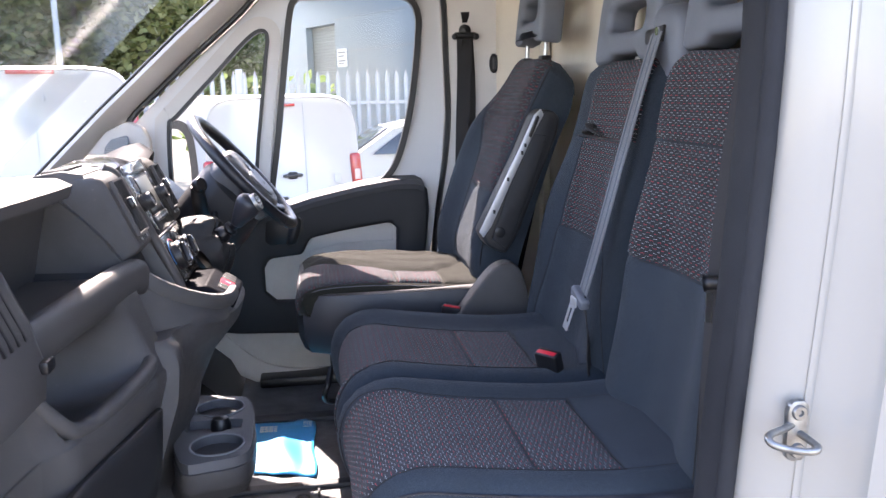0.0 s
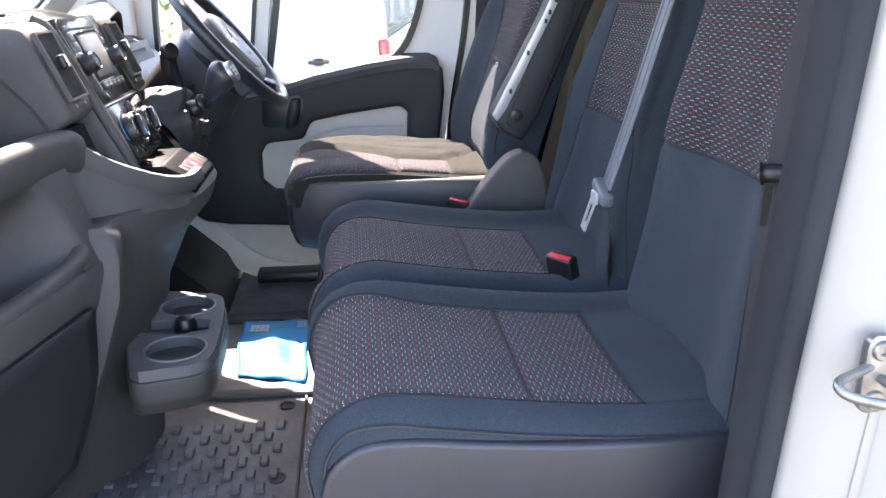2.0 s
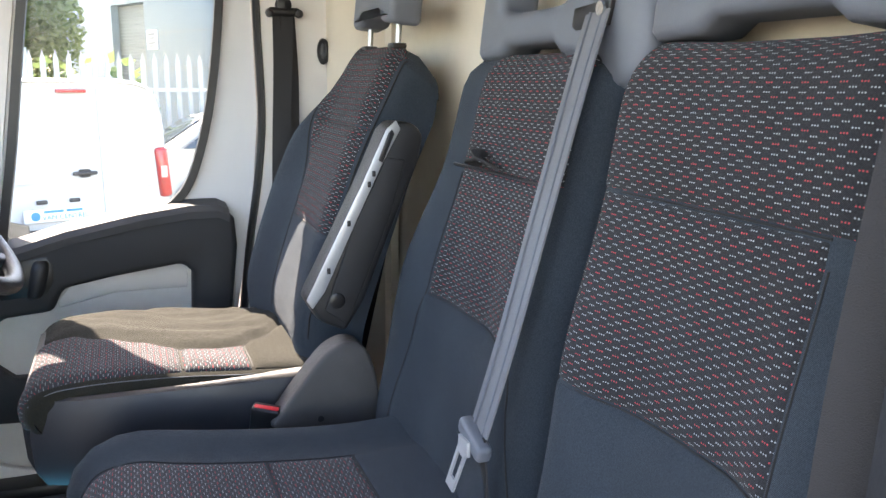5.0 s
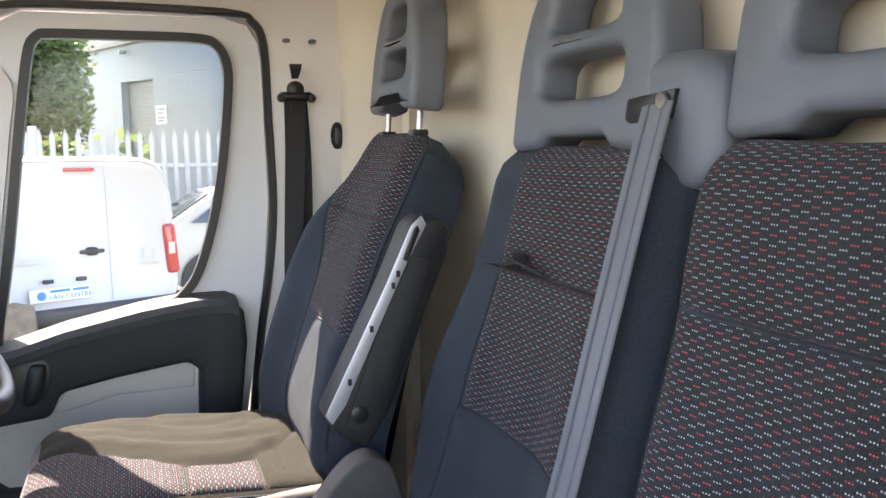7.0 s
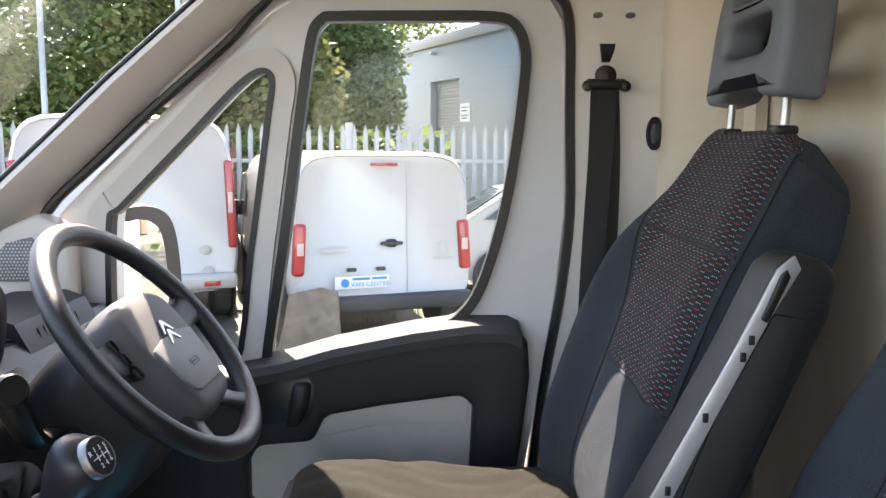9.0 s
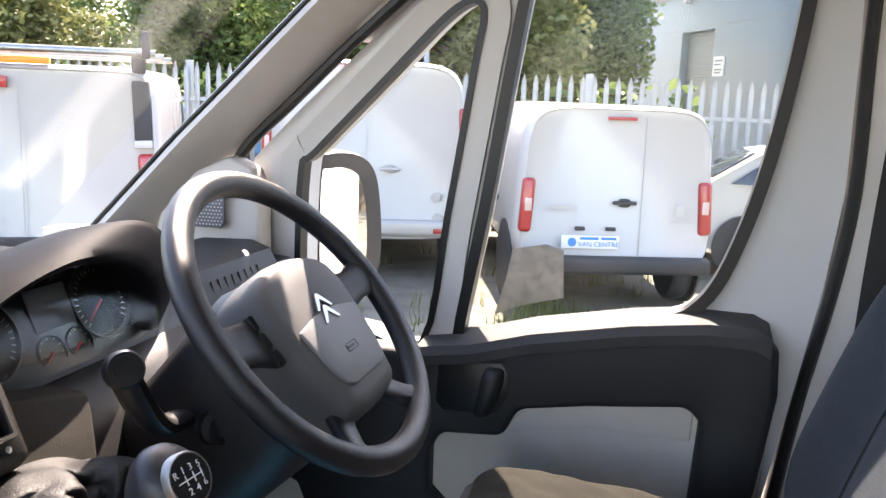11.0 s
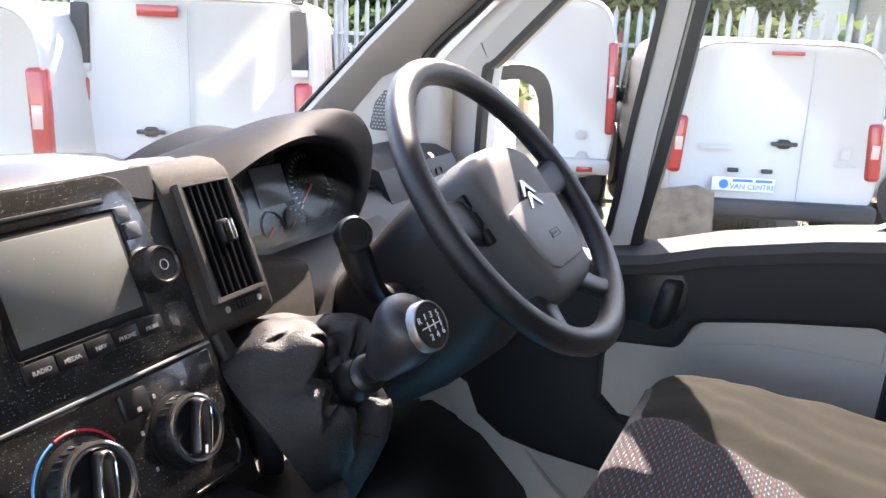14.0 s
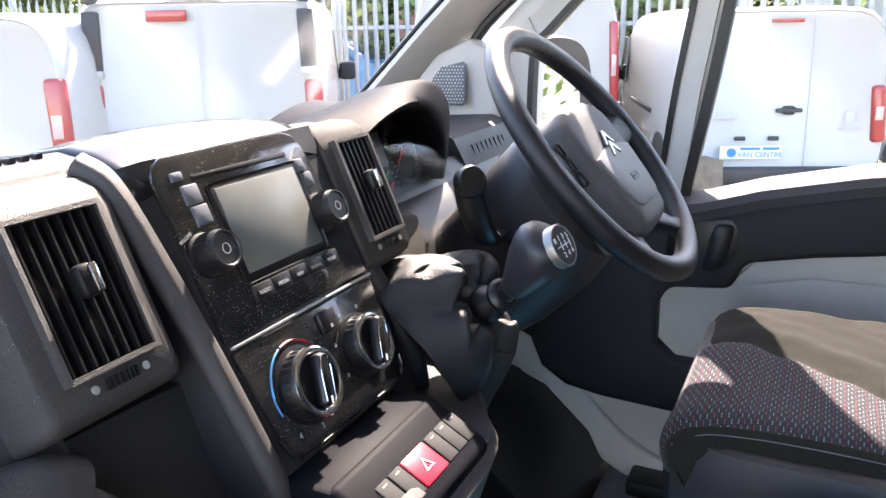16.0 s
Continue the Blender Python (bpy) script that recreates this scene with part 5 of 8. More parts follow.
for y in (1.495, 1.650):
    k = knob(radio, y, 0.070, 0.0168, 0.027, "radio_knob", ring=False)
    bm = bmesh.new()
    e = [sp(y, 0.070, 0.0258) + (V((0, 1, 0)) * math.cos(q) - SD * math.sin(q)) * 0.004 for q in steps(0.4 * math.pi + 0.4, 2.6 * math.pi - 0.4, 14)]
    sweep(bm, e, 0.0004, None, 4, up=SN)
    part("power_mark", bm, "label_ink", k)
lettering("lettering", "VOLUME", 0.004, facing(sp(1.481, 0.0525, 0.0050), V((0, 1, 0)) - SD * 0.35, -SD), "label_ink", stack)
for y in (1.538, 1.630):
    k = knob(stack, y, 0.197, 0.0300 if y < 1.6 else 0.0275, 0.022, "heater_knob")
    bm = bmesh.new()
    q = SROT @ Matrix.Rotation(radians(-18 if y < 1.6 else -25), 3, "Z")
    box(bm, sp(y, 0.197, 0.025), (0.014, 0.044, 0.013), 0.005, q, 3)
    part("grip", bm, "black", k, "raised finger grip")
    bm = bmesh.new()
    sweep(bm, smooth_path([sp(y, 0.197, 0.0312) + q @ V(p) for p in ((-0.0055, -0.018, 0), (-0.0062, 0.0, 0), (-0.0050, 0.015, 0), (0.0, 0.020, 0), (0.0050, 0.015, 0), (0.0062, 0.0, 0), (0.0055, -0.018, 0))], 3), 0.0008, None, 6)
    part("grip_edge", bm, "chrome", k, "chrome edge of the grip")
    part("pointer", new_box(sp(y, 0.197, 0.0318) + q @ V((0, -0.017, 0)), (0.0022, 0.006, 0.0006), 0, q), "print", k)
bm = bmesh.new()
sweep(bm, [sp(1.538, 0.197, 0.005) + (V((0, 1, 0)) * math.cos(q) - SD * math.sin(q)) * 0.0380 for q in steps(math.pi * 1.10, math.pi * 0.60, 14)], 0.0010, None, 5, up=SN)
part("cold_arc", bm, "blue_print", stack, "blue cold marking")
bm = bmesh.new()
sweep(bm, [sp(1.538, 0.197, 0.005) + (V((0, 1, 0)) * math.cos(q) - SD * math.sin(q)) * 0.0380 for q in steps(math.pi * 0.58, math.pi * 0.16, 14)], 0.0010, None, 5, up=SN)
part("warm_arc", bm, "red", stack, "red warm marking")
for txt, y, s in (("1", 1.575, 0.222), ("2", 1.556, 0.231), ("3", 1.541, 0.2355), ("4", 1.512, 0.231)):
    lettering("lettering", txt, 0.007, facing(sp(y, s, 0.005), (0, 1, 0), -SD), "label_ink", stack)
for q in steps(-0.5, 3.6, 5):
    part("air_mark", new_sbox(1.630 + 0.037 * math.cos(q), 0.197 - 0.037 * math.sin(q), 0.0024, 0.0034, 0.0040, 0.0050), "label_ink", stack)
k = part("heated_window_button", new_sbox(1.597, 0.161, 0.025, 0.021, 0.003, 0.0085, 0.003), "black", stack)
part("button_mark", new_sbox(1.597, 0.166, 0.0035, 0.0035, 0.008, 0.0088), "label_ink", k)


def vent(y, s0, s1, w, housing_w):
    """A slatted vent in its housing."""
    bm = bmesh.new()
    sm, sl = (s0 + s1) / 2, s1 - s0
    loft(bm, [[sp(y + u * housing_w / 2, s0 - 0.03 + (sl + 0.062) * t, h + dh if h > -0.1 else h) for u, h in [(-1.0, -0.16), (-1.0, -0.018), (-0.96, -0.005), (-0.86, 0.004), (-0.74, 0.006), (0.74, 0.006), (0.86, 0.004), (0.96, -0.005), (1.0, -0.018), (1.0, -0.16)]] for t, dh in ((0.0, -0.030), (0.05, -0.012), (0.12, -0.003), (0.2, 0.0), (0.5, 0.0), (0.92, 0.0), (0.96, -0.004), (0.99, -0.016), (1.0, -0.035))])
    house = part("vent_housing", bm, "dusty" if y > 1.6 else "dash", dashboard, "grey grained vent housing")
    # sheet on the shallow face, coloured as the shade of a deep vent
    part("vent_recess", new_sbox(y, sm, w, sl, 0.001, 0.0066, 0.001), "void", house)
    n = 8 if w > 0.065 else 7
    for i in range(n):
        yy = y - w / 2 + w * (i + 0.5) / n
        bm = bmesh.new()
        sbox(bm, yy, sm, 0.0016, sl - 0.004, 0.004, 0.0110)
        part("slat", bm, "black", house)
    bm = bmesh.new()
    frame_ring(bm, [sp(y + a * (w / 2 + 0.0025), sm + b * (sl / 2 + 0.0025), 0.004) for a, b in ((-1, -1), (1, -1), (1, 1), (-1, 1))], [sp(y + a * (w / 2 - 0.001), sm + b * (sl / 2 - 0.001), 0.004) for a, b in ((-1, -1), (1, -1), (1, 1), (-1, 1))], SN * 0.009)
    part("vent_rim", bm, "dash", house, smooth=False)
    bm = bmesh.new()
    sbox(bm, y + 0.002, sm - 0.004, 0.014, 0.022, 0.008, 0.020, 0.004)
    tab = part("vent_tab", bm, "black", house)
    part("tab_cap", new_sbox(y + 0.006, sm - 0.004, 0.006, 0.020, 0.012, 0.0215, 0.002), "chrome", tab)
    bm = bmesh.new()
    for i in range(7):
        sbox(bm, y + 0.004 - 0.012 + i * 0.004, s1 + 0.011, 0.0026, 0.008, 0.003, 0.010 - abs(i - 3) * 0.0008, 0.0006)
    part("thumb_wheel", bm, "black", house)
    for dy in (-0.018, 0.024):
        bm = bmesh.new()
        spin(bm, [(0.0, 0.006), (0.003, 0.006), (0.003, 0.0068), (0.0, 0.0068)], sp(y + dy, s1 + 0.011), SN, 12)
        part("wheel_mark", bm, "label_ink", house)


vent(1.378, 0.010, 0.112, 0.070, 0.122)
vent(1.736, 0.012, 0.113, 0.060, 0.100)
# top slots behind the vents
bm = bmesh.new()
for i in range(9):
    box(bm, (-0.335, 1.345 + i * 0.011, 1.8285), (0.045, 0.005, 0.004), 0, Matrix.Rotation(radians(-6), 3, "Y"))
part("defrost_slots", bm, "black", dashboard)
bm = bmesh.new()
loft(bm, [[(x, y, z) for x, z in [(-0.60, 1.725), (-0.44, 1.800), (-0.36, 1.824), (-0.32, 1.830), (-0.285, 1.824), (-0.27, 1.80), (-0.32, 1.74), (-0.60, 1.68)]] for y in (1.322, 1.335, 1.44, 1.458)])
part("vent_shoulder", bm, "dash", dashboard, "grey shoulder above the vent")
bm = bmesh.new()
loft(bm, [[(x, y, z) for x, z in [(-0.60, 1.71), (-0.44, 1.785), (-0.36, 1.808), (-0.32, 1.814), (-0.285, 1.81), (-0.27, 1.79), (-0.32, 1.74), (-0.60, 1.68)]] for y in (1.70, 1.71, 1.76, 1.778)])
part("vent_shoulder", bm, "dash", dashboard, "grey shoulder above the vent")
# fin between the stack and the column
bm = bmesh.new()
plate(bm, [V(p) for p in [(-0.276, 1.752, 1.812), (-0.262, 1.776, 1.765), (-0.266, 1.800, 1.728), (-0.270, 1.838, 1.704), (-0.272, 1.877, 1.694), (-0.268, 1.934, 1.681), (-0.262, 1.934, 1.662), (-0.245, 1.920, 1.612), (-0.225, 1.85, 1.575), (-0.205, 1.77, 1.565), (-0.210, 1.735, 1.65)]], V((-0.05, 0.0, 0)), 0.006)
part("side_fin", bm, "dusty", dashboard, "dusty grained fin beside the vent")

# instruments
RIDGE = [(-0.335, 1.700, 1.790), (-0.340, 1.770, 1.804), (-0.340, 1.850, 1.817), (-0.340, 1.910, 1.825), (-0.340, 1.985, 1.835), (-0.340, 2.060, 1.838), (-0.340, 2.120, 1.833), (-0.342, 2.165, 1.817), (-0.345, 2.198, 1.785), (-0.350, 2.208, 1.745), (-0.355, 2.205, 1.705)]
FRONT = [(-0.285, 1.735, 1.755), (-0.281, 1.775, 1.773), (-0.279, 1.825, 1.796), (-0.279, 1.880, 1.813), (-0.281, 1.940, 1.821), (-0.290, 2.000, 1.814), (-0.302, 2.050, 1.798), (-0.314, 2.095, 1.776), (-0.322, 2.122, 1.748), (-0.328, 2.134, 1.715), (-0.332, 2.138, 1.685)]
rd, fr_ = smooth_path(RIDGE, 5), smooth_path(FRONT, 5)
rings = []
for r, f in zip(rd, fr_):
    m1 = r.lerp(f, 0.5) + V((0.004, 0, 0.004))
    c = V((f.x, 1.98, 1.70))
    inw = (c - f).normalized()
    rings.append([r + V((-0.26, 0, -0.115)), r + V((-0.10, 0, -0.035)), r + V((-0.03, 0, -0.006)), r, r.lerp(f, 0.22) + V((0.002, 0, 0.003)), m1, r.lerp(f, 0.8) + V((0.004, 0, 0.003)), f + V((0.003, 0, 0.0)), f + inw * 0.006, f + inw * 0.010 + V((-0.006, 0, 0)), f + inw * 0.008 + V((-0.04, 0, 0)), f + inw * 0.002 + V((-0.15, 0, 0.0))])
bm = bmesh.new()
loft(bm, rings, closed=False, cap=False)
ob = part("binnacle_hood", bm, "hood_skin", dashboard, "arched grained hood over the instruments", angle=70)
cluster_n = V((0.93, 0.0, 0.36)).normalized()
cl = facing((-0.372, 2.003, 1.740), (0, 1, 0), (-0.36, 0, 0.93))


def cpt(u, v, h=0.0):
    return cl @ V((u, v, h))


bm = bmesh.new()
plate(bm, [cpt(u, v) for u, v in [(-0.165, -0.070), (-0.160, 0.01), (-0.11, 0.055), (0.0, 0.074), (0.09, 0.066), (0.130, 0.02), (0.135, -0.070)]], cl.to_3x3() @ V((0, 0, -0.02)), 0.004)
cluster = part("instrument_panel", bm, "screen", dashboard, "dark glossy instrument panel")
for u, v, r in ((-0.105, -0.010, 0.046), (0.078, -0.006, 0.046), (-0.022, -0.046, 0.020), (0.022, -0.046, 0.019)):
    bm = bmesh.new()
    cc, nn = cpt(u, v, 0.0), cl.to_3x3() @ V((0, 0, 1))
    spin(bm, [(r * 0.96, 0.0), (r, 0.004), (r * 1.06, 0.004), (r * 1.08, 0.0)], cc, nn, 32)
    dial = part("dial_ring", bm, "dash_dark", cluster)
    bm = bmesh.new()
    for i in range(25 if r > 0.03 else 9):
        q = radians(220 - 260 * i / (24 if r > 0.03 else 8))
        e = V((math.cos(q), math.sin(q)))
        a, b = cpt(u + e.x * r * 0.80, v + e.y * r * 0.80, 0.0008), cpt(u + e.x * r * 0.92, v + e.y * r * 0.92, 0.0008)
        sweep(bm, [a, b], 0.0006, None, 4)
    part("dial_marks", bm, "label_ink", cluster)
    bm = bmesh.new()
    q = radians(215)
    sweep(bm, [cpt(u, v, 0.003), cpt(u + math.cos(q) * r * 0.8, v + math.sin(q) * r * 0.8, 0.003)], [0.0016, 0.0006], None, 5)
    part("needle", bm, "red", cluster)
# small blocks in place of the window switches reflected in the lens
for u in (-0.03, 0.0):
    part("switch_reflection", new_box(cpt(u + 0.005, 0.044, 0.002), (0.008, 0.022, 0.02), 0.002, cl.to_3x3() @ Matrix.Rotation(0, 3, "X")), "black", cluster)
bm = bmesh.new()
plate(bm, [cpt(-0.035, -0.02, 0.001), cpt(0.028, -0.02, 0.001), cpt(0.028, 0.03, 0.001), cpt(-0.035, 0.03, 0.001)], cl.to_3x3() @ V((0, 0, 0.002)), 0.001)
part("trip_display", bm, "grey_plastic", cluster, "grey trip display")
bm = bmesh.new()
loft(bm, [[cpt(u, -0.074, 0.0), cpt(u, -0.071, 0.008), cpt(u, -0.090, 0.026), cpt(u, -0.125, 0.042), cpt(u, -0.20, 0.050), cpt(u, -0.20, -0.03)] for u in (-0.16, -0.1, 0.0, 0.1, 0.2)])
part("column_panel", bm, "dash_dark", dashboard, "grey panel below the instruments")

bm = bmesh.new()
loft(bm, [[cpt(u, -0.066, 0.034), cpt(u, 0.0, 0.040), cpt(u, 0.050 - abs(u + 0.01) * 0.12, 0.022), cpt(u, 0.052 - abs(u + 0.01) * 0.12, 0.020), cpt(u, 0.0, 0.037), cpt(u, -0.066, 0.031)] for u in (-0.155, -0.10, -0.05, 0.0, 0.05, 0.10, 0.13)])
lens = part("lens", bm, "glass", cluster, "clear reflecting instrument lens", angle=60)
lens.visible_shadow = False

# far side vent and the face of the driver's dash
bm = bmesh.new()
loft(bm, [[V((x, y, z)) for x, z in [(-0.50, 1.735), (-0.40, 1.740), (-0.365, 1.728), (-0.340, 1.68), (-0.332, 1.635), (-0.345, 1.62), (-0.50, 1.62)]] for y in (2.255, 2.275, 2.40, 2.50, 2.515)])
pod2 = part("far_vent_housing", bm, "dash_dark", dashboard, "dark side vent housing")
for i in range(8):
    bm = bmesh.new()
    box(bm, (-0.347, 2.31 + i * 0.020, 1.682), (0.008, 0.004, 0.060), 0, Matrix.Rotation(radians(-20), 3, "Y"))
    part("slat", bm, "black", pod2)
part("vent_recess", new_box((-0.352, 2.38, 1.682), (0.010, 0.165, 0.068), 0.003, Matrix.Rotation(radians(-20), 3, "Y")), "black", pod2)
bm = bmesh.new()
loft(bm, [[V((x, y, z)) for x, z in [(-0.60, 1.72), (-0.36, 1.70), (-0.30, 1.64), (-0.285, 1.56), (-0.31, 1.45), (-0.38, 1.33), (-0.60, 1.30)]] for y in (1.80, 1.84, 2.20, 2.45, 2.58)])
part("knee_panel", bm, "dash_dark", dashboard, "dark knee panel below the column")
bm = bmesh.new()
box(bm, (-0.345, 1.86, 1.18), (0.10, 0.05, 0.40), 0.02)
part("column_brace", bm, "black", dashboard)

# ---- steering ----
WC, WN, WU, WR = V((-0.075, 2.072, 1.752)), V((0.762, 0, 0.648)), V((-0.648, 0, 0.762)), V((0, 1, 0))
wheel = thing("steering_wheel", WC - WN * 0.2, "black leather-grained steering wheel with silver emblem", "steering wheel")


def wp(u, v, h=0.0):
    return WC + WR * u + WU * v + WN * h


bm = bmesh.new()
sweep(bm, [wp(0.184 * math.cos(q), 0.184 * math.sin(q)) for q in steps(0, 2 * math.pi, 56)[:-1]], 0.0165, 0.0150, 14, closed=True, up=WN)
part("rim", bm, "wheel_skin", wheel, "thick grained black rim")
PAD = [(-0.094, 0.030), (-0.070, 0.060), (0.0, 0.072), (0.070, 0.060), (0.094, 0.030), (0.088, -0.040), (0.070, -0.100), (0.050, -0.122), (-0.050, -0.122), (-0.070, -0.100), (-0.088, -0.040)]
po = [(p.x, p.y) for p in smooth_path([(x, y, 0) for x, y in PAD], 4, closed=True)]
bm = bmesh.new()
loft(bm, [[wp(x * k, y * k, h) for x, y in po] for k, h in ((0.98, -0.055), (1.03, -0.03), (1.02, -0.008), (0.97, 0.006), (0.92, 0.012), (0.84, 0.0150), (0.5, 0.0165), (0.2, 0.0170))])
hub = part("airbag_pad", bm, "pad_mid", wheel, "grey grained airbag cover", angle=60)
bm = bmesh.new()
LOW = [(-0.074, -0.014), (-0.03, -0.006), (0.03, -0.006), (0.074, -0.014), (0.064, -0.064), (0.054, -0.086), (0.038, -0.093), (-0.038, -0.093), (-0.054, -0.086), (-0.064, -0.064)]
plate(bm, [wp(x, y, 0.0120) for x, y in LOW], WN * 0.007, 0.003)
part("pad_panel", bm, "pad_grey", hub, "smooth lower panel of the cover")
bm = bmesh.new()
for dv in (0.0, -0.016):
    plate(bm, [wp(x, y + dv + 0.004, 0.0175) for x, y in ((-0.020, -0.008), (-0.014, -0.009), (0.0, 0.004), (0.014, -0.009), (0.020, -0.008), (0.003, 0.012), (-0.003, 0.012))], WN * 0.003, 0.0006, 1)
part("emblem", bm, "steel", hub, "silver emblem of two angled bars")
bm = bmesh.new()
frame_ring(bm, [wp(a * 0.013, -0.056 + b * 0.005, 0.0195) for a, b in ((-1, -1), (1, -1), (1, 1), (-1, 1))], [wp(a * 0.0118, -0.056 + b * 0.0038, 0.0195) for a, b in ((-1, -1), (1, -1), (1, 1), (-1, 1))], WN * 0.0006)
bar_text(bm, wp(-0.0095, -0.0575, 0.0195), WR, WU, (0.0025, 0.002, 0.0025, 0.0025, 0.002, 0.0025), 0.003, WN)
part("airbag_mark", bm, "dash_dark", hub, smooth=False)
for u, v, w, end in ((0.070, 0.0, 0.030, (0.180, 0.012)), (-0.070, 0.0, 0.030, (-0.180, 0.012)), (0.045, -0.100, 0.020, (0.092, -0.157)), (-0.045, -0.100, 0.020, (-0.092, -0.157))):
    bm = bmesh.new()
    a, b = V((u, v)), V(end)
    sweep(bm, [wp(a.x, a.y, -0.020), wp(*(a * 0.6 + b * 0.4), -0.014), wp(*(a * 0.3 + b * 0.7), -0.008), wp(b.x, b.y, -0.002)], [w * 1.15, w * 0.85, w * 0.75, w * 0.95], [0.012, 0.009, 0.009, 0.012], 12, up=WN, power=3)
    part("spoke", bm, "wheel_skin", wheel)
for u in (0.098, -0.098):
    for v in (0.022, 0.0, -0.022):
        part("spoke_button", new_box(wp(u * 0.98, v, -0.009), (0.014, 0.019, 0.010), 0.003, Matrix((WR, WU, WN)).transposed()), "black", wheel)
column = thing("steering_column", WC - WN * 0.25, "dark steering column shroud with stalks", "steering column")
bm = bmesh.new()
loft(bm, [[wp(a * math.copysign(abs(math.cos(q)) ** 0.75, math.cos(q)), c0 + b * math.copysign(abs(math.sin(q)) ** 0.75, math.sin(q)), h) for q in steps(0, 2 * math.pi, 28)[:-1]] for h, a, b, c0 in ((-0.045, 0.092, 0.088, -0.015), (-0.060, 0.104, 0.100, -0.022), (-0.12, 0.100, 0.104, -0.034), (-0.20, 0.092, 0.100, -0.042), (-0.30, 0.085, 0.090, -0.04))])
part("shroud", bm, "dash_dark", column, "dark plastic shroud")


def stalk(pts, cap):
    bm = bmesh.new()
    n = len(smooth_path(pts, 5))
    sweep(bm, smooth_path(pts, 5), [0.015 + 0.004 * math.sin(math.pi * i / n) for i in range(n)], [0.010] * n, 10, power=2.6)
    st = part("stalk", bm, "black", column, "black control stalk")
    bm = bmesh.new()
    d = (V(pts[-1]) - V(pts[-2])).normalized()
    spin(bm, [(0.0, -0.004), (0.014, -0.004), (0.0185, 0.002), (0.0185, 0.014), (0.016, 0.018), (0.0125, 0.018), (0.012, 0.0165), (0.0, 0.0165)], pts[-1], cap, 20)
    part("stalk_knob", bm, "black", st)


stalk([(-0.170, 1.960, 1.655), (-0.168, 1.917, 1.664), (-0.170, 1.888, 1.698), (-0.169, 1.864, 1.740)], (0.72, -0.58, 0.36))
stalk([(-0.175, 2.16, 1.70), (-0.175, 2.22, 1.715), (-0.170, 2.265, 1.73)], (0.2, 0.95, 0.25))
bm = bmesh.new()
spin(bm, [(0.0, 0.0), (0.020, 0.0), (0.022, 0.01), (0.020, 0.02), (0.012, 0.022), (0.010, 0.018), (0.0, 0.018)], (-0.150, 1.985, 1.640), (0.75, -0.55, 0.25), 18)
part("ignition_collar", bm, "black", column)

# ---- gear lever ----
gear = thing("gear_lever", (-0.19, 1.77, 1.60), "black gear lever in a creased leather gaiter", "gear lever")
M["leather"] = material("gaiter_leather", (0.017, 0.017, 0.018), 0.42, grain=0.6, grain_scale=700, stain=0.5, stain_scale=30, spec=0.35)
tc = V((-0.118, 1.780, 1.627))
FOOT = smooth_path([(-0.196, 1.700, 1.655), (-0.222, 1.775, 1.668), (-0.215, 1.850, 1.650), (-0.165, 1.872, 1.600), (-0.128, 1.850, 1.545), (-0.118, 1.795, 1.498), (-0.120, 1.735, 1.535), (-0.140, 1.700, 1.600)], 12, closed=True)
mid = sum(FOOT, V()) / len(FOOT)
GN = V((0.72, -0.08, 0.69)).normalized()
rings = []
N = len(FOOT)
for i in range(29):
    t = i / 28
    ring = []
    for j, p in enumerate(FOOT):
        q = 2 * math.pi * j / N
        e = p - mid
        e = (e - GN * e.dot(GN)).normalized()
        a = math.sin(math.pi * t) ** 0.7
        ridge = abs(math.sin(2.0 * q + 0.5 + 1.1 * t)) - 0.5
        crease = abs(math.sin(4.5 * q - 3.0 * t + 1.5 * noise.noise(V((e.y * 2, e.z * 2, t * 3))))) - 0.6
        lump = noise.noise(V((e.y * 1.6 + 3, e.z * 1.6, t * 4)))
        c = p.lerp(tc + e * 0.018, t ** 0.85)
        c += GN * (0.030 * math.sin(math.pi * min(1, t * 1.15)) * (1 if e.x < 0.2 else 0.75) + a * (0.022 * ridge + 0.010 * crease + 0.014 * lump))
        c -= e * a * (0.010 * crease - 0.012 * ridge)
        ring.append(c)
    rings.append(ring)
bm = bmesh.new()
loft(bm, rings)
part("gaiter", bm, "leather", gear, "creased black leather gaiter", angle=80)
bm = bmesh.new()
sweep(bm, smooth_path([sp(1.706, 0.120, -0.012), sp(1.712, 0.16, -0.010), sp(1.722, 0.205, -0.012), sp(1.735, 0.26, -0.020), sp(1.735, 0.32, -0.045)], 6), 0.010, 0.012, 10)
part("gaiter_frame", bm, "dash_dark", gear, "dark edge beside the gaiter")
KB = V((0.48, -0.12, 0.80)).normalized()
KA = V((0.865, -0.14, 0.45)).normalized()
bm = bmesh.new()
spin(bm, [(0.0, -0.018), (0.014, -0.018), (0.019, -0.010), (0.0205, 0.0), (0.018, 0.010), (0.012, 0.016), (0.0105, 0.022), (0.015, 0.0235), (0.0175, 0.027), (0.0175, 0.031), (0.014, 0.035), (0.010, 0.036), (0.009, 0.048), (0.0, 0.048)], tc + V((0.010, -0.004, 0.006)), (0.72, -0.42, 0.55), 24)
part("collar", bm, "black", gear, "smooth black collar")
kc = V((-0.052, 1.752, 1.694))
bm = bmesh.new()
kx = KA - KB * KA.dot(KB)
kx.normalize()
ky = KB.cross(kx)
rings = []
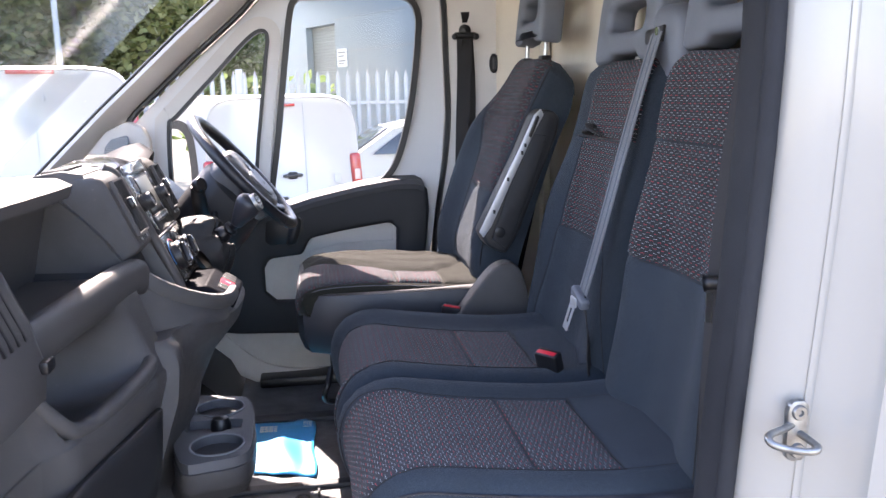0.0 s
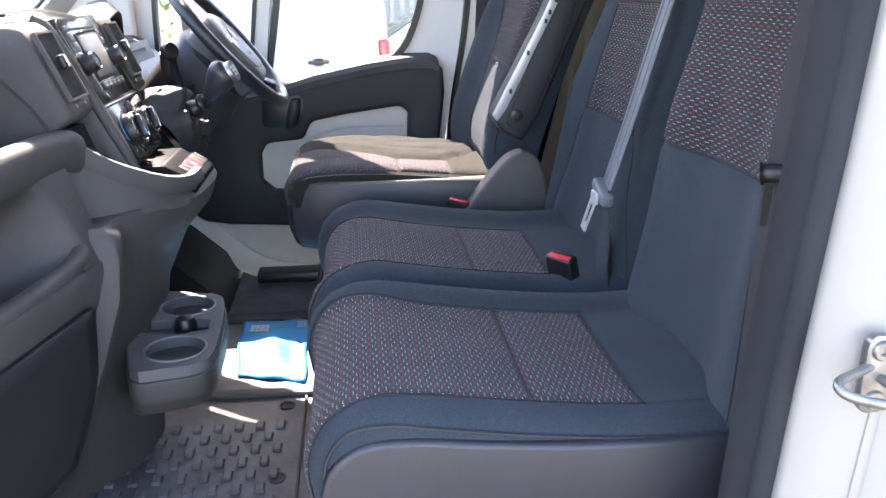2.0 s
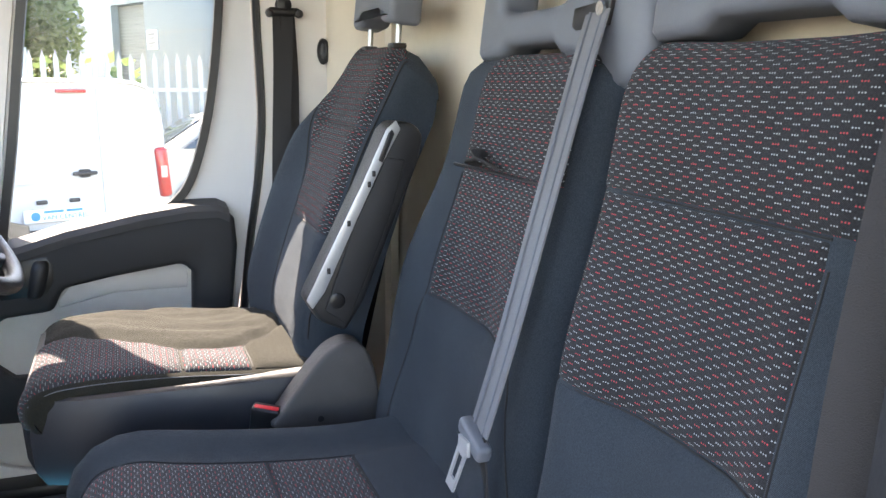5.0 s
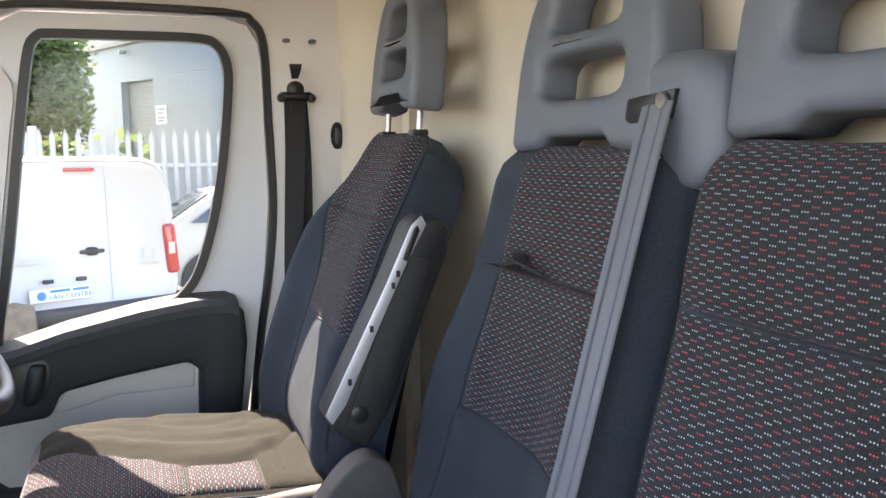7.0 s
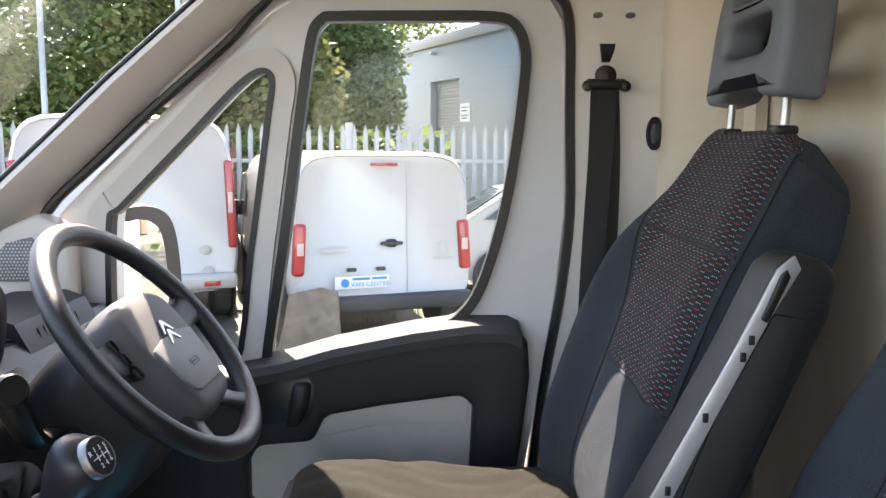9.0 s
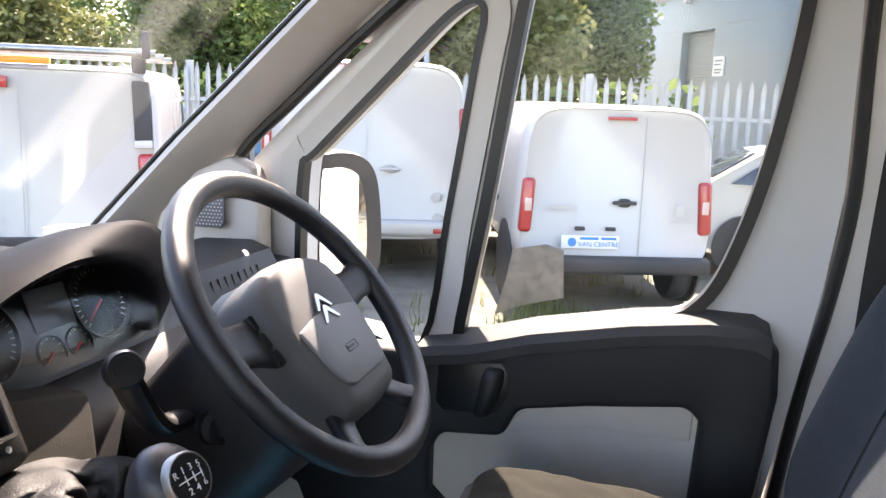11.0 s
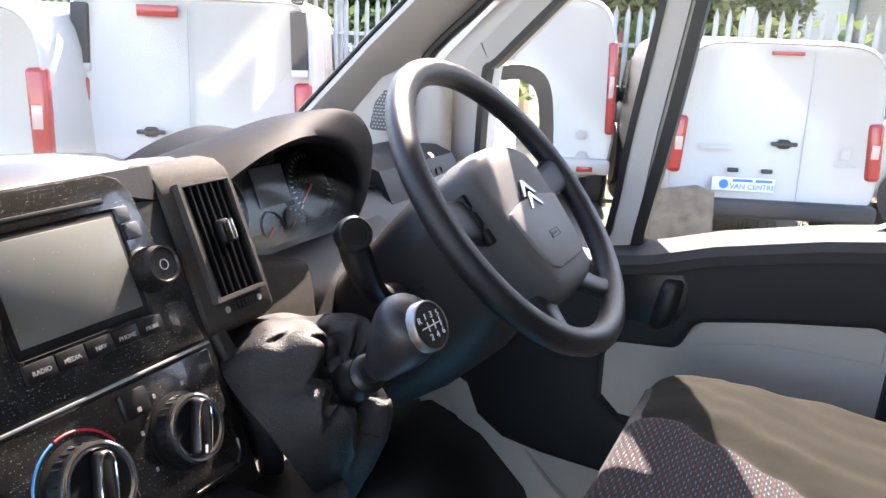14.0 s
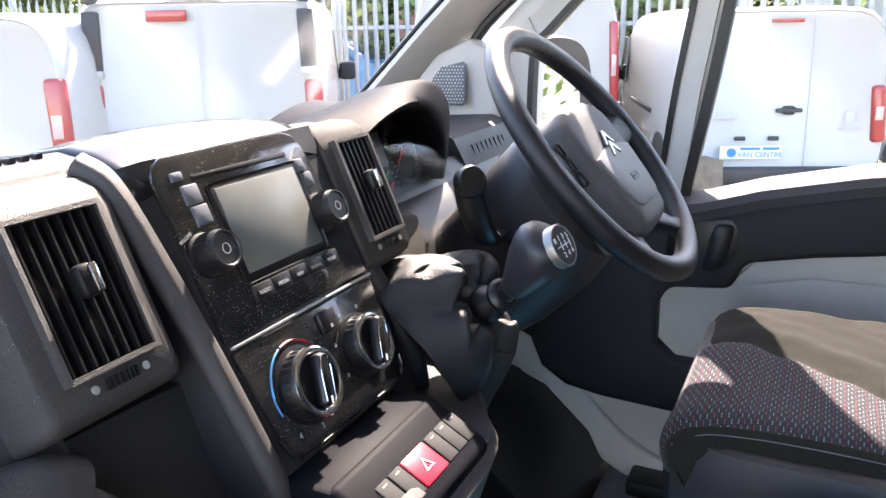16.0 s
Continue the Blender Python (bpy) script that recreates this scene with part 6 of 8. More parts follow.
for h, r, o in ((-0.044, 0.010, 0.0), (-0.040, 0.0135, 0.0), (-0.030, 0.0165, 0.001), (-0.016, 0.0215, 0.002), (0.0, 0.0265, 0.003), (0.014, 0.0285, 0.003), (0.024, 0.0270, 0.002), (0.031, 0.0220, 0.001), (0.035, 0.0140, 0.0), (0.0365, 0.004, 0.0)):
    rings.append([kc + KB * h + kx * o + (kx * math.cos(q) * 1.04 + ky * math.sin(q)) * r for q in steps(0, 2 * math.pi, 30)[:-1]])
loft(bm, rings)
kb = part("knob", bm, "vinyl", gear, "smooth black gear knob", angle=60)
dc = kc + KB * 0.011 + kx * 0.0045
bm = bmesh.new()
spin(bm, [(0.0, 0.008), (0.0205, 0.008), (0.0212, 0.0266), (0.0203, 0.0280), (0.0192, 0.0280), (0.0190, 0.0272), (0.0, 0.0272)], dc, KA, 30)
part("knob_ring", bm, "worn_steel", kb, "silver ring round the shift pattern")
bm = bmesh.new()
spin(bm, [(0.0, 0.025), (0.0191, 0.025), (0.0191, 0.0275), (0.0, 0.0277)], dc, KA, 28)
part("knob_disc", bm, "black", kb)
ku = (V((-0.30, 0, 1.0)) - KA * V((-0.30, 0, 1.0)).dot(KA)).normalized()
kr = ku.cross(KA)
km = facing(dc + KA * 0.0279, kr, ku)
for txt, u, v in (("R", -0.0125, 0.007), ("1", -0.0045, 0.008), ("3", 0.0035, 0.008), ("5", 0.0115, 0.007), ("2", -0.0045, -0.009), ("4", 0.0035, -0.009), ("6", 0.0115, -0.008)):
    lettering("lettering", txt, 0.0078, km @ Matrix.Translation((u, v, 0)), "print", kb)
bm = bmesh.new()
for u in (-0.0045, 0.0035, 0.0115):
    sweep(bm, [km @ V((u, -0.004, 0)), km @ V((u, 0.004, 0))], 0.0006, None, 4)
sweep(bm, [km @ V((-0.0125, 0, 0)), km @ V((0.0115, 0, 0))], 0.0006, None, 4)
part("gate_mark", bm, "print", kb)

# ---- arm rest, belts and small things in the cab ----
bm = bmesh.new()
POD = [(0.515, 1.603), (0.535, 1.566), (0.582, 1.543), (0.618, 1.600), (0.672, 1.735), (0.716, 1.840), (0.724, 1.882), (0.706, 1.902), (0.672, 1.905), (0.655, 1.890), (0.615, 1.800), (0.560, 1.690)]
plate(bm, [V((x, 1.880, z)) for x, z in POD], V((0, -0.072, 0)), 0.010, 3)
pod_ = part("arm_rest", bm, "dash_dark", driver_seat, "dark plastic folding arm rest, folded up")
bm = bmesh.new()
plate(bm, [V((x, 1.810, z)) for x, z in [(0.545, 1.585), (0.582, 1.560), (0.612, 1.620), (0.662, 1.745), (0.690, 1.840), (0.655, 1.845), (0.600, 1.735)]], V((0, -0.005, 0)), 0.003)
part("side_plate", bm, "door_dark", pod_, "dark brown inset side plate")
bm = bmesh.new()
plate(bm, [V((x, 1.8075, z)) for x, z in [(0.513, 1.605), (0.524, 1.590), (0.545, 1.618), (0.60, 1.735), (0.652, 1.842), (0.680, 1.892), (0.672, 1.907), (0.655, 1.892), (0.612, 1.800), (0.556, 1.690)]], V((0, -0.0045, 0)), 0.002)
part("edge_strip", bm, "silver", pod_, "pale silver edge strip")
bm = bmesh.new()
plate(bm, [V((x, 1.8040, z)) for x, z in [(0.640, 1.840), (0.647, 1.836), (0.668, 1.884), (0.664, 1.892), (0.658, 1.886)]], V((0, -0.004, 0)), 0.001)
part("latch_slot", bm, "black", pod_)
for x, z in ((0.632, 1.818), (0.624, 1.800), (0.588, 1.735), (0.552, 1.655)):
    part("latch_mark", new_box((x, 1.8025, z), (0.006, 0.004, 0.010), 0.001), "black", pod_)
bm = bmesh.new()
spin(bm, [(0.0, 0.0), (0.013, 0.0), (0.014, 0.004), (0.010, 0.006), (0.0, 0.005)], (0.566, 1.8055, 1.602), (0, -1, 0), 20)
part("pivot_cap", bm, "black", pod_, "round black pivot cap")
bm = bmesh.new()
HIN = [(0.455, 1.372), (0.470, 1.395), (0.510, 1.448), (0.556, 1.500), (0.600, 1.515), (0.632, 1.490), (0.650, 1.42), (0.645, 1.35), (0.52, 1.34)]
plate(bm, [V((p.x, 1.895, p.y)) for p in smooth_path([(x, z, 0) for x, z in HIN], 3, closed=True)], V((0, -0.060, 0)), 0.008, 3)
hinge = part("hinge_cover", bm, "dash", driver_seat, "grey plastic hinge cover")
bm = bmesh.new()
spin(bm, [(0.0, 0.0), (0.006, 0.0), (0.006, 0.002), (0.0, 0.001)], (0.541, 1.835, 1.378), (0, -1, 0), 14)
part("hinge_screw", bm, "black", hinge)
bm = bmesh.new()
sweep(bm, smooth_path([(0.13, 1.93, 1.235), (0.12, 1.90, 1.20), (0.11, 1.90, 1.165), (0.13, 1.93, 1.14), (0.22, 1.95, 1.14)], 5), 0.008, None, 8)
part("slide_handle", bm, "black", driver_seat, "black seat slide handle")
bm = bmesh.new()
sweep(bm, smooth_path([(0.58, 2.425, 1.44), (0.545, 2.43, 1.425), (0.52, 2.43, 1.405), (0.50, 2.43, 1.38)], 4), 0.010, 0.006, 8)
part("recline_lever", bm, "black", driver_seat)
# pull loop of the middle seat
bm = bmesh.new()
sweep(bm, smooth_path([(0.722, 1.50, 1.853), (0.700, 1.512, 1.868), (0.702, 1.53, 1.878), (0.715, 1.54, 1.870), (0.700, 1.55, 1.862), (0.722, 1.575, 1.853)], 5), 0.010, 0.003, 6)
part("pull_loop", bm, "belt_dark", mid_seat, "black webbing pull loop")
bm = bmesh.new()
sweep(bm, [mid_fb(0.7125, v, 0.003) for v in steps(0.15, 0.80, 14)], 0.0022, 0.002, 8)
part("back_fold", bm, "black", mid_seat, "dark fold line across the backrest")
# bench frame
bench_box = thing("seat_base", (0.5, 1.28, FLOOR), "black steel base under the passenger seats", "seat base")
bm = bmesh.new()
loft(bm, [[V((x, y, z)) for x, y in [(0.26 + g, 0.83), (0.80, 0.83), (0.80, 1.74), (0.26 + g, 1.74)]] for z, g in ((1.24, -0.04), (1.18, 0.0), (FLOOR, 0.04))])
part("box", bm, "black", bench_box)
bm = bmesh.new()
sweep(bm, smooth_path([(0.30, 0.86, 1.02), (0.20, 0.90, 1.04), (0.17, 1.0, 1.10), (0.17, 1.2, 1.13), (0.17, 1.5, 1.13), (0.19, 1.68, 1.10), (0.28, 1.72, 1.02)], 6), 0.008, None, 8)
part("front_rail", bm, "black", bench_box, "black tubular front rail")
bm = bmesh.new()
sweep(bm, [(0.205, 1.745, 1.23), (0.17, 1.77, 1.10), (0.19, 1.79, 1.0), (0.30, 1.79, 0.992)], 0.022, 0.012, 8, power=3)
part("bracket", bm, "black", bench_box, "black seat mounting bracket")
# belt tower between the head restraints
tower = thing("belt_tower", (0.80, 1.325, 1.98), "grey moulded belt guide between the head restraints", "belt guide")
bm = bmesh.new()
loft(bm, [[V((0.768 + dx, 1.333 + 0.089 * k * math.copysign(abs(c) ** 0.62, c), 2.012 + (0.094 if s > 0 else 0.05) * k * math.copysign(abs(s) ** 0.62, s))) for c, s in ((math.cos(q), math.sin(q)) for q in steps(0, 2 * math.pi, 36)[:-1])] for dx, k in ((0.0, 0.55), (0.001, 0.78), (0.004, 0.88), (0.010, 0.95), (0.020, 0.99), (0.035, 1.0), (0.10, 1.0))])
part("cover", bm, "grey_plastic", tower, angle=70)
bm = bmesh.new()
plate(bm, [V((0.762, y, z)) for y, z in [(1.302, 2.066), (1.385, 2.060), (1.390, 2.038), (1.380, 2.033), (1.312, 2.036)]], V((0.012, 0, 0)), 0.002)
part("belt_mouth", bm, "black", tower)
bm = bmesh.new()
spin(bm, [(0.0, 0.0), (0.008, 0.0), (0.008, 0.004), (0.0, 0.004)], (0.760, 1.318, 2.055), (-1, 0, 0), 14)
part("belt_bolt", bm, "chrome", tower)


def ribbon(bm, pts, w, across, n=8, thick=0.0012):
    """Flat webbing along a line; across gives its width direction at each end."""
    p = smooth_path(pts, n)
    k = len(p)
    rings = []
    for i, q in enumerate(p):
        a = V(across[0]).lerp(V(across[1]), i / (k - 1)).normalized()
        d = (p[min(i + 1, k - 1)] - p[max(i - 1, 0)]).normalized()
        a = (a - d * a.dot(d)).normalized()
        o = a.cross(d).normalized()
        ww = w if not isinstance(w, tuple) else w[0] + (w[1] - w[0]) * i / (k - 1)
        rings.append([q - a * ww / 2 - o * thick, q + a * ww / 2 - o * thick, q + a * ww / 2 + o * thick, q - a * ww / 2 + o * thick])
    loft(bm, rings)


mid_belt = thing("middle_seat_belt", (0.63, 1.32, 1.37), "grey webbing lap and shoulder belt of the middle seat", "seat belt")
bm = bmesh.new()
ribbon(bm, [(0.762, 1.330, 2.052), (0.735, 1.324, 1.97), (0.690, 1.316, 1.82), (0.650, 1.316, 1.67), (0.622, 1.324, 1.560)], 0.052, ((0.05, 1, 0), (0.10, 1, 0.15)))
part("webbing", bm, "belt", mid_belt, "grey ribbed webbing")
bm = bmesh.new()
for dy in (-0.012, 0.012):
    ribbon(bm, [(0.760, 1.330 + dy, 2.052), (0.7325, 1.324 + dy, 1.97), (0.6875, 1.316 + dy, 1.82), (0.6475, 1.316 + dy, 1.67), (0.6195, 1.324 + dy, 1.560)], 0.004, ((0.05, 1, 0), (0.10, 1, 0.15)))
part("webbing_stripe", bm, "grey_plastic", mid_belt)
bm = bmesh.new()
ribbon(bm, [(0.622, 1.326, 1.555), (0.630, 1.318, 1.48), (0.635, 1.315, 1.41), (0.655, 1.305, 1.355)], (0.050, 0.040), ((0.1, 1, 0.1), (0.7, 0.7, 0)))
part("lap_webbing", bm, "belt_dark", mid_belt, "dark lap webbing")
bm = bmesh.new()
box(bm, (0.616, 1.324, 1.550), (0.020, 0.066, 0.022), 0.006, Matrix.Rotation(radians(18), 3, "X"), 3)
tongue = part("tongue", bm, "grey_plastic", mid_belt, "grey belt tongue")
bm = bmesh.new()
tp = [V((0.606, 1.340, 1.546)), V((0.606, 1.316, 1.540)), V((0.592, 1.328, 1.482)), V((0.592, 1.350, 1.486))]
tc_ = sum(tp, V()) / 4
frame_ring(bm, tp, [tc_ + (p - tc_) * 0.55 for p in tp], V((-0.003, 0, 0)))
box(bm, (0.604, 1.328, 1.541), (0.005, 0.030, 0.020), 0.002)
part("tongue_blade", bm, "silver", tongue, "bright steel tongue")
buckle = thing("belt_buckle", (0.57, 1.335, 1.36), "black belt buckle with red release button", "belt buckle", "belt buckles")
BR = Matrix.Rotation(radians(38), 3, "Z") @ Matrix.Rotation(radians(-18), 3, "Y")
bm = bmesh.new()
box(bm, V((0.562, 1.335, 1.398)), (0.026, 0.052, 0.094), 0.005, BR, 3)
part("case", bm, "black", buckle)
part("release_button", new_box(V((0.562, 1.335, 1.398)) + BR @ V((-0.003, 0, 0.0445)), (0.012, 0.044, 0.007), 0.002, BR), "red", buckle, "red release button")
bm = bmesh.new()
frame_ring(bm, [V((0.562, 1.335, 1.398)) + BR @ V((-0.0155, a * 0.014, b * 0.012 - 0.012)) for a, b in ((-1, -1), (1, -1), (1, 1), (-1, 1))], [V((0.562, 1.335, 1.398)) + BR @ V((-0.0155, a * 0.012, b * 0.010 - 0.012)) for a, b in ((-1, -1), (1, -1), (1, 1), (-1, 1))], BR @ V((-0.0008, 0, 0)))
part("case_mark", bm, "dash", buckle)
b2 = copy_thing(buckle, pose(0.445, 1.868, 1.318, 0, 14, 30))
tagged(b2, "black driver's belt buckle with red release button")
# driver's belt
drv_belt = thing("driver_seat_belt", (0.61, 2.52, 1.55), "dark webbing driver's belt hanging from the pillar", "seat belt")
bm = bmesh.new()
ribbon(bm, [(0.617, 2.524, 2.125), (0.614, 2.520, 2.00), (0.605, 2.512, 1.85), (0.597, 2.50, 1.72), (0.590, 2.48, 1.56), (0.59, 2.47, 1.42)], (0.050, 0.034), ((1, 0.1, 0), (0.9, -0.4, 0)))
part("webbing", bm, "belt_dark", drv_belt)
bm = bmesh.new()
ribbon(bm, [(0.628, 2.530, 2.125), (0.634, 2.532, 1.98), (0.632, 2.528, 1.80), (0.625, 2.52, 1.60), (0.62, 2.51, 1.42)], (0.046, 0.030), ((1, 0.5, 0), (0.6, -0.8, 0)))
part("webbing", bm, "belt_dark", drv_belt)
bm = bmesh.new()
box(bm, (0.620, 2.520, 2.132), (0.078, 0.020, 0.020), 0.008, None, 3)
spin(bm, [(0.0, 0.0), (0.020, 0.0), (0.018, 0.014), (0.0, 0.018)], (0.620, 2.528, 2.148), (0, -1, 0), 18)
part("anchor", bm, "black", drv_belt, "black plastic belt anchor")
for dx in (-0.035, 0.035):
    bm = bmesh.new()
    spin(bm, [(0.0, -0.011), (0.008, -0.009), (0.011, 0.0), (0.008, 0.009), (0.0, 0.011)], (0.620 + dx, 2.514, 2.128), (0, 1, 0), 12)
    part("anchor_lug", bm, "black", drv_belt)
hook = thing("coat_hook", (0.62, 2.53, 2.18), "small black coat hook on the pillar", "coat hook")
bm = bmesh.new()
loft(bm, [[V((0.62 + a * w, 2.535 - d, 2.187 + z)) for a in (-1, 1)] + [V((0.62 + a * w, 2.525 - d, 2.187 + z)) for a in (1, -1)] for z, w, d in ((0.018, 0.014, 0.012), (0.004, 0.012, 0.012), (-0.014, 0.007, 0.0))])
part("hook", bm, "black", hook)
PLUG = Matrix.Translation((0.716, 2.533, 2.042)) @ Matrix.Rotation(radians(48), 4, "Z")
oval = thing("grip_plug", (0.716, 2.533, 2.04), "black oval plug in the bulkhead", "trim plug")
bm = bmesh.new()
loft(bm, [[PLUG @ V((0.006 - h, r * 0.017 * math.cos(q), r * 0.032 * math.sin(q))) for q in steps(0, 2 * math.pi, 22)[:-1]] for r, h in ((1.0, 0.0), (1.0, 0.005), (0.8, 0.008), (0.66, 0.006), (0.5, 0.003))])
part("plug", bm, "black", oval)
part("plug_slot", new_box(PLUG @ V((0.002, 0, 0)), (0.004, 0.008, 0.036), 0.002, PLUG.to_3x3()), "dash", oval)
for x in (0.60, 0.66):
    bm = bmesh.new()
    spin(bm, [(0.0, 0.0), (0.009, 0.0), (0.009, 0.004), (0.0, 0.005)], (x, 2.515, 2.258), (0, -0.3, -1), 14)
    solid("trim_stud", bm, "grey_plastic", "small grey trim stud near the roof", "trim stud", "trim studs")
# outer passenger belt beside the jamb
near_belt = thing("passenger_seat_belt", (0.64, 0.83, 1.3), "dark webbing passenger belt hanging beside the jamb", "seat belt")
bm = bmesh.new()
ribbon(bm, [(0.720, 0.800, 2.36), (0.690, 0.812, 2.10), (0.665, 0.822, 1.90), (0.652, 0.828, 1.72), (0.645, 0.826, 1.50), (0.64, 0.82, 1.28)], 0.050, ((0.6, -0.8, 0), (0.5, -0.85, 0)))
part("webbing", bm, "belt_dark", near_belt)
bm = bmesh.new()
sweep(bm, smooth_path([(0.690, 0.79, 1.690), (0.660, 0.80, 1.692), (0.640, 0.832, 1.692), (0.628, 0.842, 1.690)], 4), [0.010] * 12 + [0.013], None, 10)
part("tongue", bm, "black", near_belt, "grey belt tongue")
bm = bmesh.new()
plate(bm, [(0.632, 0.84, 1.675), (0.642, 0.84, 1.675), (0.640, 0.84, 1.635), (0.632, 0.84, 1.635)], V((0, 0.003, 0)))
part("tongue_blade", bm, "steel", near_belt)

# bag on the floor
bag = thing("plastic_bag", (0.0, 1.97, FLOOR), "flat bright blue plastic bag on the floor", "bag")
bm = bmesh.new()


def bag_f(a, b):
    p = V((-0.112, 2.190, 0)).lerp(V((0.076, 2.166, 0)), b).lerp(V((-0.086, 1.850, 0)).lerp(V((0.076, 1.804, 0)), b), a)
    return p + V((0.004 * math.sin(9 * a), 0.003 * math.sin(11 * b), FLOOR + 0.014 + 0.010 * noise.noise(V((a * 3, b * 3, 1))) - 0.008 * (abs(a - 0.5) * 2) ** 4))


surface(bm, bag_f, steps(0, 1, 24), steps(0, 1, 16))
ob = part("sheet", bm, "bag", bag)
ob.modifiers.new("thick", "SOLIDIFY").thickness = 0.003
for a, wd in ((0.20, 0.05), (0.25, 0.10), (0.30, 0.08)):
    bm = bmesh.new()
    p = bag_f(a, 0.12)
    bar_text(bm, p + V((0, 0, 0.004)), (1, -0.05, 0), (0, 1, 0), (0.012, 0.010, 0.014, 0.009), 0.012, (0, 0, 1))
    part("print", bm, "print", bag, "pale printed marks", smooth=False)
bm = bmesh.new()
for i in range(5):
    bar_text(bm, bag_f(0.10 + 0.12 * i / 5, 0.80) + V((0, 0, 0.004)), (1, -0.05, 0), (0, 1, 0), (0.008, 0.006, 0.009), 0.003, (0, 0, 1))
part("print", bm, "print", bag, "pale printed marks", smooth=False)

# raised rubber treads on the floor
bm = bmesh.new()
rnd = random.Random(4)
for i in range(13):
    for j in range(12):
        x, y = -0.50 + i * 0.043 + (0.0215 if j % 2 else 0), 1.12 + j * 0.045
        if x < 0.06:
            box(bm, (x, y, FLOOR + 0.003), (0.018, 0.031, 0.008), 0.003, None, 1)
solid("floor_treads", bm, "floor", "raised rubber treads of the floor mat", "floor mat", kind="stuff")
bm = bmesh.new()
box(bm, (0.085, 1.52, FLOOR + 0.002), (0.006, 0.46, 0.006), 0.001)
box(bm, (0.02, 1.755, FLOOR + 0.006), (0.42, 0.03, 0.012), 0.004)
box(bm, (0.02, 2.20, FLOOR + 0.006), (0.36, 0.05, 0.014), 0.004)
solid("floor_trim", bm, "rubber", "rubber ridges of the cab floor", "floor trim", kind="structure")
# drain plugs in the mat
for x, y in ((0.045, 1.70), (0.045, 1.42)):
    bm = bmesh.new()
    spin(bm, [(0.016, 0.0), (0.018, 0.003), (0.013, 0.004), (0.012, 0.001), (0.0, 0.001)], (x, y, FLOOR), (0, 0, 1), 18)
    solid("floor_plug", bm, "rubber", "round rubber plug in the floor mat", "floor plug", "floor plugs")
# wheel arch bulge beside the pedals
bm = bmesh.new()
loft(bm, [[V((x, y, z)) for x, z in [(-0.55, FLOOR), (-0.52, 1.16), (-0.42, 1.20), (-0.30, 1.16), (-0.20, 1.07), (-0.16, FLOOR)]] for y in (2.22, 2.30, 2.42, 2.60)])
solid("wheel_arch", bm, "black", "black carpeted wheel arch in the footwell", "wheel arch", kind="structure", angle=60)
# tweeter grille on the foot of the front pillar
bm = bmesh.new()
plate(bm, [V(p) for p in ((-0.62, 2.528, 1.70), (-0.402, 2.545, 1.70), (-0.402, 2.545, 1.825), (-0.420, 2.543, 1.862), (-0.462, 2.540, 1.882), (-0.53, 2.535, 1.85), (-0.60, 2.530, 1.77))], V((0, 0.05, 0)), 0.008)
solid("wall_pillar_foot", bm, "trim", "pale grey foot of the front pillar trim", "pillar trim", kind="structure")
grille = thing("speaker_grille", (-0.50, 2.53, 1.76), "perforated pale speaker grille on the pillar", "speaker grille")
gm = facing((-0.498, 2.522, 1.795), (1, 0.08, 0), (0, 0, 1)) @ Matrix.Scale(1.22, 4)
bm = bmesh.new()
GO = [(-0.034, -0.030), (-0.030, -0.034), (0.026, -0.034), (0.031, -0.028), (0.033, 0.030), (0.028, 0.036), (-0.010, 0.027), (-0.026, 0.008)]
plate(bm, [gm @ V((x, y, 0)) for x, y in GO], gm.to_3x3() @ V((0, 0, 0.004)), 0.0015)
part("plate", bm, "grey_plastic", grille)
bm = bmesh.new()
for i in range(11):
    for j in range(12):
        x, y = -0.028 + i * 0.0053 + (0.00265 if j % 2 else 0), -0.029 + j * 0.0052
        if x > 0.028 or y > 0.030 or y > 0.022 + x * 0.9 + 0.016:
            continue
        c = gm @ V((x, y, 0.0043))
        bmesh.ops.create_circle(bm, segments=6, radius=0.0017, cap_ends=True, matrix=facing(c, gm.to_3x3().col[0], gm.to_3x3().col[1]))
ob = part("perforation", bm, "trim", grille)

# ---- outside ----
GZ = 0.12
bm = bmesh.new()
n = 60
gx = [-600, -200, -80, -40] + steps(-25, 25, n) + [40, 80, 200, 600]
gy = [-600, -200, -60, -25] + steps(-15, 40, n) + [60, 120, 300, 700]
gv = [[bm.verts.new((x, y, GZ + 0.035 * noise.noise(V((x * 0.7, y * 0.7, 0))) - 0.02)) for y in gy] for x in gx]
for i in range(len(gx) - 1):
    for j in range(len(gy) - 1):
        bm.faces.new((gv[i][j], gv[i + 1][j], gv[i + 1][j + 1], gv[i][j + 1]))
solid("ground", bm, "gravel", "pale gravel yard with weeds", "ground", kind="structure")


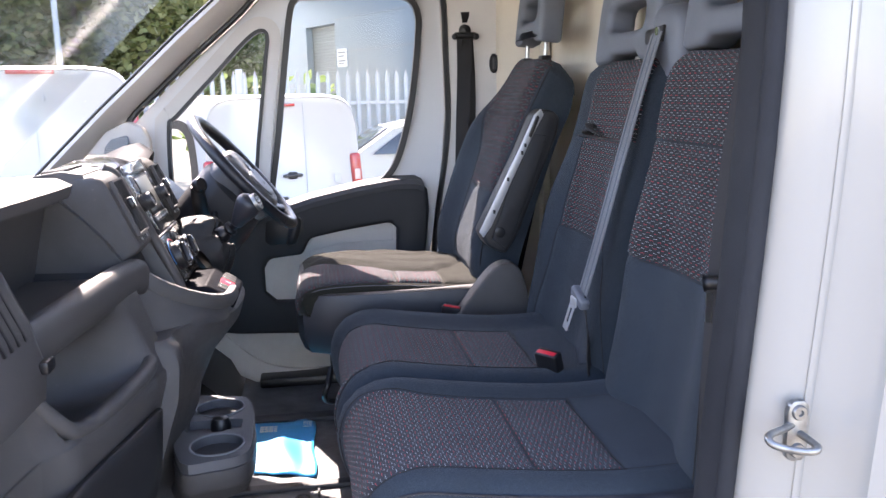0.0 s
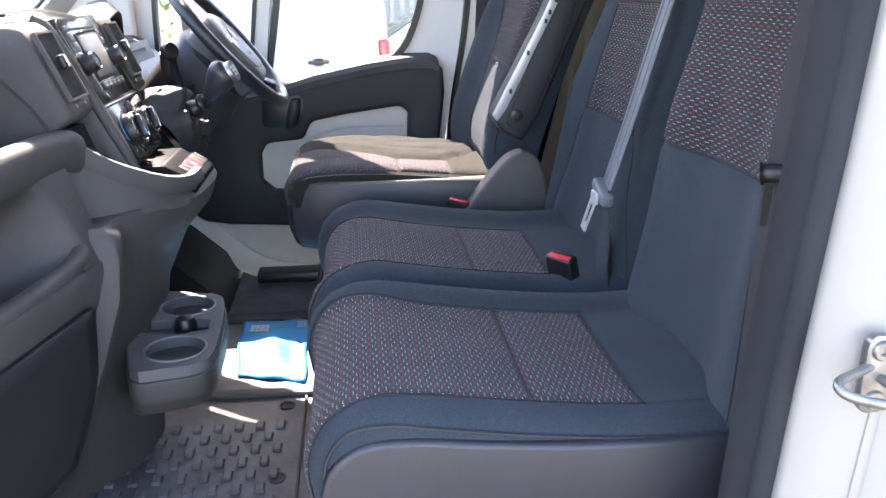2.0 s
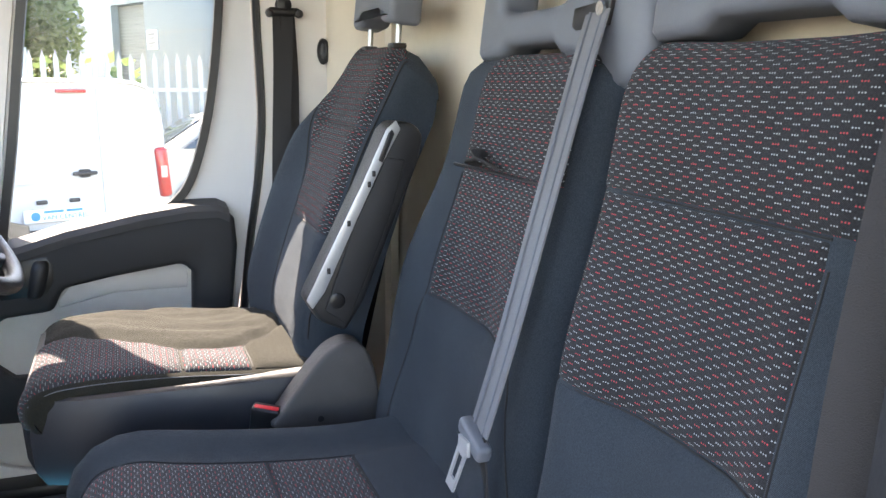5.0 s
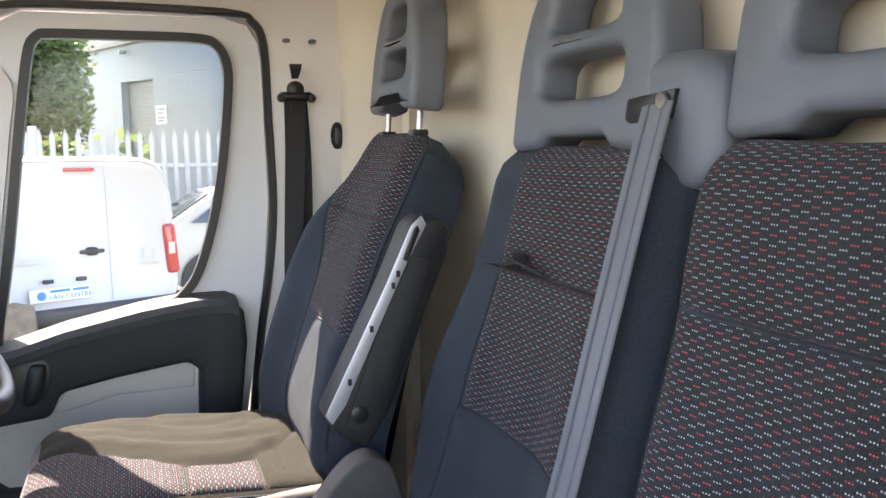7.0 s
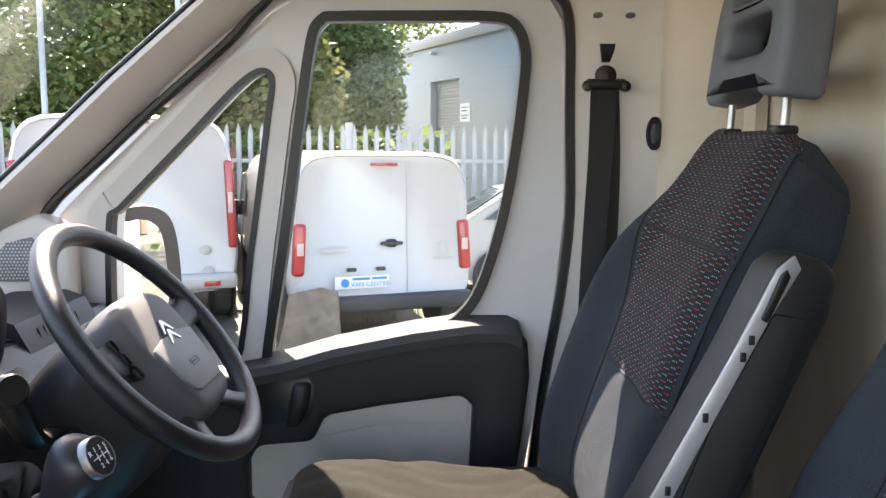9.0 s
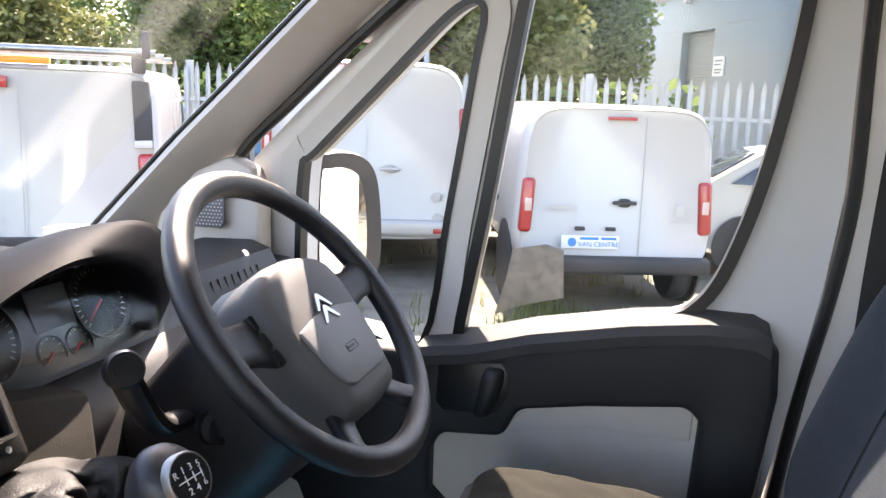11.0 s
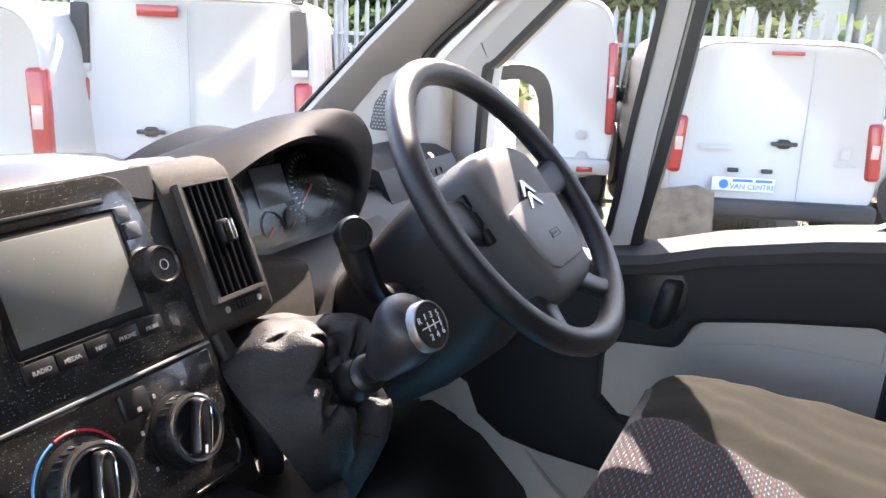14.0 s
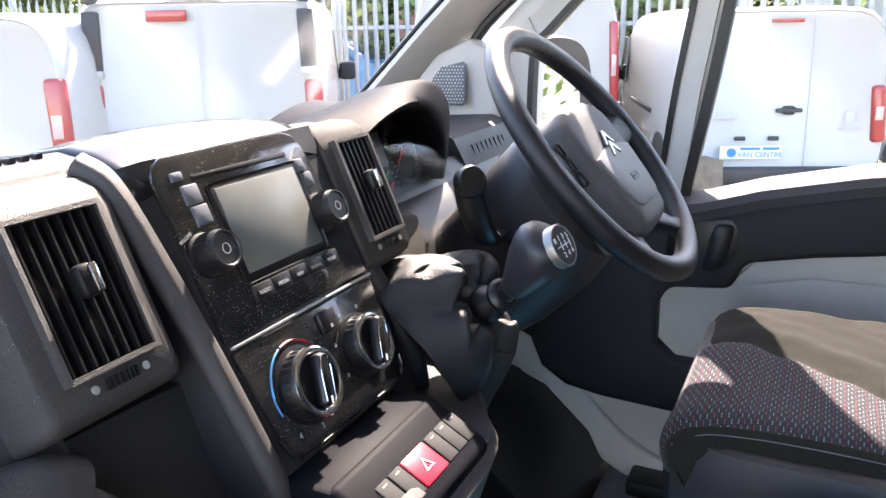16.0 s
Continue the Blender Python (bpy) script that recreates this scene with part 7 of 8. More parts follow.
def van(name, label, at, heading, W, H, L, style):
    """A panel van built with its rear face at the origin, nose along +y."""
    root = thing(name, (0, 0, 0), label, "van", "vans in the yard")
    k = 24

    def ring(y, w, h, z0, p, shift=0.0):
        out, p = [], style.get("p", 7) if p == 7 else p
        for i in range(k):
            q = 2 * math.pi * (i + 0.5) / k
            c, s = math.cos(q), math.sin(q)
            zz = z0 + (h - z0) * (0.5 + 0.5 * math.copysign(abs(s) ** (2 / p), s))
            tum = 1 - style.get("tum", 0.10) * max(0.0, (zz - 0.55 * h) / (0.45 * h)) ** 1.5
            out.append(V((0.5 * w * tum * math.copysign(abs(c) ** (2 / p), c), y + shift * (zz / h), zz)))
        return out
    bm = bmesh.new()
    lean = style.get("lean", 0.06)
    loft(bm, [ring(0.03, W * 0.93, H * 0.975, 0.42, 7, lean), ring(0.0, W * 0.955, H * 0.982, 0.40, 7, lean), ring(0.05, W * 0.985, H * 0.995, 0.38, 7, lean), ring(0.25, W, H, 0.36, 7, lean), ring(L * 0.5, W, H, 0.36, 7), ring(L * 0.70, W * 0.99, H * 0.99, 0.36, 7), ring(L * 0.76, W * 0.98, H * 0.93, 0.36, 6), ring(L * 0.86, W * 0.95, H * 0.60, 0.36, 6), ring(L * 0.96, W * 0.90, H * 0.52, 0.38, 5), ring(L, W * 0.80, H * 0.42, 0.42, 5)])
    body = part("body", bm, "far_white", root, "white painted panel body", angle=55)

    def ry(z):
        return lean * z / H - 0.006
    bm = bmesh.new()
    sx = style["seam"]
    box(bm, (sx, ry(H * 0.58), H * 0.60), (0.006, 0.010, H * 0.70), 0, Matrix.Rotation(-lean / H, 3, "X"))
    part("door_seam", bm, "galv", body)
    if style.get("side_seams"):
        for e in (-1, 1):
            bm = bmesh.new()
            sweep(bm, [V((e * W * q, ry(z) + 0.004, z)) for q, z in style["side_seams"]], 0.004, None, 4)
            part("panel_seam", bm, "far_black", body)
    for e in (-1, 1):
        z0, z1 = style["lamp"]
        lw = style.get("lamp_w", 0.13)
        bm = bmesh.new()
        x = e * (W * 0.481 - lw / 2)
        lt = Matrix.Rotation(-lean / H, 3, "X") @ Matrix.Rotation(-e * style.get("lamp_lean", 0.03), 3, "Y")
        box(bm, (x, ry((z0 + z1) / 2) + 0.040, (z0 + z1) / 2), (lw, 0.12, z1 - z0), min(0.035, lw * 0.3), lt, 3)
        lamp = part("tail_lamp", bm, "lamp_red", root, "red and clear tail lamp")
        zm = z0 + (z1 - z0) * 0.52
        part("lamp_clear", new_box((x - e * 0.006, ry(zm) - 0.014, zm), (lw * 0.55, 0.02, (z1 - z0) * 0.24), 0.006), "lamp_white", lamp)
        if style.get("corner"):
            xt = e * (W * 0.462 - lw / 2)
            part("corner_panel", new_box((xt, ry(H * 0.83) + 0.035, H * 0.825), (lw * 0.9, 0.11, H * 0.25), 0.02, lt), "far_black", root, "black corner panel")
            part("corner_badge", new_box((xt + e * 0.004, ry(H * 0.73) + 0.03, H * 0.715), (lw * 0.95, 0.11, 0.06), 0.008, lt), "far_white", root)
            part("corner_panel", new_box((x, ry(0.62) + 0.035, 0.66), (lw, 0.11, 0.20), 0.015), "far_black", root)
            part("fog_lamp", new_box((x, ry(0.6) - 0.012, 0.58), (lw * 0.7, 0.03, 0.13), 0.008), "lamp_red", root)
    zt = style["top"]
    part("brake_lamp", new_box((style.get("top_x", 0), ry(zt) - 0.008 + 0.01, zt), (style.get("top_w", 0.24), 0.03, style.get("top_h", 0.03)), 0.006), "lamp_red", root, "red high brake lamp")
    hx, hz = style["handle"]
    bm = bmesh.new()
    box(bm, (hx, ry(hz) - 0.016, hz), (0.22, 0.03, 0.035), 0.012)
    box(bm, (hx, ry(hz) - 0.004, hz), (0.10, 0.012, 0.075), 0.02)
    part("rear_handle", bm, style.get("handle_mat", "far_black"), root)
    px, pz = style["plate"]
    plt = part("number_plate", new_box((px, ry(pz) - 0.014, pz), (0.52, 0.012, 0.115), 0.003), style["plate_mat"], root)
    if style["plate_mat"] == "yellow":
        bm = bmesh.new()
        bar_text(bm, (px - 0.20, ry(pz) - 0.021, pz - 0.035), (1, 0, 0), (0, 0, 1), (0.05, 0.05, 0.05, 0.05), 0.07, (0, -1, 0))
        bar_text(bm, (px + 0.055, ry(pz) - 0.021, pz - 0.035), (1, 0, 0), (0, 0, 1), (0.05, 0.05, 0.05), 0.07, (0, -1, 0))
        part("plate_bars", bm, "far_black", plt, smooth=False)
        part("plate_band", new_box((px - 0.24, ry(pz) - 0.0205, pz), (0.03, 0.002, 0.11)), "blue_print", plt)
    part("bumper", new_box((0, 0.03 + style.get("bump_out", 0.0), style["bump_z"]), (W * 0.96, 0.16, style["bump_h"]), 0.04, None, 3), style["bump"], root, "rear bumper")
    for e in (-1, 1):
        for y in (style.get("axle", 0.85), L - 0.85):
            bm = bmesh.new()
            spin(bm, [(0.19, -0.10), (0.30, -0.10), (0.325, -0.07), (0.325, 0.07), (0.30, 0.10), (0.19, 0.10)], (e * (W / 2 - 0.12), y, 0.325), (1, 0, 0), 24)
            tyre = part("wheel", bm, "rubber", root, "black tyre on a grey rim")
            bm = bmesh.new()
            spin(bm, [(0.0, 0.02), (0.06, 0.05), (0.12, 0.03), (0.185, 0.07), (0.195, 0.09), (0.195, -0.09), (0.0, -0.09)], (e * (W / 2 - 0.12), y, 0.325), (e, 0, 0), 20)
            part("rim", bm, "hub", tyre)
            bm = bmesh.new()
            spin(bm, [(0.0, 0.0), (0.39, 0.0), (0.39, 0.02), (0.0, 0.02)], (e * (W / 2 - 0.014), y, 0.36), (e, 0, 0), 24)
            part("wheel_arch", bm, "far_black", body)
        bm = bmesh.new()
        plate(bm, [(e * W * 0.497, L * 0.66, H * 0.56), (e * W * 0.497, L * 0.79, H * 0.56), (e * W * 0.478, L * 0.745, H * 0.82), (e * W * 0.478, L * 0.66, H * 0.85)], V((e * 0.012, 0, 0)), 0.004)
        part("side_window", bm, "far_glass", root, "dark cab side window")
        bm = bmesh.new()
        box(bm, (e * (W / 2 + 0.10), L * 0.775, H * 0.60), (0.20, 0.09, 0.22), 0.04, None, 3)
        part("door_mirror", bm, "far_black", root)
        if style.get("rub"):
            part("side_moulding", new_box((e * W * 0.5, L * 0.40, H * 0.48), (0.02, L * 0.28, 0.05), 0.008), "far_black", root)
    bm = bmesh.new()
    plate(bm, [(-W * 0.40, L * 0.765, H * 0.90), (W * 0.40, L * 0.765, H * 0.90), (W * 0.43, L * 0.87, H * 0.60), (-W * 0.43, L * 0.87, H * 0.60)], V((0, 0.01, 0.012)), 0.003)
    part("windscreen", bm, "far_glass", root)
    root.matrix_world = Matrix.Translation((*at, GZ)) @ Matrix.Rotation(radians(-heading), 4, "Z")
    return root


small = van("small_van", "white small panel van parked tail-on, black bumper", (-0.17, 8.50), -21, 1.80, 1.85, 4.4, dict(seam=0.22, lamp=(0.72, 1.20), lamp_w=0.115, lamp_lean=0.06, top=1.735, top_w=0.26, handle=(0.06, 1.00), plate=(-0.23, 0.645), plate_mat="print", bump="far_black", bump_z=0.445, bump_h=0.15, bump_out=-0.05, rub=True, axle=0.62))
lettering("dealer_lettering", "VAN CENTRE", 0.062, facing((-0.155, -0.0075, 0.626), (1, 0, 0), (0, 0, 1)), "blue_print", small, "blue lettering on the dealer plate", 0.002)
bm = bmesh.new()
bar_text(bm, (-0.325, -0.0075, 0.667), (1, 0, 0), (0, 0, 1), (0.17, 0.14), 0.024, (0, -1, 0))
spin(bm, [(0.022, 0.0), (0.04, 0.0), (0.04, 0.003), (0.022, 0.003)], (-0.395, -0.006, 0.645), (0, -1, 0), 16)
part("dealer_mark", bm, "blue_print", small, smooth=False)
bm = bmesh.new()
bar_text(bm, (-0.62, 0.022, 0.93), (1, 0, 0), (0, 0, 1), (0.04,) * 6, 0.035, (0, -1, 0))
bar_text(bm, (0.48, 0.016, 0.83), (1, 0, 0), (0, 0, 1), (0.035,) * 5, 0.022, (0, -1, 0))
box(bm, (0.57, 0.016, 0.94), (0.08, 0.004, 0.10), 0.002)
part("badges", bm, "silver", small, "silver badges", smooth=False)
bm = bmesh.new()
for x in (-0.33, -0.05):
    box(bm, (x, 0.006, 0.765), (0.09, 0.03, 0.035), 0.006)
part("plate_lamp", bm, "far_black", small)
# panel added for an unidentified grey-brown patch beside the bumper
board = thing("corner_patch", (-0.85, 8.0, GZ), "unidentified grey-brown patch at the van's corner, added as a leaning panel", "board")
bm = bmesh.new()
plate(bm, [V((-0.84 + x, 7.98 + 0.12 * (z - 0.3), GZ + z)) for x, z in ((-0.28, 0.02), (0.02, 0.14), (0.30, 0.22), (0.27, 0.62), (0.12, 0.66), (-0.16, 0.60), (-0.20, 0.34))], V((0.01, 0.03, 0)), 0.006)
M["worn_board"] = material("worn_board", (0.21, 0.17, 0.13), 0.85, grain=0.6, grain_scale=30, stain=-0.4, stain_scale=9)
part("panel", bm, "worn_board", board)
tall = van("tall_van", "white high-roof panel van parked tail-on", (-2.72, 8.90), -22, 2.16, 2.20, 4.9, dict(seam=0.0, lamp=(0.85, 1.75), lamp_w=0.09, top=2.13, top_w=0.46, top_h=0.05, handle=(0.24, 1.12), handle_mat="far_white", plate=(-0.5, 0.72), plate_mat="print", bump="far_white", bump_z=0.52, bump_h=0.16, lean=0.08))
bm = bmesh.new()
spin(bm, [(0.0, 0.0), (0.05, 0.0), (0.05, 0.006), (0.0, 0.008)], (0.72, 0.02, 0.84), (0, -1, 0), 18)
part("badge", bm, "silver", tall, "small oval badge")
bm = bmesh.new()
spin(bm, [(0.035, 0.0), (0.055, 0.0), (0.055, 0.006), (0.035, 0.006)], (0.74, 0.015, 0.62), (0, -1, 0), 18)
part("badge", bm, "silver", tall, "small ring badge")
part("lock_cover", new_box((0.10, 0.065, 1.86), (0.03, 0.02, 0.07), 0.008), "silver", tall)
part("marker_lamp", new_box((0.78, -0.055, 0.50), (0.16, 0.02, 0.05), 0.005), "lamp_red", tall)
plain = van("plain_van", "white panel van with roof rack and yellow plate", (-4.25, 6.05), -31, 1.92, 2.0, 5.0, dict(seam=-0.02, p=13, tum=0.05, lamp=(0.76, 1.36), lamp_w=0.14, corner=True, top=1.86, top_x=-0.24, top_w=0.30, top_h=0.085, handle=(-0.32, 0.95), plate=(-0.32, 0.58), plate_mat="yellow", bump="far_black", bump_z=0.40, bump_h=0.18, axle=0.9))
part("plate_lamp", new_box((-0.30, 0.0, 0.70), (0.75, 0.03, 0.07), 0.01), "far_black", plain)
for e in (-1, 1):
    bm = bmesh.new()
    sweep(bm, [(e * 0.80, 0.05, 2.12), (e * 0.80, 2.9, 2.12)], 0.02, None, 8)
    part("rack_rail", bm, "steel", plain, "bright tubular rack rail")
    bm = bmesh.new()
    box(bm, (e * 0.80, 0.10, 2.03), (0.10, 0.08, 0.16), 0.02)
    box(bm, (e * 0.86, 0.02, 2.16), (0.06, 0.05, 0.20), 0.015)
    part("rack_bracket", bm, "far_black", plain)
for y in (0.06, 0.9, 1.8):
    bm = bmesh.new()
    sweep(bm, [(-0.92, y, 2.10), (0.92, y, 2.10)], 0.028, None, 10)
    part("rack_bar", bm, "steel", plain, "bright steel roller bar")
part("beacon", new_box((-0.02, 0.12, 2.02), (0.42, 0.06, 0.05), 0.012), "amber", plain, "amber warning lamp")
side = van("side_van", "white panel van parked at an angle", (-5.45, 4.65), -27, 1.90, 1.90, 4.6, dict(seam=0.2, lamp=(0.75, 1.45), lamp_w=0.14, top=1.8, handle=(0.0, 1.0), plate=(-0.2, 0.62), plate_mat="print", bump="far_black", bump_z=0.45, bump_h=0.24, rub=True, axle=0.8))


def car(name, label, at, heading, mat):
    root = thing(name, (0, 0, 0), label, "car", "cars in the yard")
    prof = [(-2.1, 0.45), (-2.12, 0.75), (-2.0, 0.98), (-1.75, 1.06), (-1.25, 1.38), (-0.7, 1.48), (0.0, 1.48), (0.45, 1.38), (1.05, 1.02), (1.85, 0.88), (2.08, 0.70), (2.1, 0.45), (1.7, 0.30), (-1.7, 0.30)]
    bm = bmesh.new()
    loft(bm, [[V((e * w * (1.0 if z < 1.0 else 1.0 - 0.34 * (z - 1.0)), y, z * k)) for y, z in prof] for e, w, k in ((-1, 0.80, 0.985), (-1, 0.875, 0.99), (-1, 0.60, 1.0), (1, 0.60, 1.0), (1, 0.875, 0.99), (1, 0.80, 0.985))])
    body = part("body", bm, mat, root, angle=50)
    for e in (-1, 1):
        for pts in ([(-1.55, 1.04), (-1.15, 1.32), (-0.72, 1.40), (-0.70, 1.04)], [(-0.62, 1.04), (-0.62, 1.41), (0.02, 1.41), (0.36, 1.32), (0.72, 1.05)]):
            bm = bmesh.new()
            plate(bm, [V((e * (0.872 * (1.0 - 0.34 * max(0, z - 1.0)) + 0.0), y, z)) for y, z in pts], V((e * 0.010, 0, 0)), 0.003)
            part("side_window", bm, "far_glass", root)
        for y in (-1.32, 1.32):
            bm = bmesh.new()
            spin(bm, [(0.20, -0.09), (0.30, -0.10), (0.32, -0.06), (0.32, 0.06), (0.30, 0.10), (0.20, 0.09)], (e * 0.78, y, 0.32), (1, 0, 0), 24)
            w = part("wheel", bm, "rubber", root)
            bm = bmesh.new()
            spin(bm, [(0.0, 0.03), (0.05, 0.05), (0.20, 0.07), (0.205, -0.06), (0.0, -0.06)], (e * 0.79, y, 0.32), (e, 0, 0), 20)
            part("rim", bm, "hub", w)
            bm = bmesh.new()
            spin(bm, [(0.0, 0.0), (0.37, 0.0), (0.37, 0.015), (0.0, 0.015)], (e * 0.868, y, 0.34), (e, 0, 0), 24)
            part("wheel_arch", bm, "far_black", body)
        part("tail_lamp", new_box((e * 0.66, -2.06, 0.85), (0.34, 0.10, 0.13), 0.03), "lamp_red", root)
        part("door_handle", new_box((e * 0.885, -0.55, 0.93), (0.02, 0.20, 0.03), 0.008), mat, root)
    bm = bmesh.new()
    plate(bm, [(-0.60, -1.72, 1.09), (0.60, -1.72, 1.09), (0.52, -1.28, 1.37), (-0.52, -1.28, 1.37)], V((0, -0.012, 0.012)), 0.003)
    part("rear_window", bm, "far_glass", root)
    bm = bmesh.new()
    plate(bm, [(-0.62, 1.02, 1.05), (0.62, 1.02, 1.05), (0.54, 0.50, 1.37), (-0.54, 0.50, 1.37)], V((0, 0.012, 0.012)), 0.003)
    part("windscreen", bm, "far_glass", root)
    root.matrix_world = Matrix.Translation((*at, GZ)) @ Matrix.Rotation(radians(-heading), 4, "Z")
    return root


car("white_car", "white saloon car parked side-on beyond the small van", (2.36, 11.58), 86, "far_white")
car("blue_car", "blue car parked beyond the fence", (-9.2, 15.6), 75, "blue_car")

# steel palisade fence
fence = thing("palisade_fence", (-1.2, 12.2, GZ), "galvanised steel palisade fence with pointed pales", "fence")
FA, FB = V((-15.0, 9.55, GZ)), V((10.0, 14.35, GZ))
fd = (FB - FA).normalized()
fn = V((-fd.y, fd.x, 0))
frot = Matrix((fd, fn, V((0, 0, 1)))).transposed()
bm = bmesh.new()
vs = []
for t, o in ((-1, 0.0), (-0.35, 0.018), (0.35, 0.018), (1, 0.0)):
    vs.append((t * 0.034, o))
loft(bm, [[V((x, y, z)) for x, y in vs] + [V((x, y + 0.004, z)) for x, y in reversed(vs)] for z in (0.05, 2.02)], cap=True)
loft(bm, [[V((x, y, 2.02)) for x, y in vs] + [V((x, y + 0.004, 2.02)) for x, y in reversed(vs)], [V((x * 0.9, y, 2.10)) for x, y in vs] + [V((x * 0.9, y + 0.004, 2.10)) for x, y in reversed(vs)], [V((x * 0.08, y, 2.20)) for x, y in vs] + [V((x * 0.08, y + 0.004, 2.20)) for x, y in reversed(vs)]])
pale = part("pale", bm, "galv", fence, smooth=False)
pale.matrix_parent_inverse = Matrix()
count = int((FB - FA).length / 0.155)
for i in range(count):
    o = pale if i == 0 else new("pale", pale.data)
    o.parent = fence
    o.matrix_basis = Matrix.Translation(FA + fd * (i * 0.155) - fence.location) @ frot.to_4x4()
for z in (0.45, 1.70):
    bm = bmesh.new()
    box(bm, (FA + FB) / 2 + fn * 0.03 + V((0, 0, z)), ((FB - FA).length, 0.03, 0.05), 0, frot)
    part("rail", bm, "galv", fence, smooth=False)
for i in range(10):
    bm = bmesh.new()
    box(bm, FA + fd * (i * 2.75 + 0.6) + fn * 0.09 + V((0, 0, 1.10)), (0.10, 0.06, 2.25), 0.004, frot)
    part("post", bm, "galv", fence)

# timber fence and low brick wall beyond the steel fence
boards = thing("timber_fence", (-11.2, 17.6, GZ), "weathered close-boarded timber fence beyond the yard", "fence")
for i in range(26):
    bm = new_box((-13.2 + i * 0.15, 17.6, GZ + 0.83 + 0.02 * math.sin(i * 1.7)), (0.138, 0.025, 1.66), 0.004, None, 1)
    part("board", bm, "wood", boards)
M["brick"] = material("red_brick", (0.30, 0.13, 0.095), 0.85, grain=0.6, grain_scale=25, stain=0.3, stain_scale=2)
solid("wall_brick", new_box((-6.6, 18.4, GZ + 1.0), (5.2, 0.22, 2.0), 0.01), "brick", "low red brick wall beyond the yard", "wall", kind="structure")

# industrial unit beyond the fence
unit = thing("industrial_unit", (0.5, 30, GZ), "grey-blue clad industrial unit with a roller shutter", "building")
UA, UD = V((-1.81, 35.5, 0)), V((4.54, -9.57, 0)).normalized()
UN = V((-UD.y, UD.x, 0))


bm = bmesh.new()
urot = Matrix((UD, UN, V((0, 0, 1)))).transposed()


def slab(bm, s0, s1, z0, z1, o0, o1, bevel=0.0):
    c = UA + UD * (s0 + s1) / 2 + UN * (o0 + o1) / 2 + V((0, 0, (z0 + z1) / 2))
    box(bm, c, (s1 - s0, abs(o1 - o0), z1 - z0), bevel, urot)


slab(bm, 0, 4.3, GZ, 5.66, 0, 9)
slab(bm, 6.65, 20, GZ, 5.66, 0, 9)
slab(bm, 4.3, 6.65, 4.42, 5.66, 0, 9)
wall = part("wall", bm, "cladding", unit, "grey-blue profiled cladding", smooth=False)
bm = bmesh.new()
slab(bm, -0.15, 20.1, 5.66, 6.02, -0.12, 9.1, 0.01)
part("roof_edge", bm, "shutter", unit, "grey roof flashing")
for i in range(40):
    bm = bmesh.new()
    slab(bm, 4.32, 6.63, GZ + i * 0.107, GZ + i * 0.107 + 0.095, 0.25, 0.29, 0.0)
    part("shutter_slat", bm, "shutter", unit, smooth=False)
for z in (1.2, 2.3, 3.4, 4.5):
    bm = bmesh.new()
    slab(bm, 0.0, 4.28, z, z + 0.03, -0.012, 0.01)
    slab(bm, 6.67, 20, z, z + 0.03, -0.012, 0.01)
    part("cladding_joint", bm, "shutter", unit, smooth=False)
bm = bmesh.new()
slab(bm, 6.80, 7.50, 2.90, 3.52, -0.03, 0.0)
sign = part("sign", bm, "print", unit, "white notice board")
bm = bmesh.new()
for i, z in enumerate((3.36, 3.24, 3.08, 2.99)):
    slab(bm, 6.90, 7.40 - 0.08 * (i % 2), z, z + 0.05, -0.036, -0.031)
part("sign_bars", bm, "shutter", sign, smooth=False)
bm = bmesh.new()
slab(bm, 4.62, 4.82, 5.36, 5.48, -0.22, 0.0, 0.03)
part("wall_lamp", bm, "far_white", unit, "white floodlight")

for px, py in ((-7.05, 16.4), (-4.75, 17.2)):
    pole = thing("lamp_post", (px, py, GZ), "slender pale grey lamp post", "lamp post", "lamp posts")
    bm = bmesh.new()
    spin(bm, [(0.09, 0.0), (0.085, 1.2), (0.06, 1.25), (0.045, 8.0), (0.0, 8.0)], (px, py, GZ), (0, 0, 1), 12)
    part("column", bm, "galv", pole)
    part("lantern", new_box((px, py - 0.3, GZ + 8.0), (0.22, 0.7, 0.10), 0.04), "galv", pole)


# trees
def leaf_cloud(bm, rnd, centre, rad, count, size):
    for _ in range(count):
        while True:
            d = V((rnd.uniform(-1, 1), rnd.uniform(-1, 1), rnd.uniform(-1, 1)))
            if 0.25 < d.length < 1:
                break
        p = centre + V((d.x * rad.x, d.y * rad.y, d.z * rad.z))
        a = V((rnd.uniform(-1, 1), rnd.uniform(-1, 1), rnd.uniform(-0.6, 0.6))).normalized()
        b = a.cross(V((rnd.uniform(-1, 1), rnd.uniform(-1, 1), rnd.uniform(-1, 1)))).normalized()
        s = size * rnd.uniform(0.6, 1.4)
        bm.faces.new([bm.verts.new(p + a * s * 0.6), bm.verts.new(p + b * s * 0.32), bm.verts.new(p - a * s * 0.6), bm.verts.new(p - b * s * 0.32)])


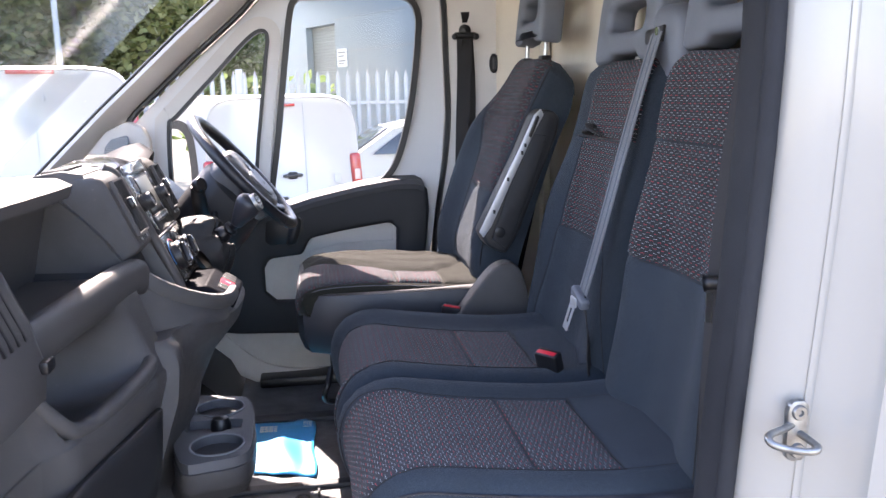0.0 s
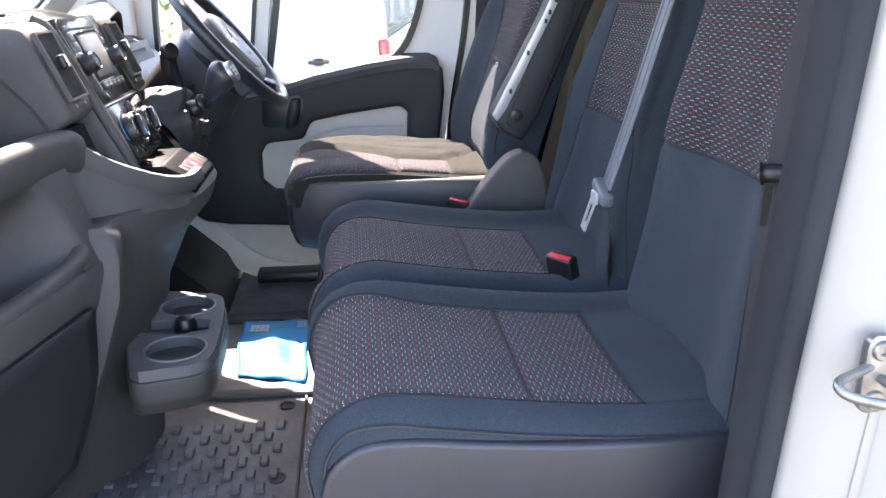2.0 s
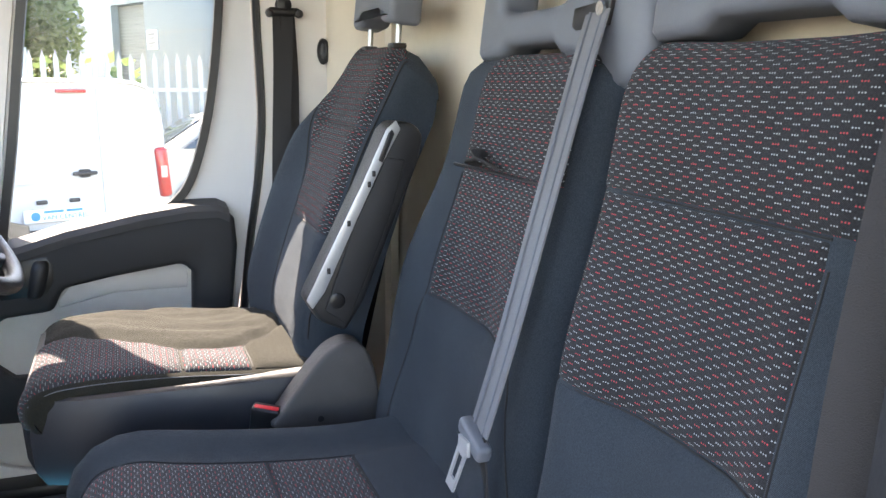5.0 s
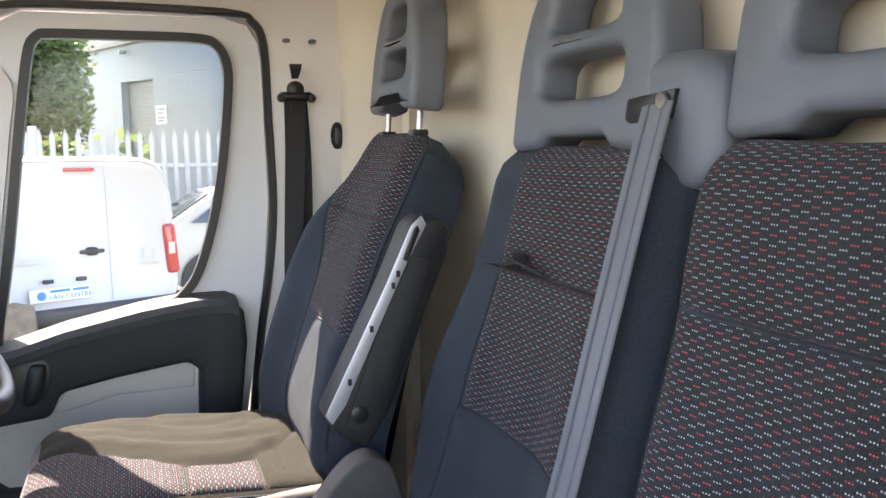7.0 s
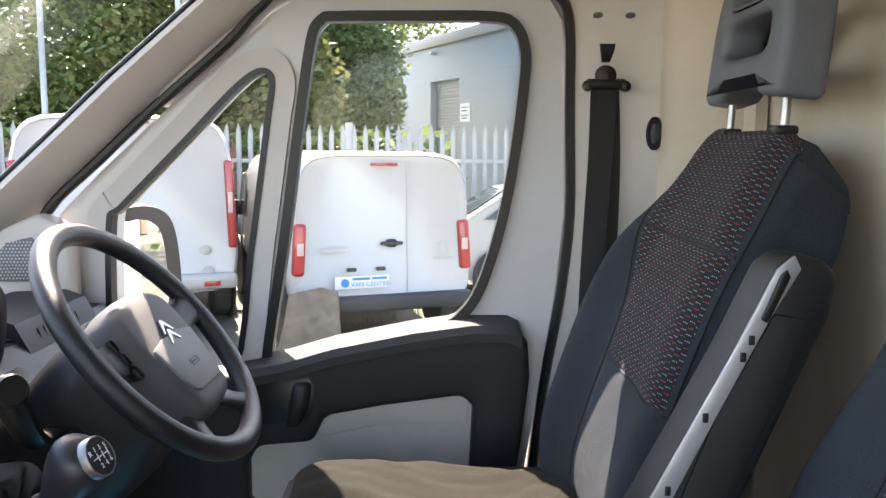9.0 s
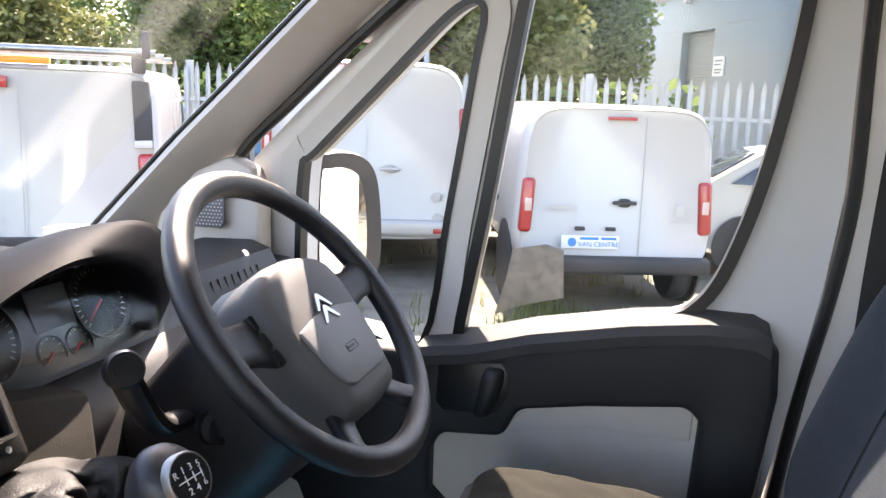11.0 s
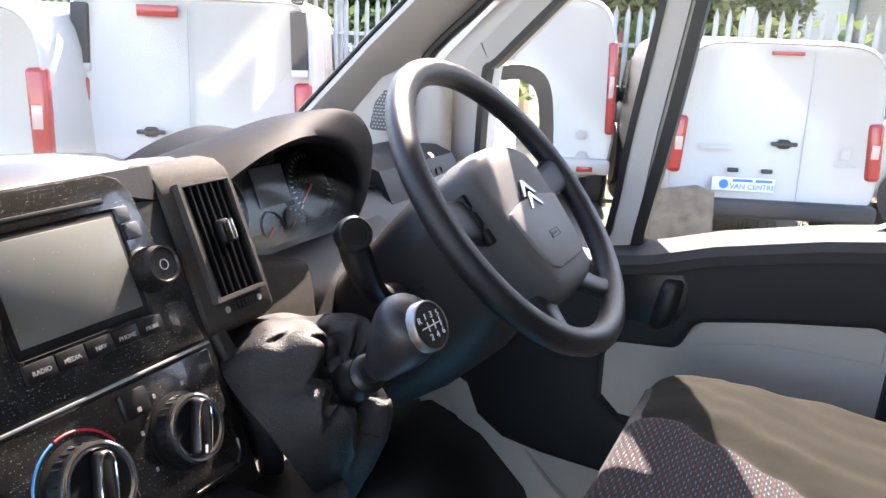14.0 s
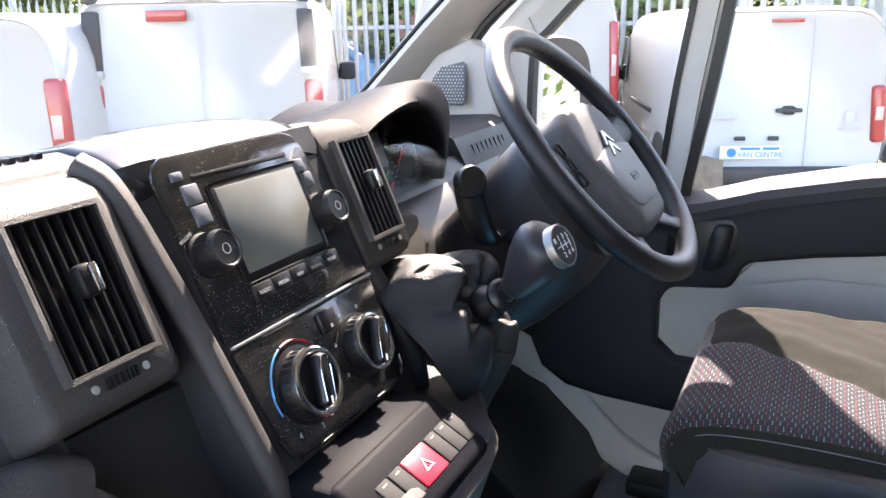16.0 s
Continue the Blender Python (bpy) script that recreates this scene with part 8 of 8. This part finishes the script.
def tree(at, H, R, seed, mat="leaf", leaves=2600, label="tall leafy green tree behind the fence"):
    rnd = random.Random(seed)
    root = thing("tree", (*at, GZ), label, "tree", "trees behind the yard")
    base = V((*at, GZ))
    bm = bmesh.new()
    trunk = [base + V((0.15 * rnd.uniform(-1, 1) * i, 0.15 * rnd.uniform(-1, 1) * i, H * 0.75 * i / 5)) for i in range(6)]
    sweep(bm, smooth_path(trunk, 3), [0.22 * (1 - 0.8 * i / 15) for i in range(16)], None, 8)
    clumps = []
    for i in range(11):
        t = rnd.uniform(0.18, 1.0)
        q = rnd.uniform(0, 2 * math.pi)
        s = base + V((0, 0, H * 0.72 * t))
        rr = R * (1.05 - 0.55 * abs(t - 0.45))
        e = base + V((math.cos(q) * rr * 0.62, math.sin(q) * rr * 0.62, H * (0.16 + 0.74 * t)))
        sweep(bm, smooth_path([s, s.lerp(e, 0.5) + V((0, 0, -0.2)), e], 4), [0.09 * (1 - 0.8 * j / 8) for j in range(9)], None, 6)
        clumps.append((e, rr))
    part("trunk", bm, "bark", root, "grey-brown bark")
    bm = bmesh.new()
    for e, rr in clumps + [(base + V((0, 0, H * 0.86)), R * 0.8), (base + V((0, 0, H * 0.4)), R)]:
        leaf_cloud(bm, rnd, e, V((rr * 0.55, rr * 0.55, rr * 0.60)) * rnd.uniform(0.8, 1.15), leaves // 13, 0.17)
    part("crown", bm, mat, root, "many small leaves with gaps", smooth=False)
    return root


TREES = [(-31, 24, 8, 4.0), (-26, 21, 6.5, 3.4), (-22, 25, 7.0, 3.6), (-18, 21, 4.9, 2.6), (-15.5, 26, 6.4, 3.0), (-12.5, 22, 5.2, 2.8), (-10, 27, 7.8, 3.8), (-7.6, 22.5, 8.4, 3.4), (-5.4, 27, 11, 4.2), (-4.4, 23.5, 9.5, 2.9), (-4.1, 29.5, 12, 3.0), (-5.0, 20.5, 6.0, 2.6), (-3.3, 26.0, 8.5, 2.3), (-2.4, 42.5, 13, 4.0)]
for i, (x, y, h, r) in enumerate(TREES):
    tree((x, y), h, r, 20 + i, "leaf_pale" if i in (3, 11) else "leaf", 17000)
for i, (x, y, h, r) in enumerate([(11, 1.2, 5, 2.6), (13, -2.5, 6, 3.0), (12, 5, 6, 2.8), (16, 1, 8, 3.6), (14, 9, 6, 3)]):
    tree((x, y), h, r, 60 + i, "leaf", 1600, "leafy green tree at the far end of the yard")
# hedge under the trees
bm = bmesh.new()
rnd = random.Random(9)
for i in range(60):
    x = -34 + i * 0.58
    leaf_cloud(bm, rnd, V((x, 17.5 + 0.12 * x * 0.2 + rnd.uniform(-0.5, 0.5), GZ + 1.1)), V((0.8, 0.9, 1.2)), 110, 0.22)
solid("hedge", bm, "leaf", "dense green undergrowth beyond the fence", "hedge", kind="stuff", smooth=False)
# weeds and grass in the yard
bm = bmesh.new()
rnd = random.Random(3)


def tuft(x, y, h, n):
    for _ in range(n):
        q, l = rnd.uniform(0, 2 * math.pi), h * rnd.uniform(0.5, 1.2)
        p = V((x + rnd.gauss(0, 0.08), y + rnd.gauss(0, 0.08), GZ - 0.02))
        d = V((math.cos(q), math.sin(q), 0))
        w = d.cross(V((0, 0, 1))) * 0.007
        bm.faces.new([bm.verts.new(p - w), bm.verts.new(p + w), bm.verts.new(p + d * l * 0.35 + V((0, 0, l)))])


for _ in range(90):
    tuft(rnd.uniform(-1.0, 1.2), rnd.uniform(7.7, 8.4), rnd.uniform(0.08, 0.26), 14)
for _ in range(260):
    tuft(rnd.uniform(-9, 6), rnd.uniform(5.0, 12.5), rnd.uniform(0.06, 0.22), 10)
solid("weeds", bm, "grass", "tufts of grass and weeds in the gravel", "weeds", kind="stuff", smooth=False)

# driver's door mirror outside
mir = thing("door_mirror", (-0.36, 2.85, 1.55), "large black door mirror on its arm outside the window", "mirror")
bm = bmesh.new()
MO = [(-0.440, 1.600), (-0.438, 1.845), (-0.415, 1.872), (-0.350, 1.872), (-0.305, 1.845), (-0.285, 1.78), (-0.278, 1.66), (-0.295, 1.58), (-0.330, 1.560), (-0.42, 1.575)]
mo = [(p.x, p.y) for p in smooth_path([(x, z, 0) for x, z in MO], 3, closed=True)]
mm = Matrix.Translation((-0.36, 2.86, 1.715)) @ Matrix.Rotation(radians(52), 4, "Z")
loft(bm, [[mm @ V(((x + 0.36) * k, h, (z - 1.715) * k)) for x, z in mo] for k, h in ((1.0, 0.0), (1.03, 0.02), (1.0, 0.07), (0.80, 0.11), (0.4, 0.13))])
part("shell", bm, "far_black", mir, "black plastic mirror shell", angle=60)
bm = bmesh.new()
plate(bm, [mm @ V(((x + 0.36) * 0.70 - 0.015, -0.004, (z - 1.715) * 0.86 - 0.008)) for x, z in mo], mm.to_3x3() @ V((0, 0.003, 0)))
part("mirror_glass", bm, "mirror", mir, "mirror glass", smooth=False)
bm = bmesh.new()
sweep(bm, [(-0.36, 2.70, 1.585), (-0.38, 2.80, 1.585), (-0.37, 2.88, 1.60)], 0.045, 0.022, 10, power=3)
part("arm", bm, "black", mir)
